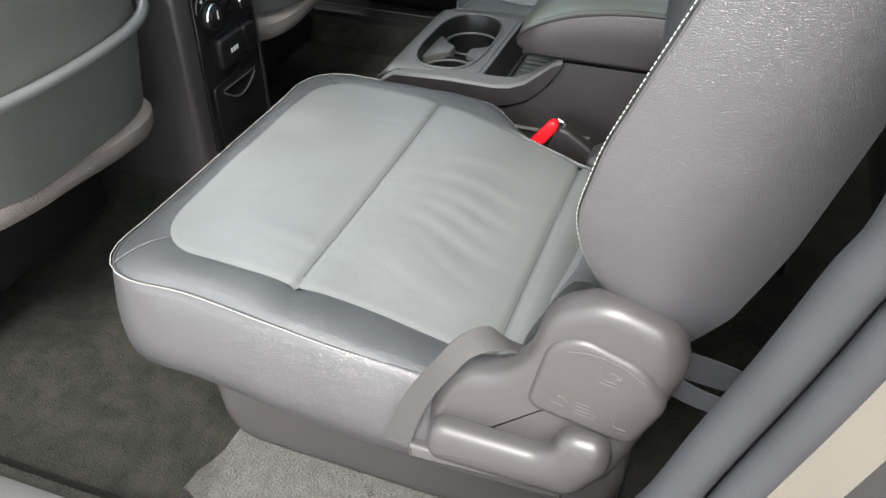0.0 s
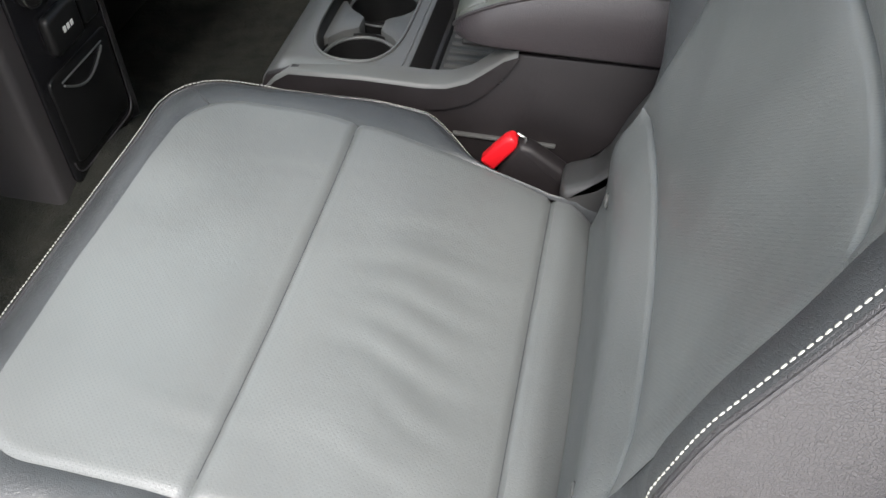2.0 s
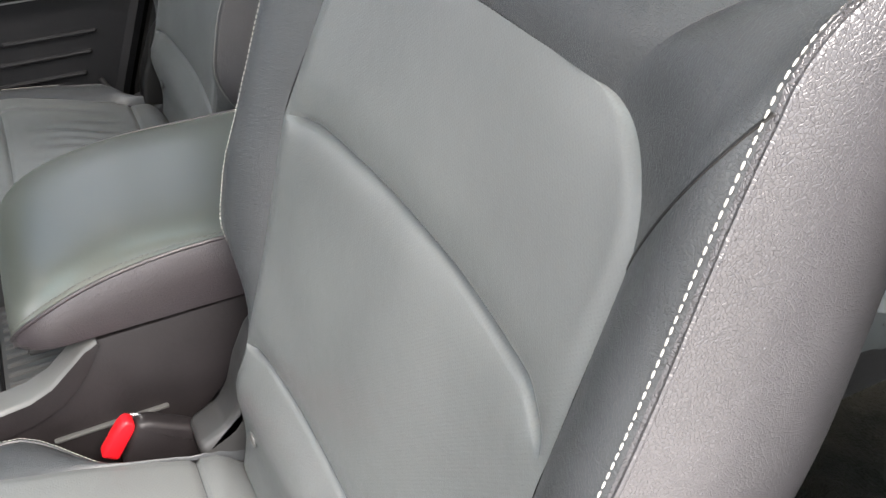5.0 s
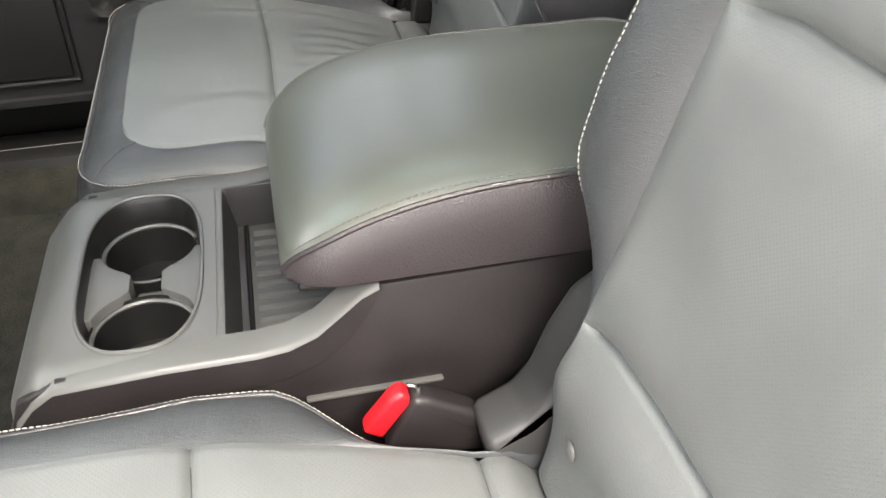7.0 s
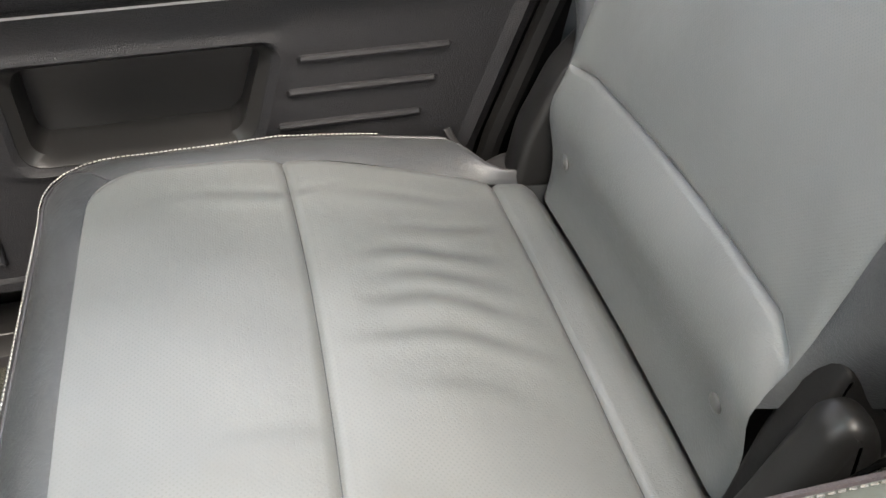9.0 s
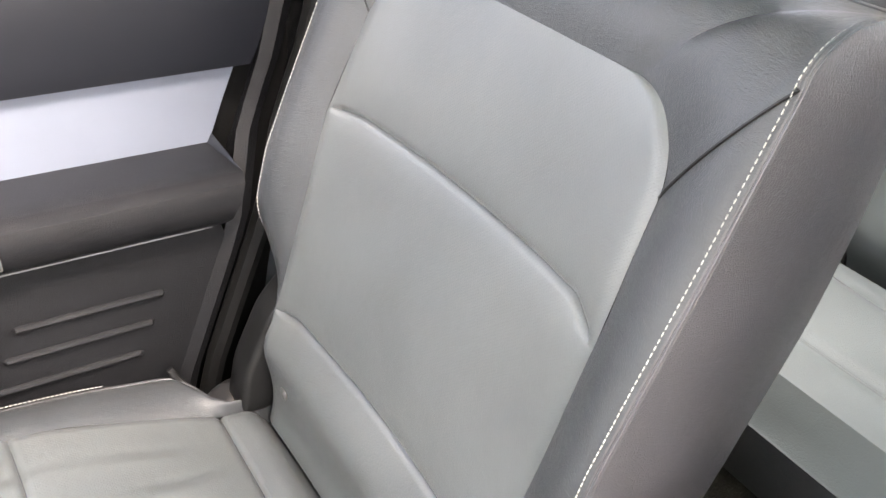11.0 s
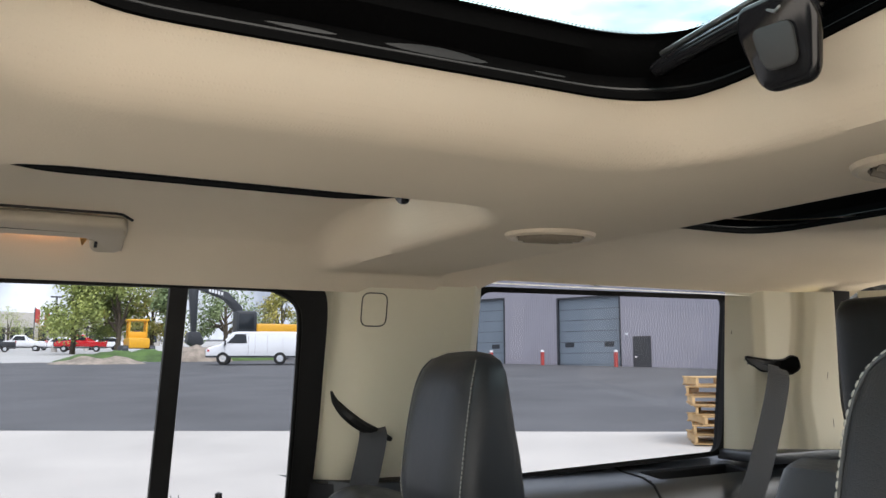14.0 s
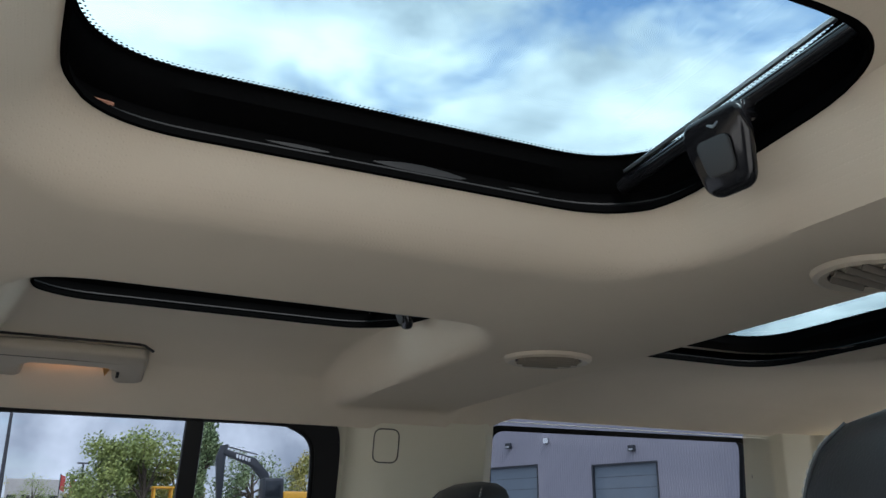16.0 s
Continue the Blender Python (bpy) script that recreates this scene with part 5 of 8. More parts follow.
for k, hole in enumerate(OPEN):
    where = ("second-row roof glass", "second-row roof glass", "third-row roof glass", "front roof glass")[k]
    g = thing("roof_window", ((hole[0] + hole[1]) / 2, (hole[2] + hole[3]) / 2, 1.30), "blue-tinted %s in a black frame" % where, "roof window", kind="structure")
    zr = (1.246, 1.246, 1.262, 1.246)[k]
    up = 1 if k < 2 else 0
    rows = [hole_ring(hole, 0.002, zr + 0.001, lift=up), hole_ring(hole, -0.001, zr - 0.003, lift=up), hole_ring(hole, -0.003, zr - 0.002, lift=up), hole_ring(hole, -0.002, zr + 0.003, lift=up), hole_ring(hole, 0.012, zr + 0.006, lift=up), hole_ring(hole, 0.016, zr + 0.020, lift=up), hole_ring(hole, 0.004, zr + 0.034, lift=up), hole_ring(hole, 0.004, zr + 0.046, lift=up)]
    part("shaft", strip(rows, True), SHAFT, g, "black felt-lined shaft")
    part("seal", tube(hole_ring(hole, 0.010, zr + 0.008, lift=up) + hole_ring(hole, 0.010, zr + 0.008, lift=up)[:1], 0.0018, 6, False), RUBBER, g)
    zg = zr + 0.047
    inner = 0.001
    rows = [hole_ring(hole, 0.03, zg, lift=up), hole_ring(hole, inner, zg, lift=up)]
    part("black_edge", strip(rows, True), GLASS_DOT, g, "black ceramic border of the glass")
    ring = hole_ring(hole, 0.03, zg + 0.003, lift=up)
    pane = part("pane", (ring, [tuple(range(len(ring)))]), GLASS_ROOF, g, "blue-tinted glass", smooth=False)
    pane.visible_shadow = False
    dots = []
    for row_i, size in ((0, 0.0013), (1, 0.0010)):
        path = hole_ring(hole, inner - 0.0012 - 0.0026 * row_i, zg - 0.0006, lift=up)
        for a, b in zip(path, path[1:] + path[:1]):
            m = max(1, int((b - a).length / 0.0034))
            for q in range(m):
                c = a.lerp(b, (q + 0.25 + 0.5 * row_i) / m)
                dots.append(([c + Vector((size, 0, 0)), c + Vector((0, size, 0)), c - Vector((size, 0, 0)), c - Vector((0, size, 0))], [(0, 1, 2, 3)]))
    part("frit_dots", merge(*dots), GLASS_DOT, g, "row of black ceramic dots", smooth=False, kind="stuff")
    if k < 2:
        sg = -1 if k == 0 else 1
        xr = hole[1] - 0.020
        part("shade_bar", tube([(xr, hole[2] + 0.006, zr + 0.024 + (0.02 if k == 0 else 0)), (xr, hole[3] - 0.006, zr + 0.024 + (0.02 if k == 1 else 0))], 0.006, 10), PLASTIC_GLOSS, g, "shiny black roller shade bar")
        # a steel line laid along the bar as the highlight on its top
        part("bar_highlight", tube([(xr - 0.0075, hole[2] + 0.03, zr + 0.030 + (0.02 if k == 0 else 0)), (xr - 0.0075, hole[3] - 0.02, zr + 0.030 + (0.02 if k == 1 else 0))], 0.0022, 6), STEEL, g)
        yc = sg * 0.262
        hx = hole[1] - 0.030
        size = 1.12 if k == 0 else 0.6
        out = rounded([(-0.026 * size, 0.004), (-0.024 * size, 0.020), (0.022 * size, 0.020), (0.026 * size, 0.004), (0.020 * size, -0.028 * size), (-0.015 * size, -0.029 * size)], 0.011, 5)
        han = part("shade_handle", prism(out, lambda a, b, kk: Vector((hx + 0.006 - 0.010 * kk - b * 0.35, yc + a, zr + 0.010 + b)), 0.004, 3), PLASTIC_GLOSS, g, "black shade pull handle")
        out = rounded([(-0.013 * size, 0.002), (0.014 * size, 0.004), (0.012 * size, -0.019 * size), (-0.010 * size, -0.020 * size)], 0.007, 4)
        part("handle_face", prism(out, lambda a, b, kk: Vector((hx - 0.0045 - 0.002 * kk - b * 0.35, yc + a, zr + 0.010 + b)), 0.0015, 2), RUBBER_MAT, han)
        for a in (-0.020, 0.006):
            part("bar_clip", rbox((hx + 0.002, yc + a * size, zr + 0.024), (0.016, 0.012, 0.014), 0.004, 2), PLASTIC_GLOSS, han)
        part("clip_spring", tube([(hx - 0.006, yc - 0.012, zr + 0.024), (hx - 0.008, yc - 0.004, zr + 0.019), (hx - 0.007, yc + 0.004, zr + 0.024)], 0.0012, 6), STEEL, han)
        rows = []
        for q in linspace(0, 1, 40):
            xq = hole[0] + 0.09 + 0.30 * q
            hh = 0.006 * (0.4 + abs(math.sin(9 * q + k)) * math.sin(math.pi * q))
            rows.append([Vector((xq, (hole[3] if k == 0 else hole[2]) - sg * 0.0135, zr + 0.010)), Vector((xq, (hole[3] if k == 0 else hole[2]) - sg * 0.0145, zr + 0.010 + hh))])
        part("felt_edge", strip(rows, False, k == 0), RUBBER, g, "torn black felt edge")
        part("fixing_clip", tube([(hole[0] + 0.010, -sg * -0.16, zr + 0.006), (hole[0] + 0.022, -sg * -0.156, zr + 0.004), (hole[0] + 0.032, -sg * -0.150, zr + 0.006)], 0.0016, 6), mat("copper_clip", (0.35, 0.16, 0.10), 0.4, metal=0.5), g)

# outer roof sheet, with the same openings
boxes = [(-1.05, 1.80, -0.78, -0.44), (-1.05, 1.80, 0.44, 0.78), (-1.05, 1.80, -0.085, 0.085)]
boxes += [(0.51, 0.69, -0.44, -0.085), (0.51, 0.69, 0.085, 0.44), (1.11, 1.80, -0.44, -0.085), (1.11, 1.80, 0.085, 0.44), (-0.17, -0.05, -0.44, -0.085), (-0.17, -0.05, 0.085, 0.44)]
vs, fs = [], []
for n_box, (x0, x1, y0, y1) in enumerate(boxes):
    if n_box == 2:
        cells = [(-0.17, 0.69), (1.11, 1.80)]
    else:
        cells = [(x0, x1)]
    for a, b in cells:
        v, f = lists(rbox(((a + b) / 2, (y0 + y1) / 2, 1.312), (b - a, y1 - y0, 0.010), 0))
        vs, fs = merge((vs, fs), (v, f))
roof = part("roof_sheet", (vs, fs), ROOF_SHEET, None, smooth=False)
tagged(roof, "dark sheet-metal roof over the headliner", "roof", kind="structure")

# air vents in the headliner
BEZEL = mat("cream_bezel_plastic", (0.56, 0.49, 0.38), 0.5)
VENT_SLAT = mat("taupe_slat_plastic", (0.21, 0.178, 0.135), 0.5)


def air_vent(x, y, turn, label):
    z = liner_z(x, y) - 0.001
    v = thing("air_vent", (x, y, z), label, "air vent", "ceiling air vents")
    ct, st = math.cos(turn), math.sin(turn)
    def ring(r1, r2, dz):
        return [Vector((x + r1 * math.cos(a) * ct - r2 * math.sin(a) * st, y + r1 * math.cos(a) * st + r2 * math.sin(a) * ct, z + dz)) for a in (2 * math.pi * k / 40 for k in range(40))]
    part("bezel", strip([ring(0.054, 0.044, 0.002), ring(0.052, 0.042, -0.003), ring(0.048, 0.038, -0.005), ring(0.041, 0.031, -0.003), ring(0.040, 0.030, 0.008)], True, True), BEZEL, v, "oval cream bezel")
    part("throat", strip([ring(0.040, 0.029, -0.002), ring(0.038, 0.027, 0.016), ring(0.001, 0.001, 0.018)], True, True), PLASTIC_BLACK, v)
    for q in (-0.78, -0.39, 0.0, 0.39, 0.78):
        w = 0.040 * math.sqrt(1 - q * q) - 0.002
        c = Vector((x - 0.029 * q * st, y + 0.029 * q * ct, z - 0.0035))
        part("slat", rbox(c, (2 * w, 0.0016, 0.0060), 0.0006, 1, Matrix.Rotation(turn, 4, "Z") @ Matrix.Rotation(radians(28), 4, "X")), VENT_SLAT, v)


air_vent(0.564, 0.200, radians(-8), "oval cream air vent in the headliner")
air_vent(0.606, -0.212, radians(8), "oval cream air vent in the headliner")

# grab handle over the closed door
grab = thing("grab_handle", (0.07, 0.64, 1.25), "cream folded grab handle with an amber reading lamp", "grab handle")
def on_liner(x, y, off):
    """A place at the headliner, off below its skin."""
    slope = (liner_z(x, y + 0.002) - liner_z(x, y - 0.002)) / 0.004
    return Vector((x, y, liner_z(x, y))) + Vector((0, slope, -1)).normalized() * off


HANDLE = mat("taupe_handle_plastic", (0.42, 0.37, 0.29), 0.5, bumps=(("noise", 700, 0.15, 0.0006),), vary=0.05)
out = rounded([(-0.036, 0.586), (0.060, 0.583), (0.160, 0.586), (0.166, 0.600), (0.164, 0.655), (0.124, 0.657), (0.119, 0.628), (0.012, 0.628), (0.006, 0.657), (-0.034, 0.655), (-0.040, 0.606)], 0.010, 5)
grip = part("grip", prism(out, lambda a, b, k: on_liner(a, b, 0.001 + 0.017 * k), 0.006, 4), HANDLE, grab, "cream plastic grip")
part("grip_line", tube([on_liner(x, 0.610, 0.0182) for x in linspace(-0.030, 0.158, 12)], 0.0006, 5), PLASTIC_WARM, grip)
part("gap_shadow", tube([on_liner(x, 0.580 + 0.018 * bell(x - 0.17, 0.010) + 0.018 * bell(x + 0.044, 0.010), 0.0006) for x in linspace(-0.044, 0.170, 30)], 0.0022, 6), PLASTIC_BLACK, grab, "dark gap along the handle")
part("lamp_lens", prism(rounded([(0.018, 0.624), (0.110, 0.624), (0.110, 0.634), (0.018, 0.634)], 0.003, 3), lambda a, b, k: on_liner(a, b, 0.002 + 0.009 * k), 0.002), AMBER, grab, "amber lamp lens")
part("hook", prism([(0.108, 0.628), (0.119, 0.628), (0.113, 0.648)], lambda a, b, k: on_liner(a, b, 0.004 + 0.012 * k), 0.001), mat("copper_hook", (0.60, 0.32, 0.10), 0.3, metal=0.6), grab, "copper coat hook")
part("hook_slot", prism(rounded([(0.127, 0.630), (0.131, 0.630), (0.131, 0.645), (0.127, 0.645)], 0.001, 2), lambda a, b, k: on_liner(a, b, 0.0165 + 0.003 * k), 0.0), PLASTIC_BLACK, grab)

# ------------------------------------------------------------------ closed door on the far side
door = thing("car_door", (0.0, 0.85, 0.1), "closed charcoal door panel with a silver strip and armrest", "car door")
REAR = [(0.08, 0.225), (0.296, 0.280), (0.45, 0.340), (0.55, 0.378), (0.657, 0.421), (0.75, 0.447), (0.82, 0.462)]


def door_skin(prof, x0=-0.62, inset=0.0, step=0.03):
    rows = []
    for y, z in prof:
        xe = curve(z, REAR) - inset
        rows.append([Vector((x0 + (xe - x0) * q, y, z)) for q in linspace(0, 1, 36)])
    return strip(rows, False, True)


part("sill_pad", door_skin([(0.866, 0.830), (0.852, 0.836), (0.842, 0.834), (0.826, 0.821), (0.810, 0.806), (0.801, 0.792), (0.797, 0.775), (0.803, 0.72), (0.815, 0.665), (0.822, 0.645), (0.838, 0.640)]), DOOR_SOFT, door, "soft charcoal upper door pad")
part("silver_strip", door_skin([(0.836, 0.6405), (0.838, 0.60), (0.838, 0.545)], inset=0.012), SILVER, door, "satin silver trim strip")
part("armrest", door_skin([(0.842, 0.552), (0.80, 0.556), (0.765, 0.560), (0.735, 0.563), (0.720, 0.556), (0.715, 0.540), (0.722, 0.515), (0.742, 0.500), (0.752, 0.497)], inset=0.014), DOOR_GRAIN, door, "padded charcoal armrest")
part("arm_strip", tube([Vector((x, 0.7475, 0.4975)) for x in linspace(-0.6, 0.335, 20)], 0.0024, 6), mat("grey_edge_strip", (0.25, 0.25, 0.25), 0.4), door)
part("arm_edge", strip([[Vector((curve(z, REAR) - 0.014, y, z)) for y, z in ((0.842, 0.552), (0.735, 0.563), (0.715, 0.540), (0.752, 0.497))], [Vector((curve(z, REAR) - 0.012, 0.86, z)) for y, z in ((0.842, 0.552), (0.735, 0.563), (0.715, 0.540), (0.752, 0.497))]]), DOOR_SOFT, door)
# lower panel with the bottle pocket cut through it
PX0, PX1, PZ0, PZ1 = -0.165, 0.098, 0.335, 0.447


big = rounded([(PX0, PZ0), (PX1 - 0.034, PZ0), (PX1, PZ1), (PX0, PZ1)], 0.026, 8)
out = rounded([(PX0 + 0.010, PZ0 + 0.008), (PX1 - 0.046, PZ0 + 0.008), (PX1 - 0.012, PZ1 - 0.008), (PX0 + 0.010, PZ1 - 0.008)], 0.022, 8)


def lower_panel():
    """Rings from the pocket's rim out to the panel's edge."""
    cx0, cz0 = (PX0 + PX1) / 2 - 0.01, (PZ0 + PZ1) / 2
    rows = [[] for _ in range(16)]
    for x, z in big:
        dx, dz = x - cx0, z - cz0
        k = 1.0
        while True:
            qx, qz = cx0 + dx * k, cz0 + dz * k
            if not (-0.62 < qx < curve(qz, REAR) - 0.004 and 0.205 < qz < 0.497):
                break
            k += 0.01
        for i in range(16):
            t = (i / 15) ** 1.6
            px, pz = x + (qx - x) * t, z + (qz - z) * t
            far = math.hypot(px - x, pz - z)
            rows[i].append(Vector((px, 0.750 - 0.005 * bell(far - 0.010, 0.010) + 0.004 * bell(far, 0.004), pz)))
    return strip(rows, True, True)


low = part("lower_panel", lower_panel(), DOOR_GRAIN, door, "grained charcoal lower panel")
part("panel_foot", strip([[Vector((x, y, z)) for x in (-0.62, 0.255)] for y, z in ((0.750, 0.206), (0.744, 0.203), (0.744, 0.192), (0.752, 0.188), (0.86, 0.186))], False, True), DOOR_GRAIN, door, "bottom edge of the door panel")
part("pocket", merge(strip([[Vector((a, 0.7535, b)) for a, b in big], [Vector((a, 0.765, b)) for a, b in out], [Vector((a, 0.815, b)) for a, b in out]], True, False), ([Vector((a, 0.815, b)) for a, b in out], [tuple(range(len(out)))])), PLASTIC_BLACK, low, "dark recessed pocket")
for k, (xa, xb, z) in enumerate(((0.121, 0.272, 0.427), (0.106, 0.256, 0.391), (0.092, 0.239, 0.353))):
    part("rib", tube([(xa - 0.004, 0.7505, z), (xa, 0.748, z), (xb, 0.748, z), (xb + 0.004, 0.7505, z)], [0.001, 0.0042, 0.0042, 0.001], 8), DOOR_GRAIN, low, "raised rib")
grille = part("speaker_grille", prism(rounded([(-0.60, 0.238), (-0.222, 0.238), (-0.219, 0.484), (-0.60, 0.484)], 0.004, 3), lambda a, b, k: Vector((a, 0.742 + 0.008 * k, b)), 0.002), SPEAKER, door, "perforated speaker grille")
part("grille_rim", tube([Vector((a, 0.745, b)) for a, b in ((-0.60, 0.232), (-0.214, 0.232), (-0.211, 0.490))], 0.0045, 8), DOOR_GRAIN, door)
# pull cup with chrome clips on the armrest
cupb = part("pull_cup", rbox((0.055, 0.722, 0.540), (0.128, 0.020, 0.052), 0.008, 3), PLASTIC_BLACK, door, "black pull cup")
for x in (-0.008, 0.120):
    part("chrome_clip", rbox((x, 0.713, 0.546), (0.007, 0.006, 0.046), 0.002), CHROME, cupb, "chrome clip")
knob = part("lock_pin", tube([(0.352, 0.826, 0.812 + h) for h in (0.0, 0.006, 0.007, 0.028, 0.040, 0.046, 0.048)], [0.012, 0.011, 0.0045, 0.0042, 0.006, 0.0055, 0.001], 12), PLASTIC_BLACK, door, "black lock pin")


def win(z, x=0.0):
    """y of the door's glass at a height."""
    return 0.852 - (z - 0.82) * 0.305


def lean(x, z, dy=0.0):
    return Vector((x, win(z) + dy, z))


FR_IN = [(-0.62, 1.174), (0.15, 1.179), (0.375, 1.180), (0.415, 1.175), (0.444, 1.158), (0.455, 1.128), (0.460, 1.05), (0.465, 0.95), (0.470, 0.815)]
FR_OUT = [(-0.62, 1.212), (0.15, 1.216), (0.40, 1.216), (0.450, 1.208), (0.484, 1.186), (0.498, 1.148), (0.503, 1.05), (0.507, 0.95), (0.508, 0.80)]
FR_IN, FR_OUT = [[(p.x, p.z) for p in smooth_path([Vector((x, 0, z)) for x, z in ln], 6)] for ln in (FR_IN, FR_OUT)]
wf = part("window_frame", strip([[lean(x, z, -0.012) for x, z in FR_IN], [lean(x, z, -0.016) for x, z in FR_OUT], [lean(x, z, 0.02) for x, z in FR_OUT], [lean(x, z, 0.005) for x, z in FR_IN], [lean(x, z, -0.012) for x, z in FR_IN]]), PLASTIC_BLACK, door, "black window frame")
part("glass_run", tube([lean(x - 0.001, z - 0.001, -0.014) for x, z in FR_IN], 0.004, 6), RUBBER, wf)
part("divider_bar", strip([[lean(0.2455, 1.185, -0.008), lean(0.243, 0.815, -0.008)], [lean(0.247, 1.185, -0.013), lean(0.2445, 0.815, -0.013)], [lean(0.273, 1.185, -0.013), lean(0.2735, 0.815, -0.013)], [lean(0.2745, 1.185, -0.008), lean(0.275, 0.815, -0.008)], [lean(0.2745, 1.185, 0.010), lean(0.275, 0.815, 0.010)]], False, True), PLASTIC_BLACK, door, "black divider bar")
pane = part("pane", ([lean(-0.62, 0.80, 0.004), lean(0.48, 0.80, 0.004), lean(0.48, 1.20, 0.004), lean(-0.62, 1.20, 0.004)], [(0, 1, 2, 3)]), GLASS_SIDE, door, "lightly tinted window glass", smooth=False)
pane.visible_shadow = False
for x in (0.17, 0.285):
    bars = [lists(rbox(lean(x + 0.004 * k, 0.846 + 0.004 * (k % 3), 0.002), (0.0012, 0.001, 0.006), 0)) for k in range(-2, 3)]
    part("glass_mark", merge(*bars), mat("faint_mark", (0.16, 0.16, 0.16), 0.8), door, smooth=False)

# door jamb, weatherstrip and body trim behind the door's edge
jamb = thing("door_jamb", (0.5, 0.86, 0.1), "black door jamb with rubber weatherstrip", "door jamb", kind="structure")
path = [(z, curve(z, REAR)) for z in linspace(0.06, 0.82, 20)]
part("door_edge", strip([[Vector((x - 0.004, 0.80 - 0.05 * ease(0.6, 0.48, z), z)) for z, x in path], [Vector((x + 0.010, 0.795 - 0.05 * ease(0.6, 0.48, z), z)) for z, x in path], [Vector((x + 0.026, 0.81 - 0.05 * ease(0.6, 0.48, z), z)) for z, x in path], [Vector((x + 0.028, 0.87, z)) for z, x in path]]), DOOR_GRAIN, jamb, "grained door edge")
part("weatherstrip", tube([Vector((x + 0.050, 0.80 - 0.03 * ease(0.6, 0.48, z), z)) for z, x in path], 0.013, 8), RUBBER, jamb, "black rubber weatherstrip")
part("jamb_wall", strip([[Vector((-0.7, 0.875, z)), Vector((curve(z, REAR) + 0.03, 0.875, z)), Vector((curve(z, REAR) + 0.09, 0.865, z)), Vector((0.62, 0.84, z))] for z in linspace(0.0, 0.80, 14)]), RUBBER, jamb, "black jamb")
trim = thing("wheel_arch_trim", (0.6, 0.8, 0.15), "dark plastic trim behind the door edge", "trim panel", kind="structure")
part("trim_face", strip([[Vector((curve(z, REAR) + 0.062 + 0.03 * ease(0.5, 0.3, z), 0.79 - 0.03 * ease(0.6, 0.45, z), z)), Vector((curve(z, REAR) + 0.085 + 0.03 * ease(0.5, 0.3, z), 0.755 - 0.06 * ease(0.55, 0.35, z), z)), Vector((0.56, 0.73 - 0.09 * ease(0.6, 0.35, z), z)), Vector((0.70, 0.70 - 0.07 * ease(0.6, 0.35, z), z))] for z in linspace(0.10, 0.87, 30)], False, False), QUARTER, trim, "dark plastic trim")

# ------------------------------------------------------------------ pillars and quarter panel on the far side
PIL = [(0.86, 0.815), (0.90, 0.785), (0.95, 0.760), (1.05, 0.735), (1.155, 0.715), (1.20, 0.708), (1.24, 0.70)]
c_pil = thing("pillar_trim", (0.65, 0.75, 0.87), "cream plastic pillar trim with a belt slot", "pillar trim", kind="structure")
xs_p = [0.490, 0.500, 0.515, 0.532] + linspace(0.56, 0.76, 9) + [0.785, 0.802, 0.812, 0.819]
rows = []
for z in linspace(0.862, 1.235, 24):
    y = curve(z, PIL)
    rows.append([Vector((x, y + 0.045 * (1 - ease(0.510, 0.55, x)) + 0.085 * ease(0.768, 0.819, x), z)) for x in xs_p])
part("pillar_face", strip(rows, False, True), CREAM, c_pil, "cream pillar face")
out = rounded([(0.549, 1.124), (0.594, 1.124), (0.594, 1.178), (0.549, 1.178)], 0.014, 6)
part("airbag_mark", tube([Vector((a, curve(b, PIL) - 0.0005, b)) for a, b in out + out[:1]], 0.0012, 6), mat("shadow_gap_grey", (0.10, 0.095, 0.08), 0.7), c_pil, "square moulded mark")
slot = smooth_path([(0.522, 0.0, 1.018), (0.529, 0.0, 0.998), (0.543, 0.0, 0.978), (0.566, 0.0, 0.962), (0.596, 0.0, 0.949), (0.626, 0.0, 0.936)], 6)
part("belt_slot", tube([Vector((p.x, curve(p.z, PIL) - 0.001 + 0.045 * (1 - ease(0.510, 0.55, p.x)), p.z)) for p in slot], [0.0015 + 0.0085 * math.sin(math.pi * (0.04 + 0.86 * k / (len(slot) - 1))) for k in range(len(slot))], 8), PLASTIC_BLACK, c_pil, "black curved belt slot")
part("lower_cover", strip([[Vector((0.480, 0.868, z)), Vector((0.498, 0.845, z)), Vector((0.512, 0.80, z)), Vector((0.545, 0.765, z)), Vector((0.70, 0.75, z))] for z in linspace(0.60, 0.866, 6)], False, True), DOOR_GRAIN, c_pil, "black lower pillar cover")

part("cover_ledge", strip([[Vector((x, y, 0.866)), Vector((x + 0.003, y + 0.012, 0.8685)), Vector((x + 0.004, y + 0.075, 0.8670))] for x, y in ((0.480, 0.868), (0.498, 0.845), (0.512, 0.80), (0.545, 0.765), (0.70, 0.75), (0.78, 0.75))], False, False), DOOR_GRAIN, c_pil)


def belt(name, pts, width, across, label):
    """A strip of webbing along points."""
    pts = smooth_path(pts, 8)
    b = thing(name, pts[-1], label, "seat belt", "seat belts")
    ac = Vector(across).normalized()
    rows = []
    for i, p in enumerate(pts):
        d = (pts[min(i + 1, len(pts) - 1)] - pts[max(0, i - 1)]).normalized()
        side = (ac - d * d.dot(ac)).normalized()
        nr = d.cross(side) * 0.0008
        rows.append([p + side * width / 2 + nr, p - side * width / 2 + nr, p - side * width / 2 - nr, p + side * width / 2 - nr])
    part("webbing", capped(rows), WEBBING, b, "grey woven webbing")
    return b


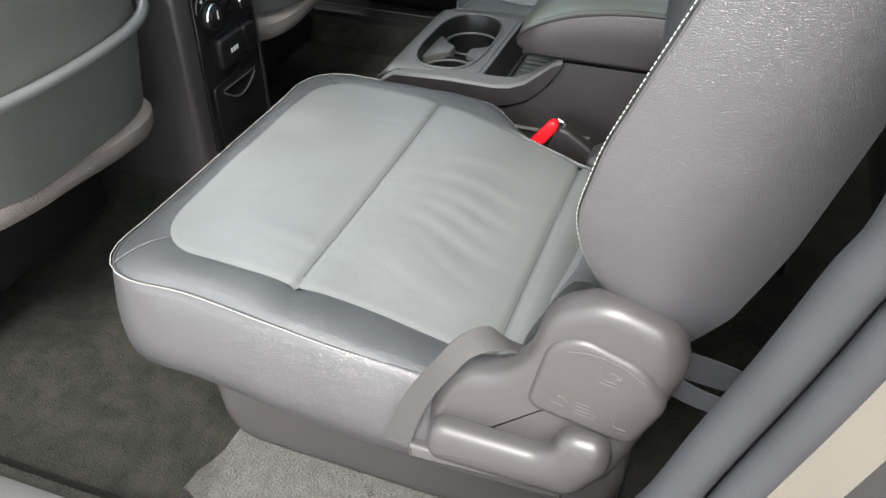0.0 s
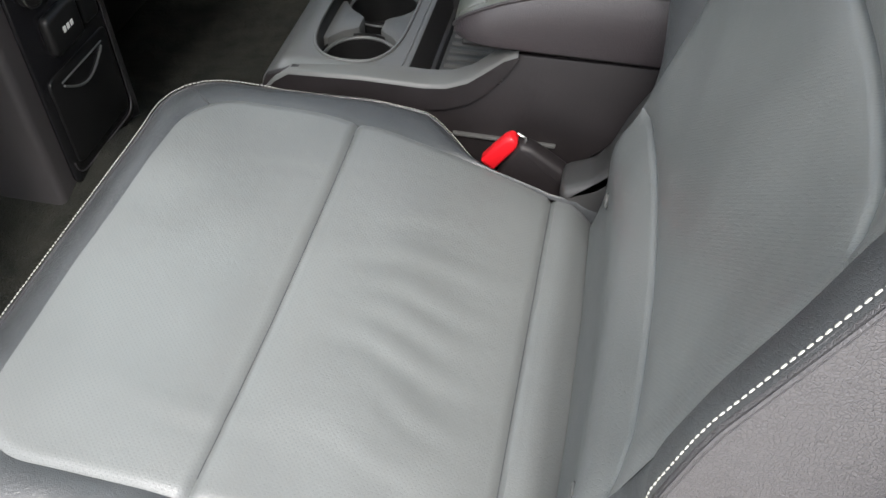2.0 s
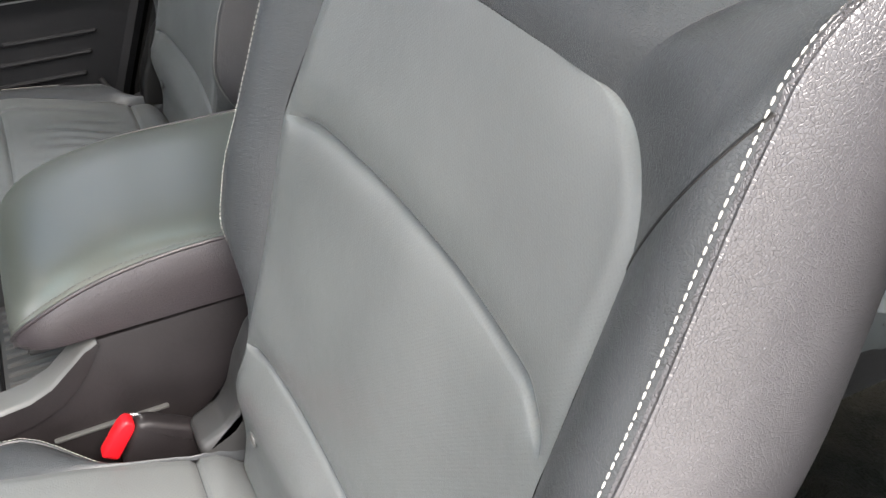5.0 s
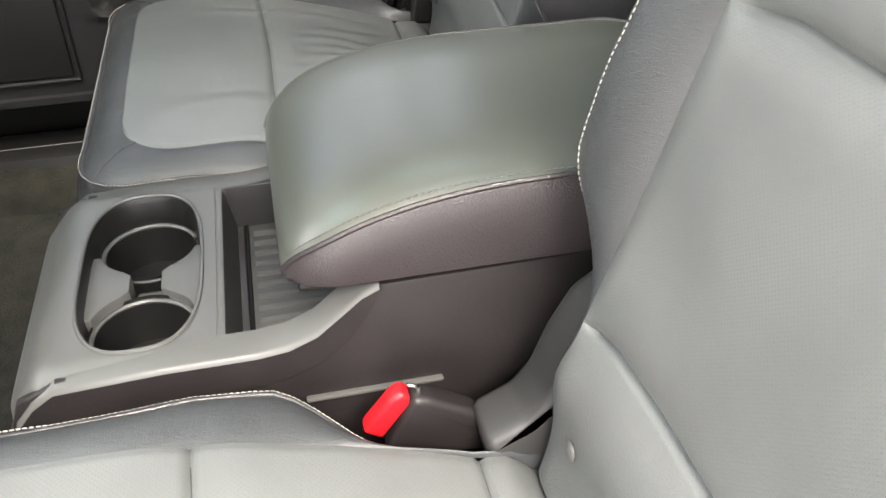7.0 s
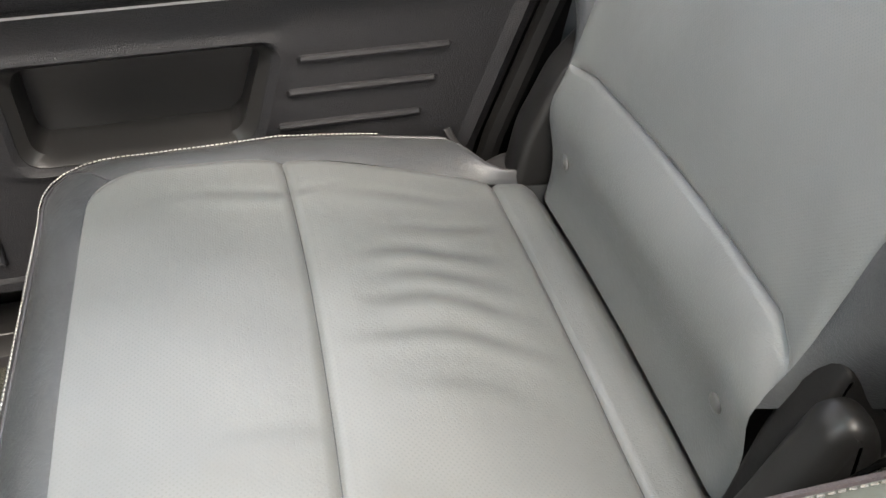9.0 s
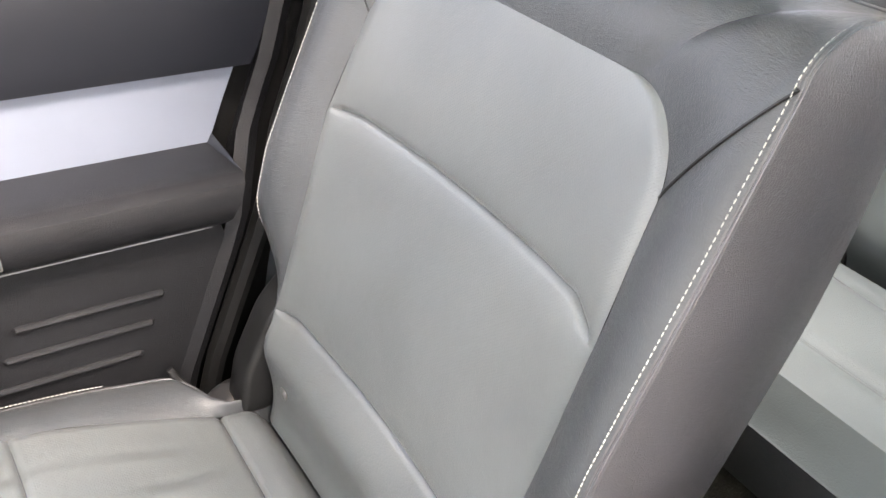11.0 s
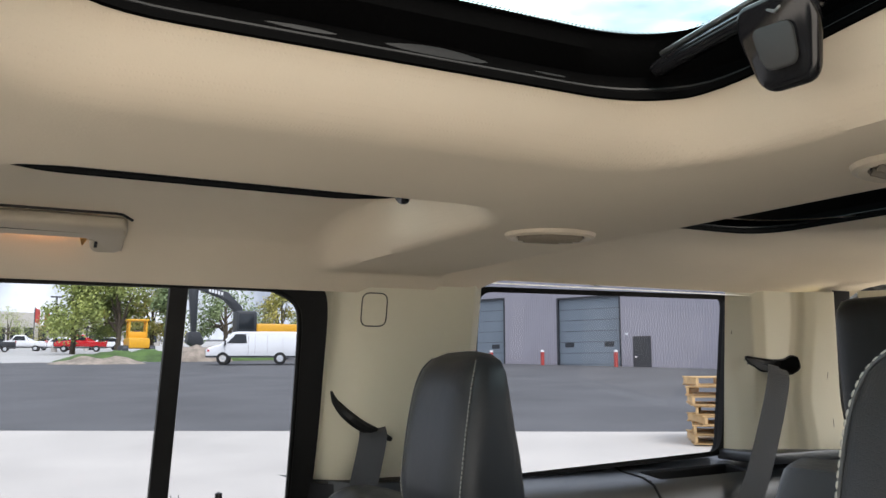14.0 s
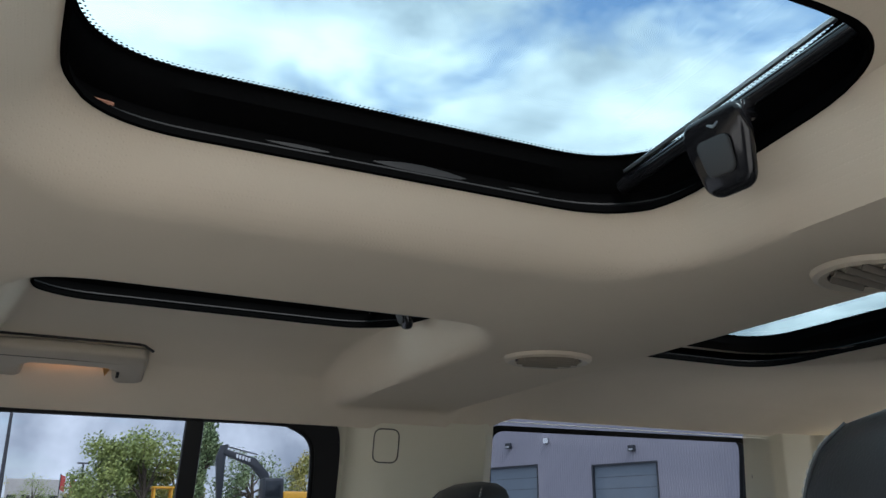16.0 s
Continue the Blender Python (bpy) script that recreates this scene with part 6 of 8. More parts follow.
belt("seat_belt", [(0.590, 0.765, 0.957), (0.584, 0.745, 0.940), (0.568, 0.738, 0.88), (0.546, 0.736, 0.80), (0.53, 0.735, 0.70), (0.51, 0.74, 0.55), (0.50, 0.74, 0.30)], 0.046, (1, -0.2, 0.1), "grey second-row seat belt hanging from its pillar slot")

q_win = thing("window_quarter", (1.1, 0.78, 0.86), "large rear side window with a black edge", "window", kind="structure")
QW = [(0.800, 0.858), (1.405, 0.880), (1.425, 1.199), (0.800, 1.193)]
qy = lambda z: 0.792 - (z - 0.86) * 0.07
pane = part("pane", ([Vector((x, qy(z) + 0.02, z)) for x, z in ((0.60, 0.80), (1.46, 0.80), (1.46, 1.24), (0.60, 1.24))], [(0, 1, 2, 3)]), GLASS_SIDE, q_win, "tinted side glass", smooth=False)
pane.visible_shadow = False
qo = rounded(QW, 0.030, 6)
cx, cz = 1.11, 1.03
grow = lambda p, g: (p[0] + math.copysign(g, p[0] - cx), p[1] + math.copysign(g, p[1] - cz))
part("black_edge", strip([[Vector((a, qy(b) - 0.004, b)) for a, b in qo], [Vector((*[grow((a, b), 0.010)[0]], qy(b) - 0.004, grow((a, b), 0.010)[1])) for a, b in qo], [Vector((*[grow((a, b), 0.010)[0]], qy(b) + 0.03, grow((a, b), 0.010)[1])) for a, b in qo]], True, True), RUBBER, q_win, "black rubber edge")

# cream trim behind the quarter window
d_pil = thing("pillar_trim_rear", (1.55, 0.72, 0.9), "cream rear pillar trim with a belt opening", "pillar trim", kind="structure")
def rear_y(x, z):
    """The pillar: flat beside the window, then a rounded ridge that turns to the tailgate."""
    ridge = 1.528 + 0.03 * ease(0.9, 1.18, z) ** 2
    return curve(x, [(1.412, qy(z) - 0.005), (1.424, 0.752), (1.445, 0.722), (1.47, 0.710), (ridge - 0.012, 0.706), (ridge, 0.700), (ridge + 0.010, 0.688), (ridge + 0.03, 0.676), (1.625, 0.660)]) - 0.012 * ease(1.0, 0.89, z) * ease(1.50, 1.54, x)


CUP = [(1.434, 1.079), (1.445, 1.074), (1.483, 1.069), (1.515, 1.070), (1.536, 1.079), (1.546, 1.076), (1.546, 1.052), (1.534, 1.040), (1.457, 1.047), (1.440, 1.062)]


def in_cup(x, z):
    """True inside the belt's opening."""
    hit_in = False
    for (xa, za), (xb, zb) in zip(CUP, CUP[1:] + CUP[:1]):
        if (za > z) != (zb > z) and x < xa + (z - za) / (zb - za) * (xb - xa):
            hit_in = not hit_in
    return hit_in


xs_p, zs_p = linspace(1.412, 1.628, 73), linspace(0.884, 1.216, 112)
vs_p = [Vector((x, rear_y(x, z) + 0.010 * bell(x - 1.432, 0.010) * bell(z - 1.052, 0.022), z)) for z in zs_p for x in xs_p]
fs_p = []
for i in range(len(zs_p) - 1):
    for k in range(len(xs_p) - 1):
        if not in_cup((xs_p[k] + xs_p[k + 1]) / 2, (zs_p[i] + zs_p[i + 1]) / 2):
            q0 = i * len(xs_p) + k
            fs_p.append((q0, q0 + len(xs_p), q0 + len(xs_p) + 1, q0 + 1))
part("pillar_face", (vs_p, fs_p), CREAM, d_pil, "cream pillar face")
ring_p = rounded(CUP, 0.006, 3)
part("belt_opening", strip([[Vector((a, rear_y(a, b) - 0.001, b)) for a, b in ring_p], [Vector((a, rear_y(a, b) + 0.012, b)) for a, b in ring_p], [Vector((1.49 + (a - 1.49) * 0.9, 0.735, b)) for a, b in ring_p], [Vector((1.49, 0.736, 1.06))] * len(ring_p)], True), PLASTIC_BLACK, d_pil, "black belt opening")
part("opening_rim", tube([Vector((a, rear_y(a, b) - 0.0005, b)) for a, b in ring_p + ring_p[:1]], 0.0022, 6, False), PLASTIC_BLACK, d_pil)
part("pillar_return", strip([[Vector((1.628, 0.660, z)), Vector((1.634, 0.69, z)), Vector((1.634, 0.80, z))] for z in linspace(0.884, 1.216, 4)], False, True), CREAM, d_pil)
part("gap_seal", strip([[Vector((1.634, 0.668, z)), Vector((1.69, 0.668, z)), Vector((1.69, 0.80, z))] for z in linspace(0.86, 1.22, 4)], False, True), RUBBER, d_pil, "black tailgate seal")
part("tailgate_trim", strip([[Vector((1.70, 0.655, z)), Vector((1.735, 0.600, z)), Vector((1.76, 0.59, z))] for z in linspace(0.90, 1.22, 4)], False, True), CREAM, d_pil, "cream tailgate trim")
part("ledge_cover", prism(rounded([(1.40, 0.862), (1.76, 0.862), (1.76, 0.886), (1.40, 0.884)], 0.006, 3), lambda a, b, k: Vector((a, 0.655 + 0.14 * k, b)), 0.004), QUARTER, d_pil, "dark ledge under the pillar")
for x, z, m in ((1.42, 1.125, 0.016), (1.60, 1.03, 0.014), (1.60, 0.93, 0.016)):
    part("clip_line", tube([Vector((x, rear_y(x, z) - 0.0004, z)), Vector((x + 0.002, rear_y(x, z + m) - 0.0004, z + m))], 0.0007, 5), mat("hairline_gap", (0.12, 0.11, 0.09), 0.8), d_pil)
part("header_strip", strip([[Vector((x, 0.718, 1.204)), Vector((x, 0.745, 1.209)), Vector((x, 0.785, 1.213))] for x in linspace(0.80, 1.75, 10)], False, True), CREAM, d_pil)
b3 = belt("seat_belt", [(1.480, 0.712, 1.060), (1.470, 0.682, 1.030), (1.37, 0.650, 0.86), (1.245, 0.615, 0.71), (1.155, 0.584, 0.600), (1.115, 0.567, 0.52), (1.075, 0.563, 0.42), (1.058, 0.562, 0.36)], 0.050, (1, -0.35, -0.4), "grey third-row seat belt with a steel tongue")
part("tongue_body", rbox((1.148, 0.572, 0.592), (0.104, 0.020, 0.024), 0.008, 3, Matrix.Rotation(radians(29), 4, "Y")), PLASTIC_BLACK, b3, "black tongue body")
part("tongue", prism(rounded([(1.112, 0.598), (1.158, 0.574), (1.147, 0.560), (1.143, 0.536), (1.136, 0.530), (1.120, 0.533), (1.115, 0.540), (1.121, 0.572)], 0.003, 3), lambda a, b, k: Vector((a, 0.559 - 0.003 * k, b)), 0.001), mat("pale_steel", (0.34, 0.34, 0.35), 0.35, metal=0.3), b3, "steel belt tongue")
part("tongue_hole", rbox((1.130, 0.5555, 0.549), (0.011, 0.003, 0.017), 0.003), PLASTIC_BLACK, b3)

quarter = thing("quarter_panel", (1.1, 0.70, 0.3), "grey plastic side panel with an open cubby and pocket", "trim panel")
prof1 = [(0.800, 0.858), (0.780, 0.852), (0.715, 0.846), (0.688, 0.836), (0.668, 0.812), (0.662, 0.78), (0.658, 0.70), (0.655, 0.40), (0.655, 0.30)]
part("front_section", strip([[Vector((x, y + 0.015 * (1 - ease(0.70, 0.78, x)), z)) for x in linspace(0.66, 1.128, 14)] for y, z in prof1], False, True), QUARTER, quarter, "smooth grey front section")
part("joint", tube([Vector((1.131, y, z)) for y, z in prof1], 0.003, 6), RUBBER, quarter)
# rear section with its cubby and its pocket
def ledge_lift(x):
    return 0.008 * ease(1.13, 1.7, x)


xs_l = [1.134, 1.145, 1.16] + linspace(1.18, 1.38, 8) + [1.40, 1.42, 1.48, 1.58, 1.75]
prof2 = [(0.815, 0.862), (0.800, 0.858), (0.785, 0.854), (0.770, 0.851), (0.700, 0.844), (0.688, 0.836), (0.675, 0.822), (0.668, 0.808), (0.664, 0.792), (0.662, 0.775)]
vs_l = [Vector((x, y, z + ledge_lift(x))) for y, z in prof2 for x in xs_l]
fs_l = []
for i in range(len(prof2) - 1):
    for k in range(len(xs_l) - 1):
        if not (i == 3 and 1.16 <= xs_l[k] < 1.399):
            q0 = i * len(xs_l) + k
            fs_l.append((q0, q0 + 1, q0 + len(xs_l) + 1, q0 + len(xs_l)))
part("rear_ledge", (vs_l, fs_l), QUARTER, quarter, "grey ledge")
ring_c = [Vector((x, y, z + ledge_lift(x))) for x, y, z in ((1.16, 0.700, 0.844), (1.40, 0.700, 0.844), (1.40, 0.770, 0.851), (1.16, 0.770, 0.851))]
part("cubby", strip([ring_c, [p + Vector((0.004 if p.x < 1.3 else -0.004, 0.003 if p.y < 0.74 else -0.003, -0.004)) for p in ring_c], [Vector((p.x, p.y, 0.802)) for p in ring_c], [Vector((1.28, 0.735, 0.801))] * 4], True, True), DOOR_GRAIN, quarter, "open cubby in the ledge")
low_z = lambda x: 0.775 + ledge_lift(x)
part("rear_face", merge(strip([[Vector((x, 0.662, low_z(x))) for x in (1.134, 1.150)], [Vector((x, 0.662, 0.690)) for x in (1.134, 1.150)]], False, True), strip([[Vector((x, 0.662, low_z(x))) for x in (1.52, 1.75)], [Vector((x, 0.662, 0.690)) for x in (1.52, 1.75)]], False, True),
     strip([[Vector((x, 0.662, low_z(x))) for x in (1.150, 1.52)], [Vector((x, 0.668, 0.772)) for x in (1.150, 1.52)]], False, True),
     strip([[Vector((x, 0.662 - 0.004 * t, 0.690 - 0.39 * t)) for x in linspace(1.134, 1.75, 8)] for t in linspace(0, 1, 6)], False, True)), QUARTER, quarter, "grey rear section")
# the pocket's deep shade is put into its colour with the shaft's black
part("side_pocket", strip([[Vector((1.150 + 0.37 * u, 0.662, 0.690 + 0.085 * w)) for u, w in ((0, 0), (1, 0), (1, 1), (0, 1))], [Vector((1.155 + 0.36 * u, 0.72, 0.694 + 0.077 * w)) for u, w in ((0, 0), (1, 0), (1, 1), (0, 1))], [Vector((1.33, 0.721, 0.73))] * 4], True, True), SHAFT, quarter, "open side pocket, blackened for its deep shade")
part("pocket_lip", tube([Vector((x, z_y, z)) for x, z_y, z in ((1.148, 0.660, 0.777), (1.148, 0.660, 0.688), (1.52, 0.660, 0.688))], 0.004, 6), QUARTER, quarter)
box = part("arm_box", prism(rounded([(0.70, 0.30), (1.078, 0.30), (1.085, 0.655), (1.072, 0.672), (0.70, 0.688)], 0.02, 5), lambda a, b, k: Vector((a, 0.572 + 0.10 * k, b)), 0.014, 4), QUARTER, quarter, "grey armrest box")
part("box_lid_line", tube([Vector((x, 0.5715, z)) for x, z in ((0.75, 0.594), (0.98, 0.594), (1.02, 0.600), (1.040, 0.620), (1.044, 0.665))], 0.0022, 6), RUBBER, box)
part("anchor_cover", rbox((1.132, 0.612, 0.602), (0.050, 0.030, 0.050), 0.008, 3), PLASTIC_TOP, quarter, "pale belt anchor cover")

# ------------------------------------------------------------------ third-row bench
bench = thing("third_row_bench", (1.15, 0.0, 0.36), "grey leather third-row bench with two head restraints", "bench seat")
def tz(h, y, d):
    """On the bench's back: h up along it, d forwards."""
    return Vector((1.075 + h * 0.345 - d * 0.94, y, 0.455 + h * 0.94 + d * 0.345))


def bench_half(y0, y1, side):
    W = (y1 - y0) / 2
    c = (y0 + y1) / 2
    hs = [-0.05, -0.035, -0.015] + linspace(0.0, 0.095, 7) + [0.103, 0.107, 0.110, 0.113, 0.117] + linspace(0.13, 0.262, 9) + [0.270, 0.274, 0.277, 0.280, 0.284] + linspace(0.295, 0.345, 4) + [0.352, 0.356, 0.358, 0.361, 0.366] + linspace(0.38, 0.45, 5) + [0.464, 0.472, 0.476]
    rows = []
    for h in hs:
        row = []
        for q in linspace(-1, 1, 141):
            a = abs(q)
            d = 0.040 * (1 - a ** 8) ** 0.6 if a < 1 else 0.0
            for hs0 in (0.110, 0.277):
                if a < 0.83:
                    d -= 0.006 * bell(h - hs0, 0.004) - 0.003 * (1 - bell(h - hs0, 0.02))
            if a < 0.84:
                d -= 0.007 * bell(h - 0.358, 0.004)
            if h < 0.36:
                d -= 0.007 * bell(a - 0.857, 0.009)
            d -= 0.03 * ease(0.44, 0.478, h) ** 2 + 0.055 * ease(0.025, -0.05, h) ** 2
            for slot_q in (-0.21, 0.21):
                d -= 0.065 * math.exp(-((q - slot_q) / 0.030) ** 4) * ease(0.402, 0.412, h)
            row.append(tz(h, c + W * q * (1 - 0.06 * ease(0.34, 0.476, h)), d))
        rows.append(row)
    cut1, cut2, cut3 = hs.index(0.110), hs.index(0.277), hs.index(0.358)
    back = part("backrest", strip([r[10:131] for r in rows[cut1:cut2 + 1]], False, False), LEATHER_BENCH, bench, "grey leather middle panel")
    part("lower_panel", strip([r[10:131] for r in rows[:cut1 + 1]], False, False), LEATHER_BENCH, back)
    part("upper_panel", strip([r[10:131] for r in rows[cut2:cut3 + 1]], False, False), LEATHER_BENCH, back)
    for part_of in (slice(0, 11), slice(130, 141)):
        part("side_bolster", strip([r[part_of] for r in rows[:cut3 + 1]], False, False), LEATHER_DARK, back, "dark leather side bolster")
    part("top_panel", strip(rows[cut3:], False, False), LEATHER_DARK, back, "dark leather top edge")
    edge_l, edge_r = [r[0] for r in rows], [r[-1] for r in rows]
    off = tz(0, 0, -0.11) - tz(0, 0, 0)
    for e, fl in ((edge_l, True), (edge_r, False)):
        part("back_side", strip([e, [p + off for p in e]], False, fl), LEATHER_DARK, back)
    part("back_shell", strip([rows[-1], [p + off for p in rows[-1]]] + [[p + off for p in r] for r in rows[::-1][::6]], False, False), CARPET, back)
    out_edge = edge_r if side > 0 else edge_l
    part("stitching", stitches([p + Vector((-0.002, 0, 0.001)) for p in out_edge[4:]], 0.0065, 0.0048, 0.0009, 0.0004), THREAD, back)
    for sg in (-1, 1):
        part("corner_seam", tube(smooth_path([tz(0.352, c + sg * W * 0.83, 0.030), tz(0.372, c + sg * W * 0.87, 0.029), tz(0.400, c + sg * W * 0.90, 0.024)], 5), 0.0014, 5), PLASTIC_BLACK, back)
    knob = bmesh.new()
    bmesh.ops.create_uvsphere(knob, u_segments=14, v_segments=8, radius=0.010)
    bmesh.ops.scale(knob, vec=(0.45, 1, 1), verts=knob.verts)
    bmesh.ops.translate(knob, verts=knob.verts, vec=tz(0.032, c + side * W * 0.70, 0.039))
    part("trim_button", knob, LEATHER_DARK, back, "round leather-covered button")
    # cushion
    rows = []
    front_seam = lambda q: 0.814 + 0.034 * max(0.0, q * side) ** 3
    rear_seam = lambda q: 0.983 + 0.022 * max(0.0, q * side) ** 3
    for x in [0.708, 0.711, 0.721, 0.738] + linspace(0.752, 1.03, 34) + [1.045, 1.06, 1.085]:
        row = []
        for q in linspace(-1, 1, 45):
            a = abs(q)
            z = 0.468 - 0.035 * ease(0.72, 1.06, x) + 0.010 * (1 - (2 * (x - 0.86) / 0.42) ** 2) * 0.5
            z -= 0.05 * ease(0.745, 0.708, x) ** 2 + 0.075 * ease(1.02, 1.06, x) + 0.045 * ease(0.93, 1.0, a) ** 2
            z -= 0.006 * bell(x - rear_seam(q), 0.009) + 0.006 * bell(x - front_seam(q), 0.009)
            row.append(Vector((x, c + W * q, z)))
        rows.append(row)
    cushion = part("cushion", strip(rows, False, False), LEATHER_BENCH, bench, "grey leather seat cushion")
    for seam in (front_seam, rear_seam):
        line = []
        for q in linspace(-0.97, 0.97, 24):
            x = seam(q)
            z = 0.468 - 0.035 * ease(0.72, 1.06, x) + 0.010 * (1 - (2 * (x - 0.86) / 0.42) ** 2) * 0.5 - 0.0062 - 0.045 * ease(0.93, 1.0, abs(q)) ** 2
            line.append((x, c + W * q, z))
        part("cushion_seam", tube(line, 0.0016, 5), LEATHER_DARK, cushion)
    part("cushion_front", strip([rows[0], [p + Vector((-0.004, 0, -0.06)) for p in rows[0]], [p + Vector((0.03, 0, -0.13)) for p in rows[0]]], False, True), LEATHER_DARK, cushion)
    for k, fl in ((0, False), (-1, True)):
        e = [r[k] for r in rows]
        part("cushion_side", strip([e, [Vector((p.x, p.y, 0.34)) for p in e]], False, fl), LEATHER_DARK, cushion)
    hy = c + 0.030 * side
    hd = part("head_restraint", capped([[Vector((1.322 - 0.028 * sw + 0.05 * sw * (1 + math.copysign(abs(math.sin(t)) ** 0.5, math.sin(t))) - 0.02, hy + 0.092 * sv * math.copysign(abs(math.cos(t)) ** 0.4, math.cos(t)), 0.940 + u)) for t in (2 * math.pi * k / 36 for k in range(36))]
         for u, sv, sw in ((0.0, 0.80, 0.75), (0.006, 0.86, 0.92), (0.03, 0.90, 1.0), (0.12, 0.98, 1.0), (0.19, 1.0, 0.95), (0.212, 0.97, 0.85), (0.226, 0.88, 0.6), (0.230, 0.7, 0.4))]), LEATHER_BACKLIT, bench, "dark leather head restraint, blackened as if lit from behind")
    part("head_stitching", stitches(smooth_path([(1.278, hy - 0.088, 0.965), (1.276, hy - 0.094, 1.06), (1.280, hy - 0.096, 1.13), (1.29, hy - 0.088, 1.158)], 10), 0.006, 0.0045, 0.0008, 0.0003), THREAD, hd)
    for dy in (-0.042, 0.042):
        part("post", tube([(1.325, hy + dy, 0.96), (1.318, hy + dy, 0.86)], 0.006, 10), CHROME, hd, "chrome post")


bench_half(0.085, 0.475, 1)
bench_half(-0.475, -0.085, -1)
part("centre_back", prism(rounded([(-0.05, -0.075), (0.44, -0.075), (0.44, 0.075), (-0.05, 0.075)], 0.02, 4), lambda a, b, k: tz(a, b, 0.022 - 0.12 * k), 0.010, 3), LEATHER_DARK, bench, "dark leather centre section")
part("centre_cushion", rbox((0.89, 0.0, 0.385), (0.36, 0.15, 0.12), 0.03, 3), LEATHER_DARK, bench)
brk = thing("recline_bracket", (1.14, 0.535, 0.40), "black bracket at the foot of the bench back", "bracket")
part("plate", prism(rounded([(1.10, 0.36), (1.18, 0.36), (1.215, 0.50), (1.185, 0.53), (1.145, 0.45)], 0.012, 4), lambda a, b, k: Vector((a, 0.530 + 0.012 * k, b)), 0.002), PLASTIC_BLACK, brk)

# ------------------------------------------------------------------ shell that closes the car: near side, front and back
near = thing("body_side_near", (1.1, -0.85, 0.0), "champagne painted body side with a rubber door seal", "body side", kind="structure")
SEAL = [(-0.10, 0.10), (0.10, 0.17), (0.24, 0.225), (0.33, 0.285), (0.382, 0.370), (0.412, 0.46), (0.441, 0.549), (0.462, 0.62), (0.480, 0.682), (0.492, 0.85), (0.50, 1.05), (0.505, 1.19)]
sx = smooth_path([(x, 0, z) for x, z in SEAL], 6)
ny = lambda z: -0.795 + 0.13 * max(0.0, z - 0.82)
SEAL_GREY = mat("grey_door_seal", (0.025, 0.027, 0.032), 0.6, bumps=(("noise", 700, 0.4, 0.0012), ("noise", 40, 0.12, 0.003)), vary=0.2)
part("door_seal", tube([Vector((p.x, ny(p.z) + 0.012, p.z)) for p in sx], 0.018, 12), SEAL_GREY, near, "soft grey rubber door seal")
part("seal_lip", tube([Vector((p.x + 0.030, ny(p.z) - 0.002, p.z - 0.009)) for p in sx], 0.0155, 12), SEAL_GREY, near, "second grey lobe of the seal")
part("jamb_flange", strip([[Vector((p.x + 0.02, ny(p.z) - 0.012, p.z - 0.010)) for p in sx], [Vector((p.x + 0.056, ny(p.z) - 0.016, p.z - 0.020)) for p in sx], [Vector((p.x + 0.066, ny(p.z) - 0.024, p.z - 0.025)) for p in sx]], False, True), PAINT, near, "glossy champagne painted jamb")
# black stands in for the dark reflection on the glossy body paint
part("jamb_reflection", strip([[Vector((p.x + 0.066, ny(p.z) - 0.024, p.z - 0.025)) for p in sx], [Vector((p.x + 0.12, ny(p.z) - 0.060, p.z - 0.05)) for p in sx], [Vector((p.x + 0.30, ny(p.z) - 0.150, p.z - 0.12)) for p in sx], [Vector((p.x + 0.44, ny(p.z) - 0.190, p.z - 0.30)) for p in sx]], False, True), PLASTIC_GLOSS, near, "body side behind the jamb, blackened as a dark reflection")
part("inner_trim", strip([[Vector((p.x + 0.004, ny(p.z) + 0.020, p.z)) for p in sx], [Vector((p.x + 0.05, ny(p.z) + 0.05, p.z)) for p in sx], [Vector((p.x + 0.16, ny(p.z) + 0.075, p.z)) for p in sx]]), RUBBER, near, "black inner trim")
vs_w = [((0.70, 1.78), (-0.1, 0.86)), ((0.62, 0.86), (0.86, 1.25)), ((1.42, 1.78), (0.86, 1.25)), ((-1.3, -0.66), (-0.1, 0.82)), ((-0.74, -0.66), (0.82, 1.25))]
geo = [lists(rbox(((a + b) / 2, -0.80, (c + d) / 2), (b - a, 0.04, d - c), 0)) for (a, b), (c, d) in vs_w]
part("inner_wall", merge(*geo), QUARTER, near, "grey trim on the near side", smooth=False)
pane = part("pane", ([Vector((x, -0.80, z)) for x, z in ((0.86, 0.86), (1.42, 0.86), (1.42, 1.22), (0.86, 1.22))], [(0, 1, 2, 3)]), GLASS_SIDE, near, smooth=False)
pane.visible_shadow = False
far_f = thing("body_side_far", (-0.9, 0.85, 0.0), "charcoal front door inside on the far side", "body side", kind="structure")
geo = [lists(rbox(((a + b) / 2, 0.88, (c + d) / 2), (b - a, 0.04, d - c), 0)) for (a, b), (c, d) in (((-1.35, -0.60), (-0.1, 0.80)), ((-0.74, -0.60), (0.80, 1.25)), ((-0.7, 1.80), (-0.15, 0.05)), ((0.5, 1.8), (0.0, 0.30)))]
part("inner_wall", merge(*geo), DOOR_GRAIN, far_f, smooth=False)
ends = thing("body_ends", (0.0, 0.0, 0.0), "dark dashboard end and tailgate closing the cabin", "body", kind="structure")
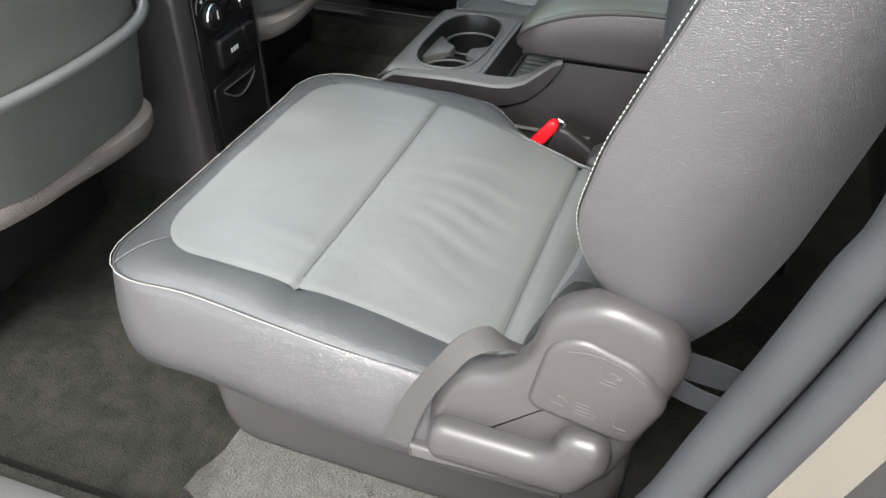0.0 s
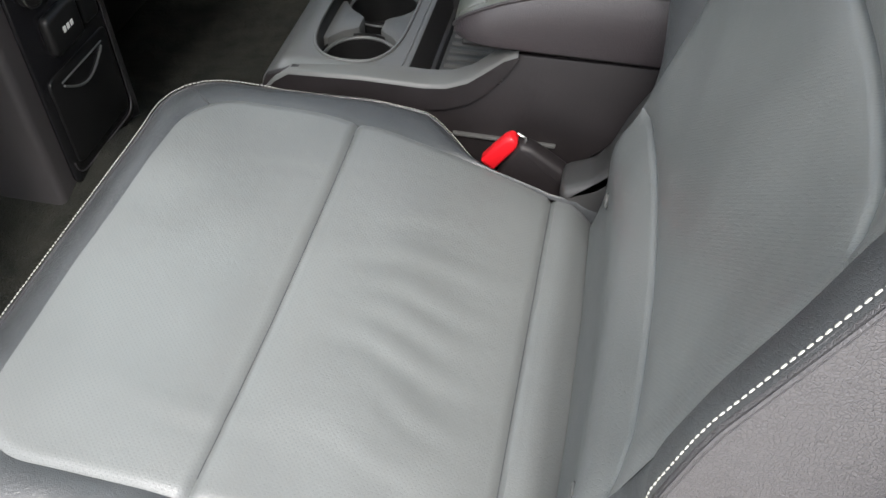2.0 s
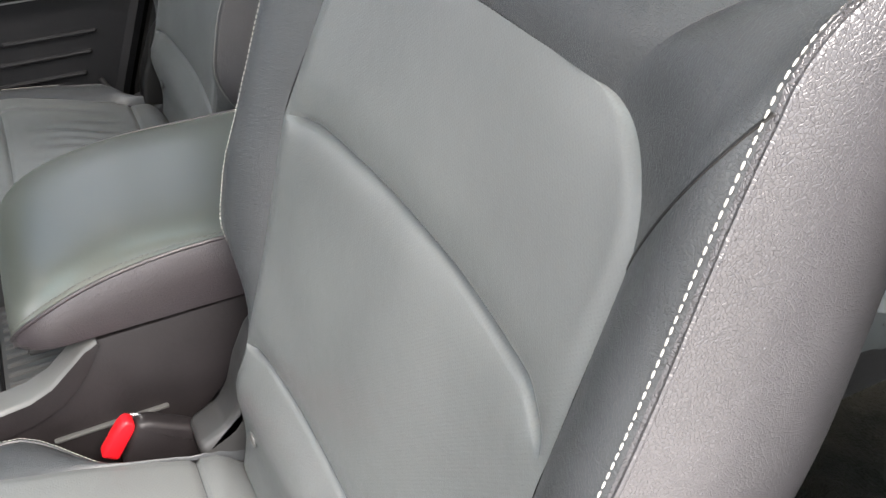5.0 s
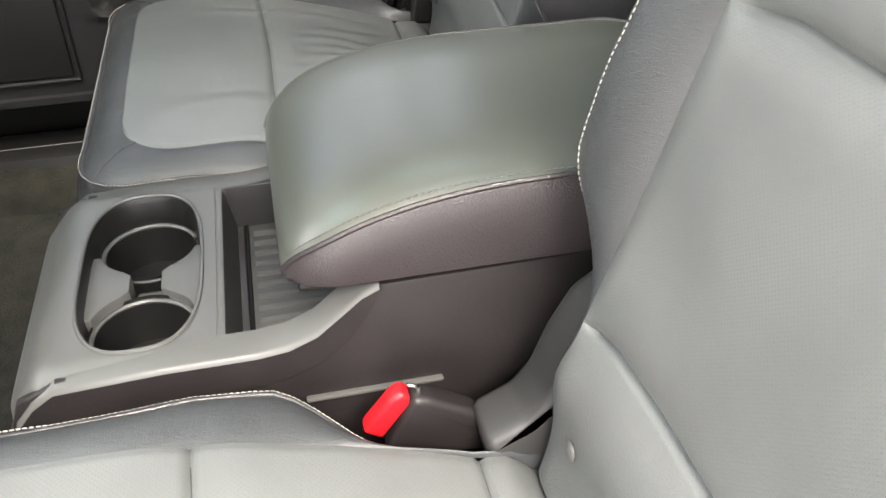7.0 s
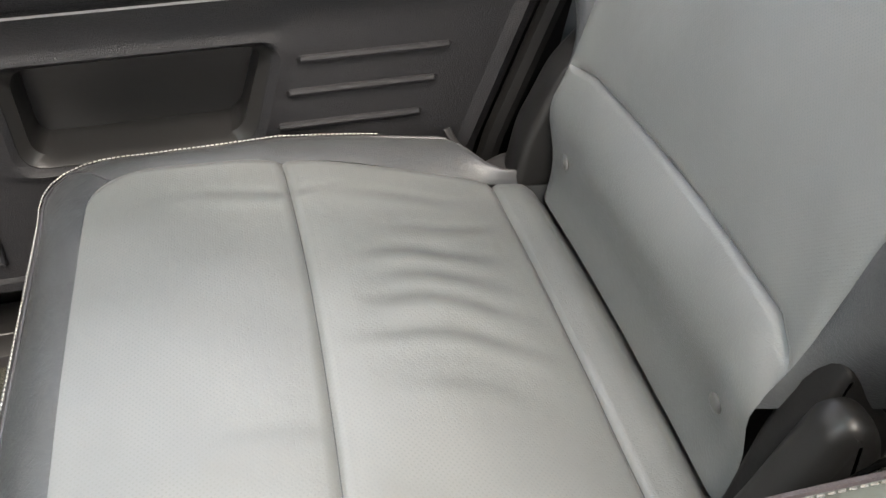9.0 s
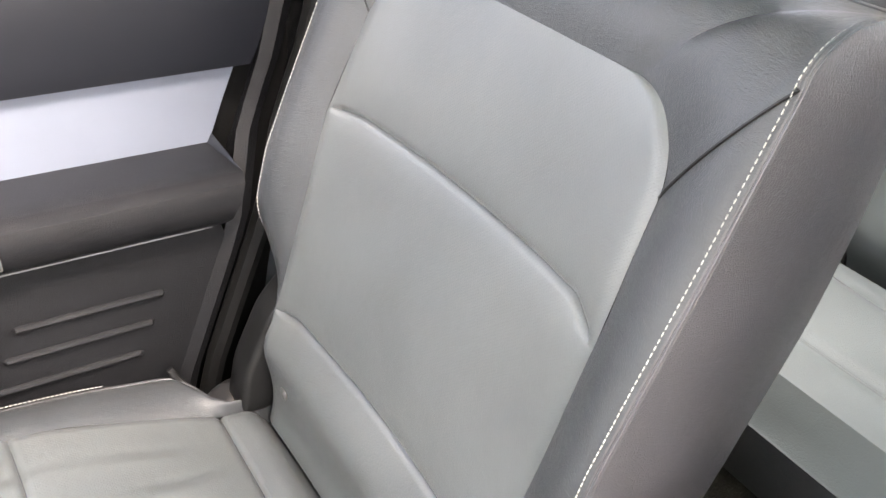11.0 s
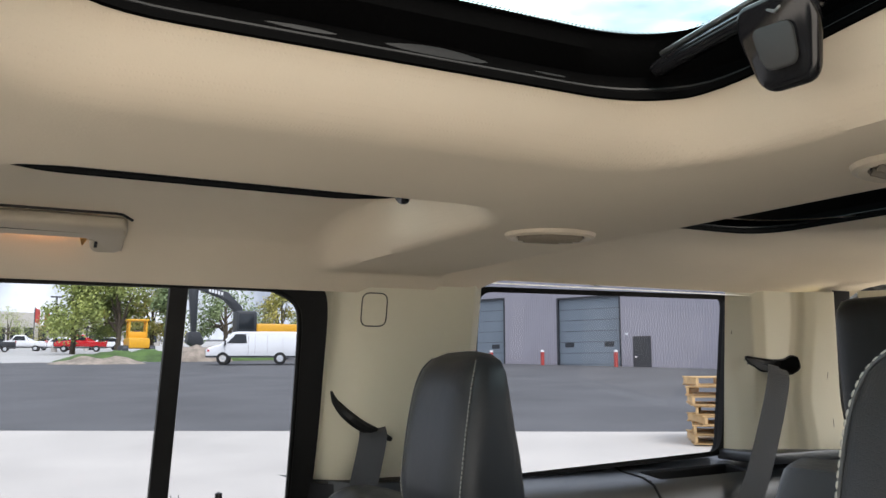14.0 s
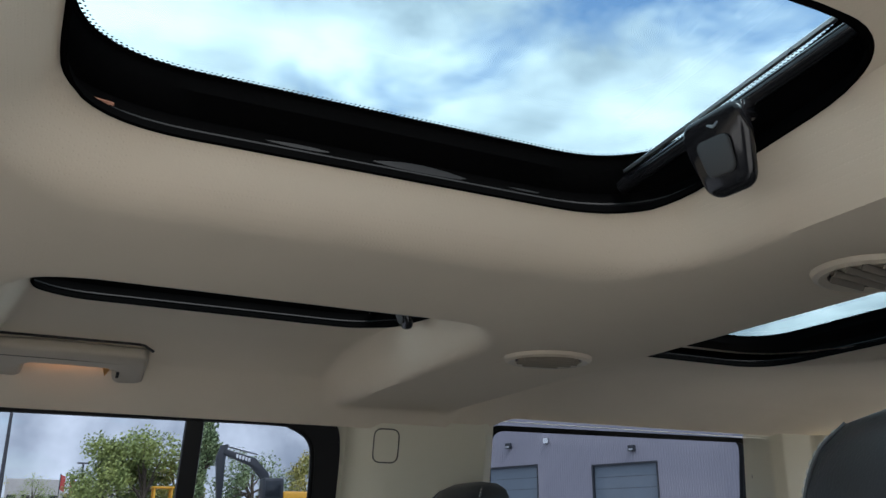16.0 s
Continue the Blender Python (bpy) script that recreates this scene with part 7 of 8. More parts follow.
geo = [lists(rbox((-1.35, 0, 0.35), (0.06, 1.7, 0.95), 0.02)), lists(rbox((1.79, 0, 0.40), (0.05, 1.7, 0.94), 0.01)), lists(rbox((1.79, 0, 1.255), (0.05, 1.5, 0.06), 0.01)), lists(rbox((1.79, 0.72, 1.05), (0.05, 0.12, 0.40), 0.01)), lists(rbox((1.79, -0.72, 1.05), (0.05, 0.12, 0.40), 0.01))]
part("end_walls", merge(*geo), QUARTER, ends)
part("tailgate_sill", rbox((1.755, 0.05, 0.873), (0.04, 1.3, 0.014), 0.004), CREAM, ends)
part("defrost_line", rbox((1.75, 0.0, 0.888), (0.01, 1.3, 0.006), 0.002), RUBBER, ends)


# ------------------------------------------------------------------ outside: yard, building, vehicles, trees
ASPHALT = mat("asphalt", (0.085, 0.085, 0.088), 0.9, bumps=(("noise", 60, 0.4, 0.01),), vary=0.25, vary_scale=0.35)
CONCRETE = mat("pale_concrete", (0.46, 0.43, 0.39), 0.85, bumps=(("noise", 40, 0.3, 0.01),), vary=0.10, vary_scale=0.5)
LOT = mat("far_concrete_lot", (0.40, 0.39, 0.37), 0.9, vary=0.1, vary_scale=0.2)
GRASS = mat("grass", (0.070, 0.125, 0.030), 0.95, vary=0.4, vary_scale=1.2)
DIRT = mat("rubble", (0.30, 0.25, 0.20), 0.95, bumps=(("noise", 8, 1.0, 0.1),), vary=0.35, vary_scale=2.0)
SIDING = mat("lilac_grey_siding", (0.36, 0.34, 0.38), 0.55, bumps=(("noise", 3, 0.1, 0.02),), vary=0.05, vary_scale=0.4)
BAY = mat("blue_grey_bay_door", (0.21, 0.25, 0.29), 0.5, vary=0.06, vary_scale=0.8)
SLATE = mat("slate_steel_door", (0.035, 0.038, 0.045), 0.5)
BOLLARD = mat("red_paint", (0.48, 0.07, 0.06), 0.5)
WHITE = mat("white_vehicle_paint", (0.78, 0.79, 0.80), 0.25, coat=0.5, vary=0.03)
RED_P = mat("red_vehicle_paint", (0.50, 0.015, 0.02), 0.25, coat=0.5, vary=0.05)
YELLOW = mat("machine_yellow", (0.72, 0.36, 0.02), 0.45, vary=0.1)
MACHINE = mat("dark_machine_steel", (0.030, 0.034, 0.040), 0.5, vary=0.1)
DARKGLASS = mat("dark_vehicle_glass", (0.02, 0.025, 0.03), 0.1)
TYRE = mat("tyre_rubber", (0.015, 0.015, 0.015), 0.8)
WOOD = mat("raw_pallet_wood", (0.55, 0.36, 0.17), 0.8, bumps=(("noise", 40, 0.4, 0.004),), vary=0.25, vary_scale=5.0)
BARK = mat("bark", (0.09, 0.07, 0.05), 0.9, bumps=(("noise", 9, 0.8, 0.03),), vary=0.3)
STEELP = mat("pole_steel", (0.05, 0.05, 0.055), 0.5)


def gz(x, y):
    """Height of the yard, which rises gently away from the car."""
    return -0.5 + 0.0315 * (0.47 * x + 0.88 * y)


def sheet(pts, dz=0.0, n=1):
    return [Vector((x, y, gz(x, y) + dz)) for x, y in pts], [tuple(range(len(pts)))]


ground = part("ground", sheet([(-900, -900), (900, -900), (900, 900), (-900, 900)]), ASPHALT, None, smooth=False)
tagged(ground, "grey weathered asphalt yard", "asphalt", kind="structure")
apron = part("pavement", sheet([(-40, -40), (34, -40), (30, -0.7), (10.35, 10.58), (2.3, 15.2), (-30, 33.8)], 0.012), CONCRETE, None, smooth=False)
tagged(apron, "pale concrete apron beside the car", "pavement", kind="structure")
lot = part("lot", sheet([(-200, 62), (3.5, 62), (8.0, 58), (60, 110), (400, 400), (-300, 400)], 0.012), LOT, None, smooth=False)
tagged(lot, "pale concrete lot of parked cars in the distance", "pavement", kind="structure")

# grass bank and rubble along the yard's far edge
def mound(name, pts, height, width, material, label, cat, seed, kind=""):
    path = smooth_path([(x, y, 0) for x, y in pts], 8)
    rows = []
    for i, p in enumerate(path):
        t = i / (len(path) - 1)
        d = (path[min(i + 1, len(path) - 1)] - path[max(i - 1, 0)]).normalized()
        side = Vector((-d.y, d.x, 0))
        row = []
        for q in linspace(-1, 1, 15):
            c = p + side * width * q
            h = height * (1 - q * q) * math.sin(math.pi * min(1, max(0, t))) ** 0.5
            h *= 0.75 + 0.6 * noise.noise(Vector((c.x * 0.9, c.y * 0.9, seed)))
            row.append(Vector((c.x, c.y, gz(c.x, c.y) - 0.05 + h)))
        rows.append(row)
    return tagged(part(name, strip(rows, False, True), material, None), label, cat, kind=kind)


mound("grass_bank", [(5.5, 66), (9.0, 64), (14.5, 63), (19, 64)], 1.0, 3.5, GRASS, "low bank of rough green grass", "grass", 2.0, "structure")
mound("rubble_pile", [(4.2, 59), (6.5, 57.5), (9.5, 57)], 0.55, 1.6, DIRT, "low heap of broken brown rubble", "rubble", 5.0)
mound("dirt_pile", [(12.0, 62), (13.5, 61), (15.5, 61)], 1.5, 2.0, DIRT, "brown heap of excavated dirt", "dirt pile", 7.0)
wallc = thing("concrete_barrier", (-1.0, 47, gz(-1, 47)), "pale low concrete barrier at the lot's edge", "barrier")
part("block", prism([(-6, 0), (0.2, 0), (0.2, 0.9), (-6, 0.9)], lambda a, b, k: Vector((a, 46 + 0.4 * k, gz(a, 46) + b)), 0.03), CONCRETE, wallc)

# building
bld = thing("warehouse", (29.34, 41.31, 1.0), "lilac-grey ribbed metal warehouse with roller doors", "building")
UX, UY = 0.31 / math.hypot(0.31, 0.951), -0.951 / math.hypot(0.31, 0.951)
NX, NY = UY, -UX


def wl_at(s, z, out=0.0):
    """On the warehouse wall: s along it, z up, out towards the yard."""
    return Vector((29.49 + UX * s + NX * out, 40.84 + UY * s + NY * out, z - 0.40))


def wbox(name, s0, s1, z0, z1, o0, o1, material, parent, label="", r=0.0):
    bm = bmesh.new()
    p = [[wl_at(s, z, o) for s, z in ((s0, z0), (s1, z0), (s1, z1), (s0, z1))] for o in (o0, o1)]
    v = [[bm.verts.new(q) for q in row] for row in p]
    bm.faces.new(v[0])
    bm.faces.new(v[1][::-1])
    for i in range(4):
        bm.faces.new((v[0][(i + 1) % 4], v[0][i], v[1][i], v[1][(i + 1) % 4]))
    bmesh.ops.recalc_face_normals(bm, faces=bm.faces)
    return part(name, bm, material, parent, label, smooth=False)


holes = [(-8.2, -4.05, 5.45), (0.05, 4.15, 5.2)]
wall = None
edges = [-10.5]
for a, b, h in sorted(holes):
    edges += [a, b]
edges.append(60.0)
spans = [(edges[i], edges[i + 1], 0.2) for i in range(0, len(edges), 2)] + [(a, b, h) for a, b, h in holes]
rows_g = []
for a, b, z0 in spans:
    m = max(1, int((b - a) / 0.152))
    lo, hi = [], []
    for i in range(m * 2 + 1):
        s = a + (b - a) * i / (2 * m)
        o = 0.018 if i % 2 else 0.0
        lo.append(wl_at(s, z0, o))
        hi.append(wl_at(s, 9.0, o))
    rows_g.append(strip([lo, hi], False, False))
wall = part("wall", merge(*rows_g), SIDING, bld, "ribbed lilac-grey metal siding", smooth=False)
part("body", merge(strip([[wl_at(-10.5, 0, 0), wl_at(-10.5, 0, -25)], [wl_at(-10.5, 9, 0), wl_at(-10.5, 9, -25)], [wl_at(60, 9, 0), wl_at(60, 9, -25)], [wl_at(60, 0, 0), wl_at(60, 0, -25)]])), SIDING, bld, smooth=False)
wbox("parapet_cap", -10.5, 60, 8.95, 9.12, -0.2, 0.06, SLATE, bld)
for a, b, h in holes:
    d = wbox("bay_door", a, b, 0.9, h, -0.16, -0.12, BAY, bld, "blue-grey sectional bay door")
    for k in range(1, 7):
        wbox("panel_joint", a, b, 0.9 + (h - 0.9) * k / 7 - 0.01, 0.9 + (h - 0.9) * k / 7 + 0.01, -0.121, -0.112, SLATE, d)
    for q in (0.17, 0.82):
        wbox("door_window", a + (b - a) * q - 0.32, a + (b - a) * q + 0.30, 2.46, 2.72, -0.121, -0.110, SLATE, d, "dark door window")
    wbox("door_trim", a - 0.10, a, 0.9, h + 0.10, -0.12, 0.03, SLATE, d)
    wbox("door_trim", b, b + 0.10, 0.9, h + 0.10, -0.12, 0.03, SLATE, d)
    wbox("door_trim", a, b, h, h + 0.10, -0.12, 0.03, SLATE, d)
pd = wbox("entry_door", 4.98, 6.08, 0.98, 2.98, 0.0, 0.04, SLATE, bld, "slate-grey steel door")
wbox("door_lever", 5.12, 5.26, 1.85, 1.92, 0.04, 0.09, CHROME, pd)
for s, z in ((-6.16, 6.75), (2.77, 6.02), (9.56, 5.5)):
    lamp = wbox("wall_lamp", s - 0.18, s + 0.18, z - 0.16, z + 0.16, 0.02, 0.25, SLATE, bld, "dark wall-pack lamp")
    wbox("lens", s - 0.13, s + 0.13, z - 0.12, z - 0.02, 0.25, 0.27, mat("lamp_lens", (0.5, 0.5, 0.5), 0.3), lamp)
wbox("camera_box", -3.35, -3.0, 6.70, 7.0, 0.02, 0.2, CHROME, bld)
wbox("bell", 4.55, 4.68, 3.05, 3.18, 0.02, 0.10, WHITE, bld)
slab = thing("loading_slab", (30, 40, 1.0), "pale concrete loading slab along the warehouse", "slab", kind="structure")
wbox("slab", -12, 7.0, 0.55, 1.03, 0.02, 1.4, CONCRETE, slab)
for s, z0 in ((-4.3, 1.08), (-0.45, 1.05), (4.45, 0.99), (-8.5, 1.1)):
    post = thing("bollard", wl_at(s, z0, 0.9), "red steel bollard with a white cap", "bollard", "bollards at the bay doors")
    c = wl_at(s, 0, 0.9)
    part("post", tube([(c.x, c.y, c.z + z0 - 0.1), (c.x, c.y, c.z + z0 + 1.15)], 0.11, 12), BOLLARD, post)
    part("cap", tube([(c.x, c.y, c.z + z0 + 1.15), (c.x, c.y, c.z + z0 + 1.25), (c.x, c.y, c.z + z0 + 1.28)], [0.115, 0.10, 0.03], 12), WHITE, post)
fence = thing("white_fence", wl_at(14.2, 0.6, 4), "white tubular rail fence by the warehouse", "fence")
for k in range(5):
    c = wl_at(14.4 + 1.1 * k, 0, 6.0)
    part("post", tube([(c.x, c.y, 0.1), (c.x, c.y, 2.2)], 0.10, 8), WHITE, fence)
for z in (1.3, 1.9, 2.5):
    part("rail", tube([wl_at(14.2, z, 6.0), wl_at(19.0, z, 6.0)], 0.07, 8), WHITE, fence)
part("panel", prism([(13.2, 0.5), (14.0, 0.5), (14.0, 2.6), (13.2, 2.6)], lambda a, b, k: wl_at(a, b, 6.1 + 0.1 * k), 0.0), WHITE, fence)

# pallets
def pallet(at, turn, label, lift):
    p = thing("pallet", at, label, "pallet", "stack of pallets")
    rot = Matrix.Rotation(turn, 4, "Z")
    b = Vector(at)
    for k in range(7):
        part("top_board", rbox(b + rot @ Vector((-0.54 + 0.18 * k, 0, 0.128)), (0.10, 1.0, 0.018), 0.003, 1, rot), WOOD, p)
    for y in (-0.46, 0, 0.46):
        part("stringer", rbox(b + rot @ Vector((0, y, 0.07)), (1.2, 0.04, 0.095), 0.003, 1, rot), WOOD, p)
    for x in (-0.54, -0.2, 0.2, 0.54):
        part("bottom_board", rbox(b + rot @ Vector((x, 0, 0.011)), (0.10, 1.0, 0.018), 0.003, 1, rot), WOOD, p)


for k in range(7):
    pallet((9.95 + 0.07 * math.sin(3 * k), 9.10 + 0.07 * math.cos(5 * k), gz(9.95, 9.1) + 0.016 + 0.139 * k), radians((52, 47, 58, 44, 50, 39, 55)[k]), "raw wooden pallet in an uneven stack", k)


def vehicle(kind, at, turn, material, label, length=5.4, width=1.95, high=1.9):
    """A van, pickup or car from its side profile. It points along +x before it is turned."""
    v = thing(kind, at, label, "van" if kind == "cargo_van" else "car", "" if kind == "cargo_van" else "parked vehicles")
    rot = Matrix.Translation(at) @ Matrix.Rotation(turn, 4, "Z")
    L, H = length, high
    if kind == "cargo_van":
        prof = [(-0.5, 0.22), (-0.5, 0.60), (-0.492, 0.97), (-0.47, 1.0), (0.17, 1.0), (0.215, 0.975), (0.335, 0.62), (0.47, 0.52), (0.498, 0.44), (0.5, 0.22)]
        glass = [(0.12, 0.66), (0.215, 0.93), (0.30, 0.66)]
        side = [(0.06, 0.64), (0.07, 0.92), (0.18, 0.92), (0.275, 0.64)]
    elif kind == "pickup_truck":
        prof = [(-0.5, 0.30), (-0.5, 0.62), (-0.14, 0.62), (-0.13, 0.66), (-0.09, 0.97), (-0.06, 1.0), (0.09, 1.0), (0.12, 0.97), (0.21, 0.66), (0.46, 0.60), (0.5, 0.52), (0.5, 0.30)]
        side = [(-0.10, 0.66), (-0.075, 0.93), (0.10, 0.93), (0.175, 0.66)]
    else:
        prof = [(-0.5, 0.25), (-0.5, 0.60), (-0.44, 0.66), (-0.33, 0.97), (-0.28, 1.0), (0.05, 1.0), (0.11, 0.96), (0.23, 0.64), (0.46, 0.55), (0.5, 0.45), (0.5, 0.25)]
        side = [(-0.38, 0.66), (-0.28, 0.93), (0.06, 0.93), (0.17, 0.66)]
    body = part("body", prism(rounded([(a * L, b * H) for a, b in prof], 0.10, 3), lambda a, b, k: rot @ Vector((a, -width / 2 + width * k, b)), 0.10, 3), material, v)
    for sg in (-1, 1):
        part("window", prism([(a * L, b * H) for a, b in side], lambda a, b, k: rot @ Vector((a, sg * (width / 2 - 0.015 + 0.025 * k), b)), 0.0), DARKGLASS, v)
        for x in (-0.30, 0.315):
            c = rot @ Vector((x * L, sg * (width / 2 - 0.10), 0.36))
            ax = (rot.to_3x3() @ Vector((0, 1, 0)))
            w = part("wheel", tube([c - ax * 0.12, c + ax * 0.12], 0.36, 20), TYRE, v, "black tyre")
            part("rim", tube([c + ax * sg * 0.10, c + ax * sg * 0.135], 0.20, 14), CHROME, w)
        if kind == "cargo_van":
            for x in (0.045, 0.295):
                part("door_seam", rbox(rot @ Vector((x * L, sg * (width / 2 + 0.002), 0.56 * H)), (0.014, 0.008, 0.62 * H), 0, 1, Matrix.Rotation(turn, 4, "Z")), MACHINE, v)
            for x in (-0.33, -0.16, -0.03):
                part("panel_seam", rbox(rot @ Vector((x * L, sg * (width / 2 + 0.002), 0.62 * H)), (0.010, 0.006, 0.55 * H), 0, 1, Matrix.Rotation(turn, 4, "Z")), STEELP, v)
            part("mirror", rbox(rot @ Vector((0.29 * L, sg * (width / 2 + 0.12), 0.66 * H)), (0.10, 0.22, 0.30), 0.03, 2, Matrix.Rotation(turn, 4, "Z")), MACHINE, v)
            part("side_marker", rbox(rot @ Vector((0.47 * L, sg * (width / 2 - 0.02), 0.42 * H)), (0.14, 0.05, 0.12), 0.01, 1, Matrix.Rotation(turn, 4, "Z")), RED_P, v)
        part("bumper_strip", prism([(-0.5 * L, 0.22 * H), (0.5 * L, 0.22 * H), (0.5 * L, 0.27 * H), (-0.5 * L, 0.27 * H)], lambda a, b, k: rot @ Vector((a, sg * (width / 2 - 0.01 + 0.02 * k), b)), 0.0), MACHINE, v)
    for sg in (-1, 1):
        part("tail_light", rbox(rot @ Vector((-0.5 * L + 0.01, sg * (width / 2 - 0.14), 0.60 * H)), (0.10, 0.14, 0.30), 0.02, 2, Matrix.Rotation(turn, 4, "Z")), RED_P, v)
        part("headlight", rbox(rot @ Vector((0.5 * L - 0.02, sg * (width / 2 - 0.22), 0.42 * H)), (0.10, 0.30, 0.16), 0.03, 2, Matrix.Rotation(turn, 4, "Z")), CHROME, v)


vx, vy = 14.4, 50.6
vehicle("cargo_van", (vx, vy, gz(vx, vy)), radians(162), WHITE, "white panel van with dark cab windows", 5.3, 1.95, 1.92)
for (x, y), kind, m_, lab in (((10.4, 108), "pickup_truck", RED_P, "red crew-cab pickup truck"), ((4.6, 118), "pickup_truck", WHITE, "white pickup truck in the lot"), ((1.0, 112), "pickup_truck", MACHINE, "dark pickup truck in the lot"), ((-2.5, 118), "pickup_truck", WHITE, "white pickup truck in the lot"),
     ((14.5, 122), "parked_car", WHITE, "white parked car in the lot"), ((9.0, 124), "parked_car", WHITE, "white parked car in the lot"), ((-6.5, 116), "parked_car", RED_P, "dark red parked car"), ((-11, 119), "parked_car", WHITE, "white parked car in the lot"), ((-16, 116), "pickup_truck", MACHINE, "dark pickup truck in the lot")):
    vehicle(kind, (x, y, gz(x, y) + 0.012), radians(175 + 4 * math.sin(x)), m_, lab, 5.6 if kind == "pickup_truck" else 4.8, 2.0, 1.95 if kind == "pickup_truck" else 1.65)

# excavator and bulldozer
EX, EY = 18.2, 63.5
ez0 = gz(EX, EY)
exc = thing("excavator", (EX, EY, ez0), "excavator with a dark boom and yellow body", "excavator")
part("body", rbox((EX + 1.5, EY, ez0 + 2.0), (3.6, 2.6, 1.2), 0.15, 2), YELLOW, exc, "yellow engine housing")
part("cab", rbox((EX - 1.0, EY - 0.6, ez0 + 2.55), (1.5, 1.3, 1.9), 0.15, 2), MACHINE, exc, "dark glazed cab")
part("cab_glass", rbox((EX - 1.05, EY - 1.26, ez0 + 2.75), (1.1, 0.04, 1.1), 0.02), DARKGLASS, exc)
for sg in (-1, 1):
    part("track", prism(rounded([(-2.3, 0), (2.3, 0), (2.3, 0.9), (-2.3, 0.9)], 0.42, 5), lambda a, b, k: Vector((EX + a, EY + sg * (0.9 + 0.5 * k), ez0 + b)), 0.03), MACHINE, exc)
part("turntable", tube([(EX, EY, ez0 + 0.8), (EX, EY, ez0 + 1.45)], 1.0, 16), MACHINE, exc)
boom = [(-0.4, 1.9), (-1.2, 3.9), (-2.2, 4.9), (-4.4, 5.45), (-4.55, 5.1), (-2.5, 4.35), (-1.7, 3.5), (-1.0, 1.9)]
part("boom", prism(boom, lambda a, b, k: Vector((EX + a, EY - 0.3 + 0.5 * k, ez0 + b)), 0.05), MACHINE, exc, "dark cranked boom")
part("arm", prism([(-4.2, 5.8), (-4.75, 5.7), (-5.0, 4.8), (-4.75, 1.9), (-4.4, 1.9), (-4.35, 4.7)], lambda a, b, k: Vector((EX + a, EY - 0.25 + 0.4 * k, ez0 + b)), 0.04), MACHINE, exc, "dark arm")
part("bucket", prism(rounded([(-5.0, 1.95), (-4.2, 1.95), (-3.9, 1.1), (-4.5, 0.8), (-5.1, 1.2)], 0.12, 3), lambda a, b, k: Vector((EX + a, EY - 0.6 + 1.1 * k, ez0 + b)), 0.04), MACHINE, exc)
part("ram", tube([(EX - 2.0, EY, ez0 + 5.2), (EX - 4.5, EY, ez0 + 5.75)], 0.09, 8), CHROME, exc)
for q in range(5):
    part("lettering_bar", rbox((EX - 3.55 + 0.22 * q, EY - 0.32, ez0 + 4.98 - 0.055 * q), (0.15, 0.02, 0.26), 0), WHITE, exc)
DX, DY = 12.7, 83.0
dz0 = gz(DX, DY)
doz = thing("bulldozer", (DX, DY, dz0), "yellow bulldozer with an open cab frame", "bulldozer")
part("hull", rbox((DX, DY, dz0 + 1.1), (1.8, 3.4, 0.9), 0.1), YELLOW, doz)
for sg in (-1, 1):
    part("track", prism(rounded([(-1.7, 0), (1.7, 0), (1.7, 0.9), (-1.7, 0.9)], 0.4, 5), lambda a, b, k: Vector((DX + sg * (0.9 + 0.5 * k), DY + a, dz0 + b)), 0.03), MACHINE, doz)
for sx2 in (-0.75, 0.75):
    for sy2 in (-0.6, 0.6):
        part("cab_post", rbox((DX + sx2, DY + sy2, dz0 + 2.2), (0.16, 0.16, 1.9), 0.03), YELLOW, doz)
part("cab_roof", rbox((DX, DY, dz0 + 3.2), (1.9, 1.6, 0.16), 0.04), YELLOW, doz)
part("cab_low", rbox((DX, DY - 0.6, dz0 + 1.8), (1.5, 0.12, 0.7), 0.03), YELLOW, doz)
part("seat", rbox((DX, DY, dz0 + 1.9), (0.6, 0.5, 0.8), 0.1), MACHINE, doz)

# light poles and a flag
for x, y, h in ((-0.3, 66, 8.2), (7.6, 108, 6.2), (12.0, 118, 5.0)):
    pole = thing("lamp_post", (x, y, gz(x, y)), "tall dark steel lot light", "lamp post", "lot lights")
    part("mast", tube([(x, y, gz(x, y)), (x, y, gz(x, y) + h)], [0.16, 0.10], 10), STEELP, pole)
    part("lamp_head", rbox((x, y, gz(x, y) + h + 0.1), (1.3, 0.35, 0.16), 0.04), STEELP, pole)
    part("footing", tube([(x, y, gz(x, y) - 0.1), (x, y, gz(x, y) + 0.7)], 0.32, 12), CONCRETE, pole)
fl = thing("flag", (6.0, 120, gz(6, 120)), "red and white flag on a pole", "flag")
part("mast", tube([(6.0, 120, gz(6, 120)), (6.0, 120, gz(6, 120) + 5.5)], 0.06, 6), STEELP, fl)
for q, m_ in ((0, BOLLARD), (1, WHITE), (2, BOLLARD)):
    part("cloth", strip([[Vector((6.05 + 0.55 * (q + u), 120 + 0.12 * math.sin(4 * (q + u)), gz(6, 120) + z - 0.25 * (q + u))) for u in linspace(0, 1, 5)] for z in (5.4, 3.6)]), m_, fl)
shop = thing("far_shops", (-8, 190, gz(-8, 190)), "pale low shops far across the lot", "building")
for x, w_, h in ((-14, 16, 5.5), (6, 12, 6.5), (24, 18, 4.8)):
    b_ = part("block", rbox((x, 190, gz(x, 190) + h / 2), (w_, 8, h), 0.05), CONCRETE, shop)
    for k in range(5):
        part("shop_window", rbox((x - w_ / 2 + w_ * (k + 0.5) / 5, 185.97, gz(x, 190) + h * 0.35), (w_ / 8, 0.1, h * 0.4), 0.0), DARKGLASS, b_)


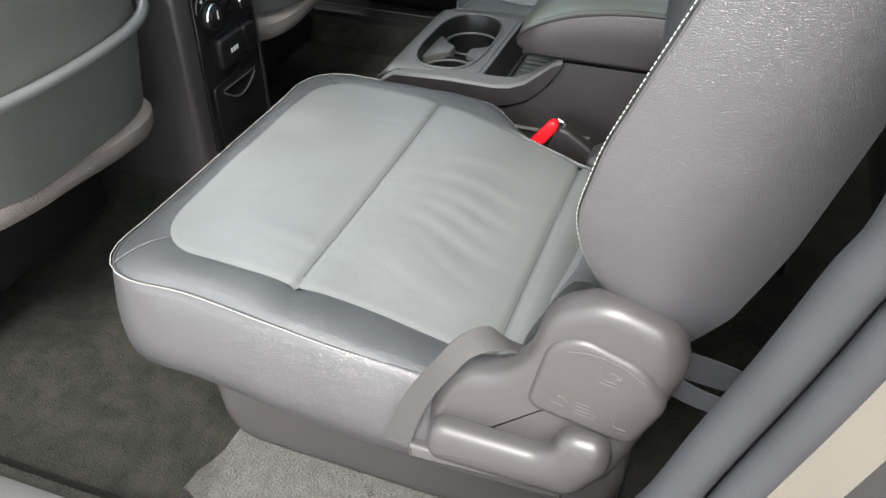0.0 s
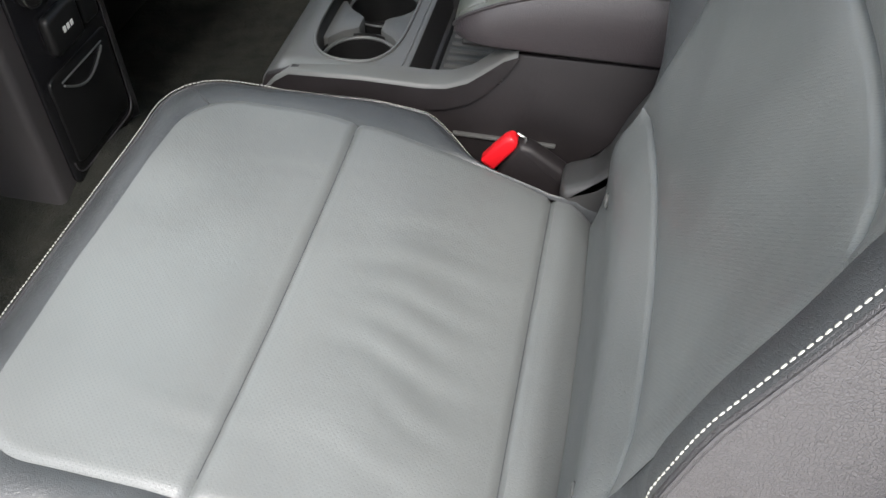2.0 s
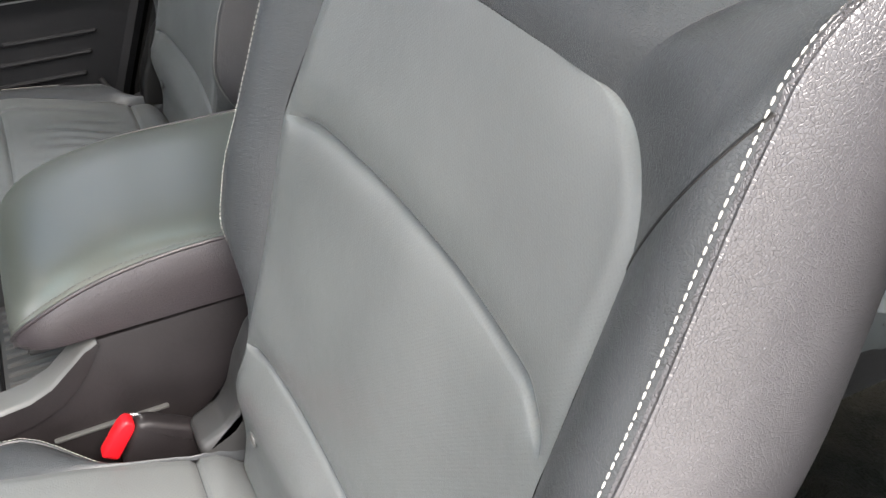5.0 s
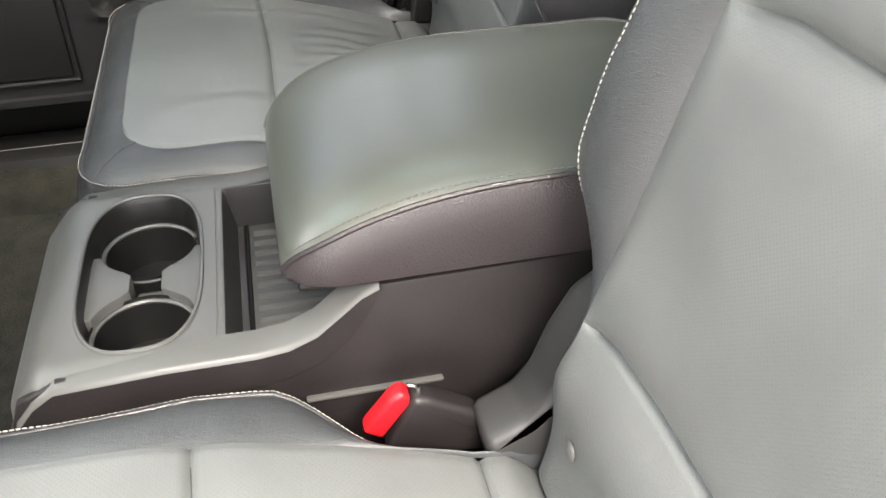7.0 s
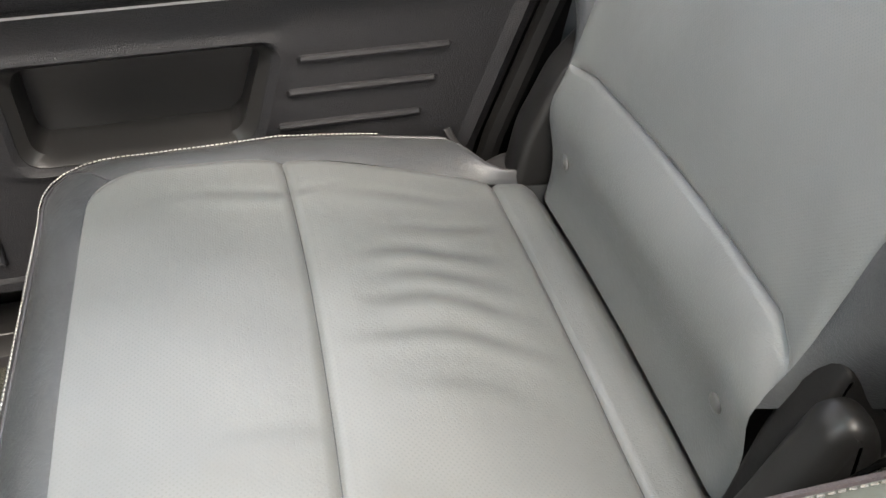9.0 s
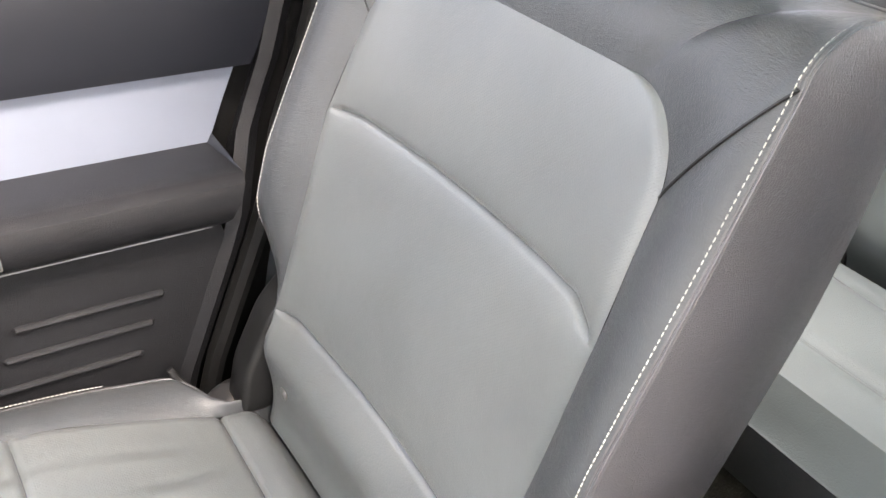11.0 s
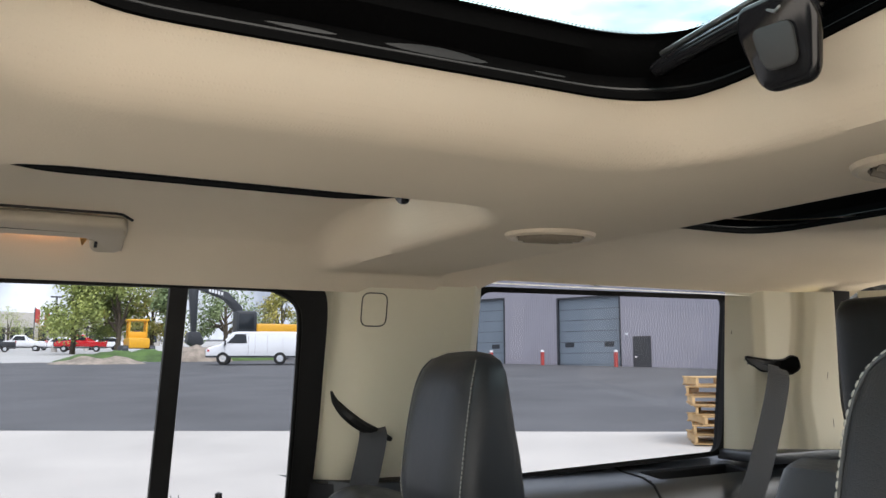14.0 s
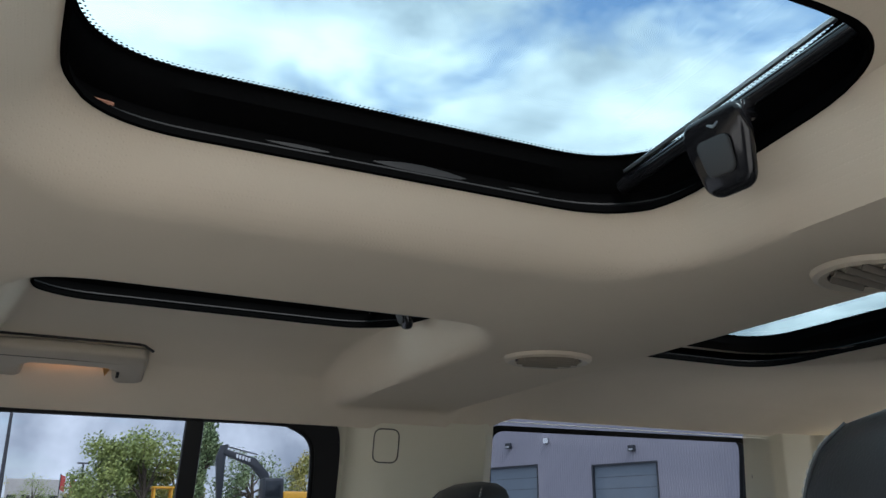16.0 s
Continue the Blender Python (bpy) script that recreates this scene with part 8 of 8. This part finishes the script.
# trees
def tree(at, height, spread, leaf, seed, label, leaves=1500):
    rng = random.Random(seed)
    x, y = at
    z = gz(x, y)
    t = thing("tree", (x, y, z), label, "tree", "trees beyond the yard")
    geo = [tube([(x, y, z - 0.2), (x + 0.1, y, z + height * 0.3), (x, y, z + height * 0.62)], [height * 0.035, height * 0.026, height * 0.012], 8)]
    lobes = []
    for k in range(16):
        a, up2 = rng.uniform(0, 2 * math.pi), rng.uniform(0.28, 0.92)
        wide2 = spread * (1.0 - 0.72 * max(0.0, (up2 - 0.45) / 0.5)) * rng.uniform(0.45, 1.0)
        c = Vector((x + math.cos(a) * wide2, y + math.sin(a) * wide2, z + height * up2))
        lobes.append((c, spread * rng.uniform(0.28, 0.5)))
        geo.append(tube([(x, y, z + height * rng.uniform(0.2, 0.5)), Vector((x, y, z + height * 0.45)).lerp(c, 0.5) + Vector((0, 0, -0.2)), c], [height * 0.014, height * 0.009, height * 0.003], 5))
    part("trunk", merge(*geo), BARK, t, "brown trunk and limbs")
    vs, fs = [], []
    for k in range(int(leaves * 1.8)):
        c, r = lobes[rng.randrange(len(lobes))]
        d = Vector((rng.gauss(0, 1), rng.gauss(0, 1), rng.gauss(0, 0.8))).normalized() * r * rng.uniform(0.35, 1.08)
        p = c + d
        s = rng.uniform(0.06, 0.135) * height / 9
        n1 = Vector((rng.gauss(0, 1), rng.gauss(0, 1), rng.gauss(0, 1) + 0.6)).normalized()
        a1 = n1.orthogonal().normalized() * s * 1.7
        a2 = n1.cross(a1).normalized() * s
        i = len(vs)
        vs += [p + a1, p + a2 * 0.9, p - a1, p - a2]
        fs.append((i, i + 1, i + 2, i + 3))
    crown = part("crown", (vs, fs), leaf, t, "crown of many small leaves", smooth=False, kind="stuff")


def leaf_mat(name, c, c2):
    m = mat(name, c, 0.7, vary_scale=0.5, second=c2)
    return m


LEAF = leaf_mat("green_leaves", (0.38, 0.42, 0.12), (0.20, 0.26, 0.08))
LEAF_Y = leaf_mat("yellowing_leaves", (0.46, 0.38, 0.09), (0.26, 0.28, 0.08))
LEAF_D = leaf_mat("dark_leaves", (0.26, 0.32, 0.14), (0.14, 0.20, 0.09))
tree((8.2, 93), 8.0, 3.4, LEAF, 3, "broad green tree turning yellow", 4200)
tree((12.0, 90), 8.3, 4.4, LEAF, 4, "broad green tree with yellow patches", 5200)
tree((15.5, 92), 6.8, 3.0, LEAF_Y, 5, "round tree with yellow leaves", 2600)
tree((17.0, 88), 10.0, 2.6, LEAF_D, 6, "tall dark green tree", 2600)
tree((23.0, 92), 7.8, 3.4, LEAF_D, 7, "dark green tree behind the excavator", 2600)
tree((29.5, 93), 7.0, 3.0, LEAF_Y, 8, "yellow-green tree beside the yard", 2600)
tree((33.5, 95), 6.4, 2.8, LEAF, 9, "green tree beside the yard", 2200)
for k in range(7):
    tree((-22 + 6.5 * k, 160 + 6 * math.sin(k)), 6.0 + 1.2 * math.sin(2.3 * k), 3.6, LEAF_Y if k % 2 else LEAF, 20 + k, "far tree in autumn colour", 900)
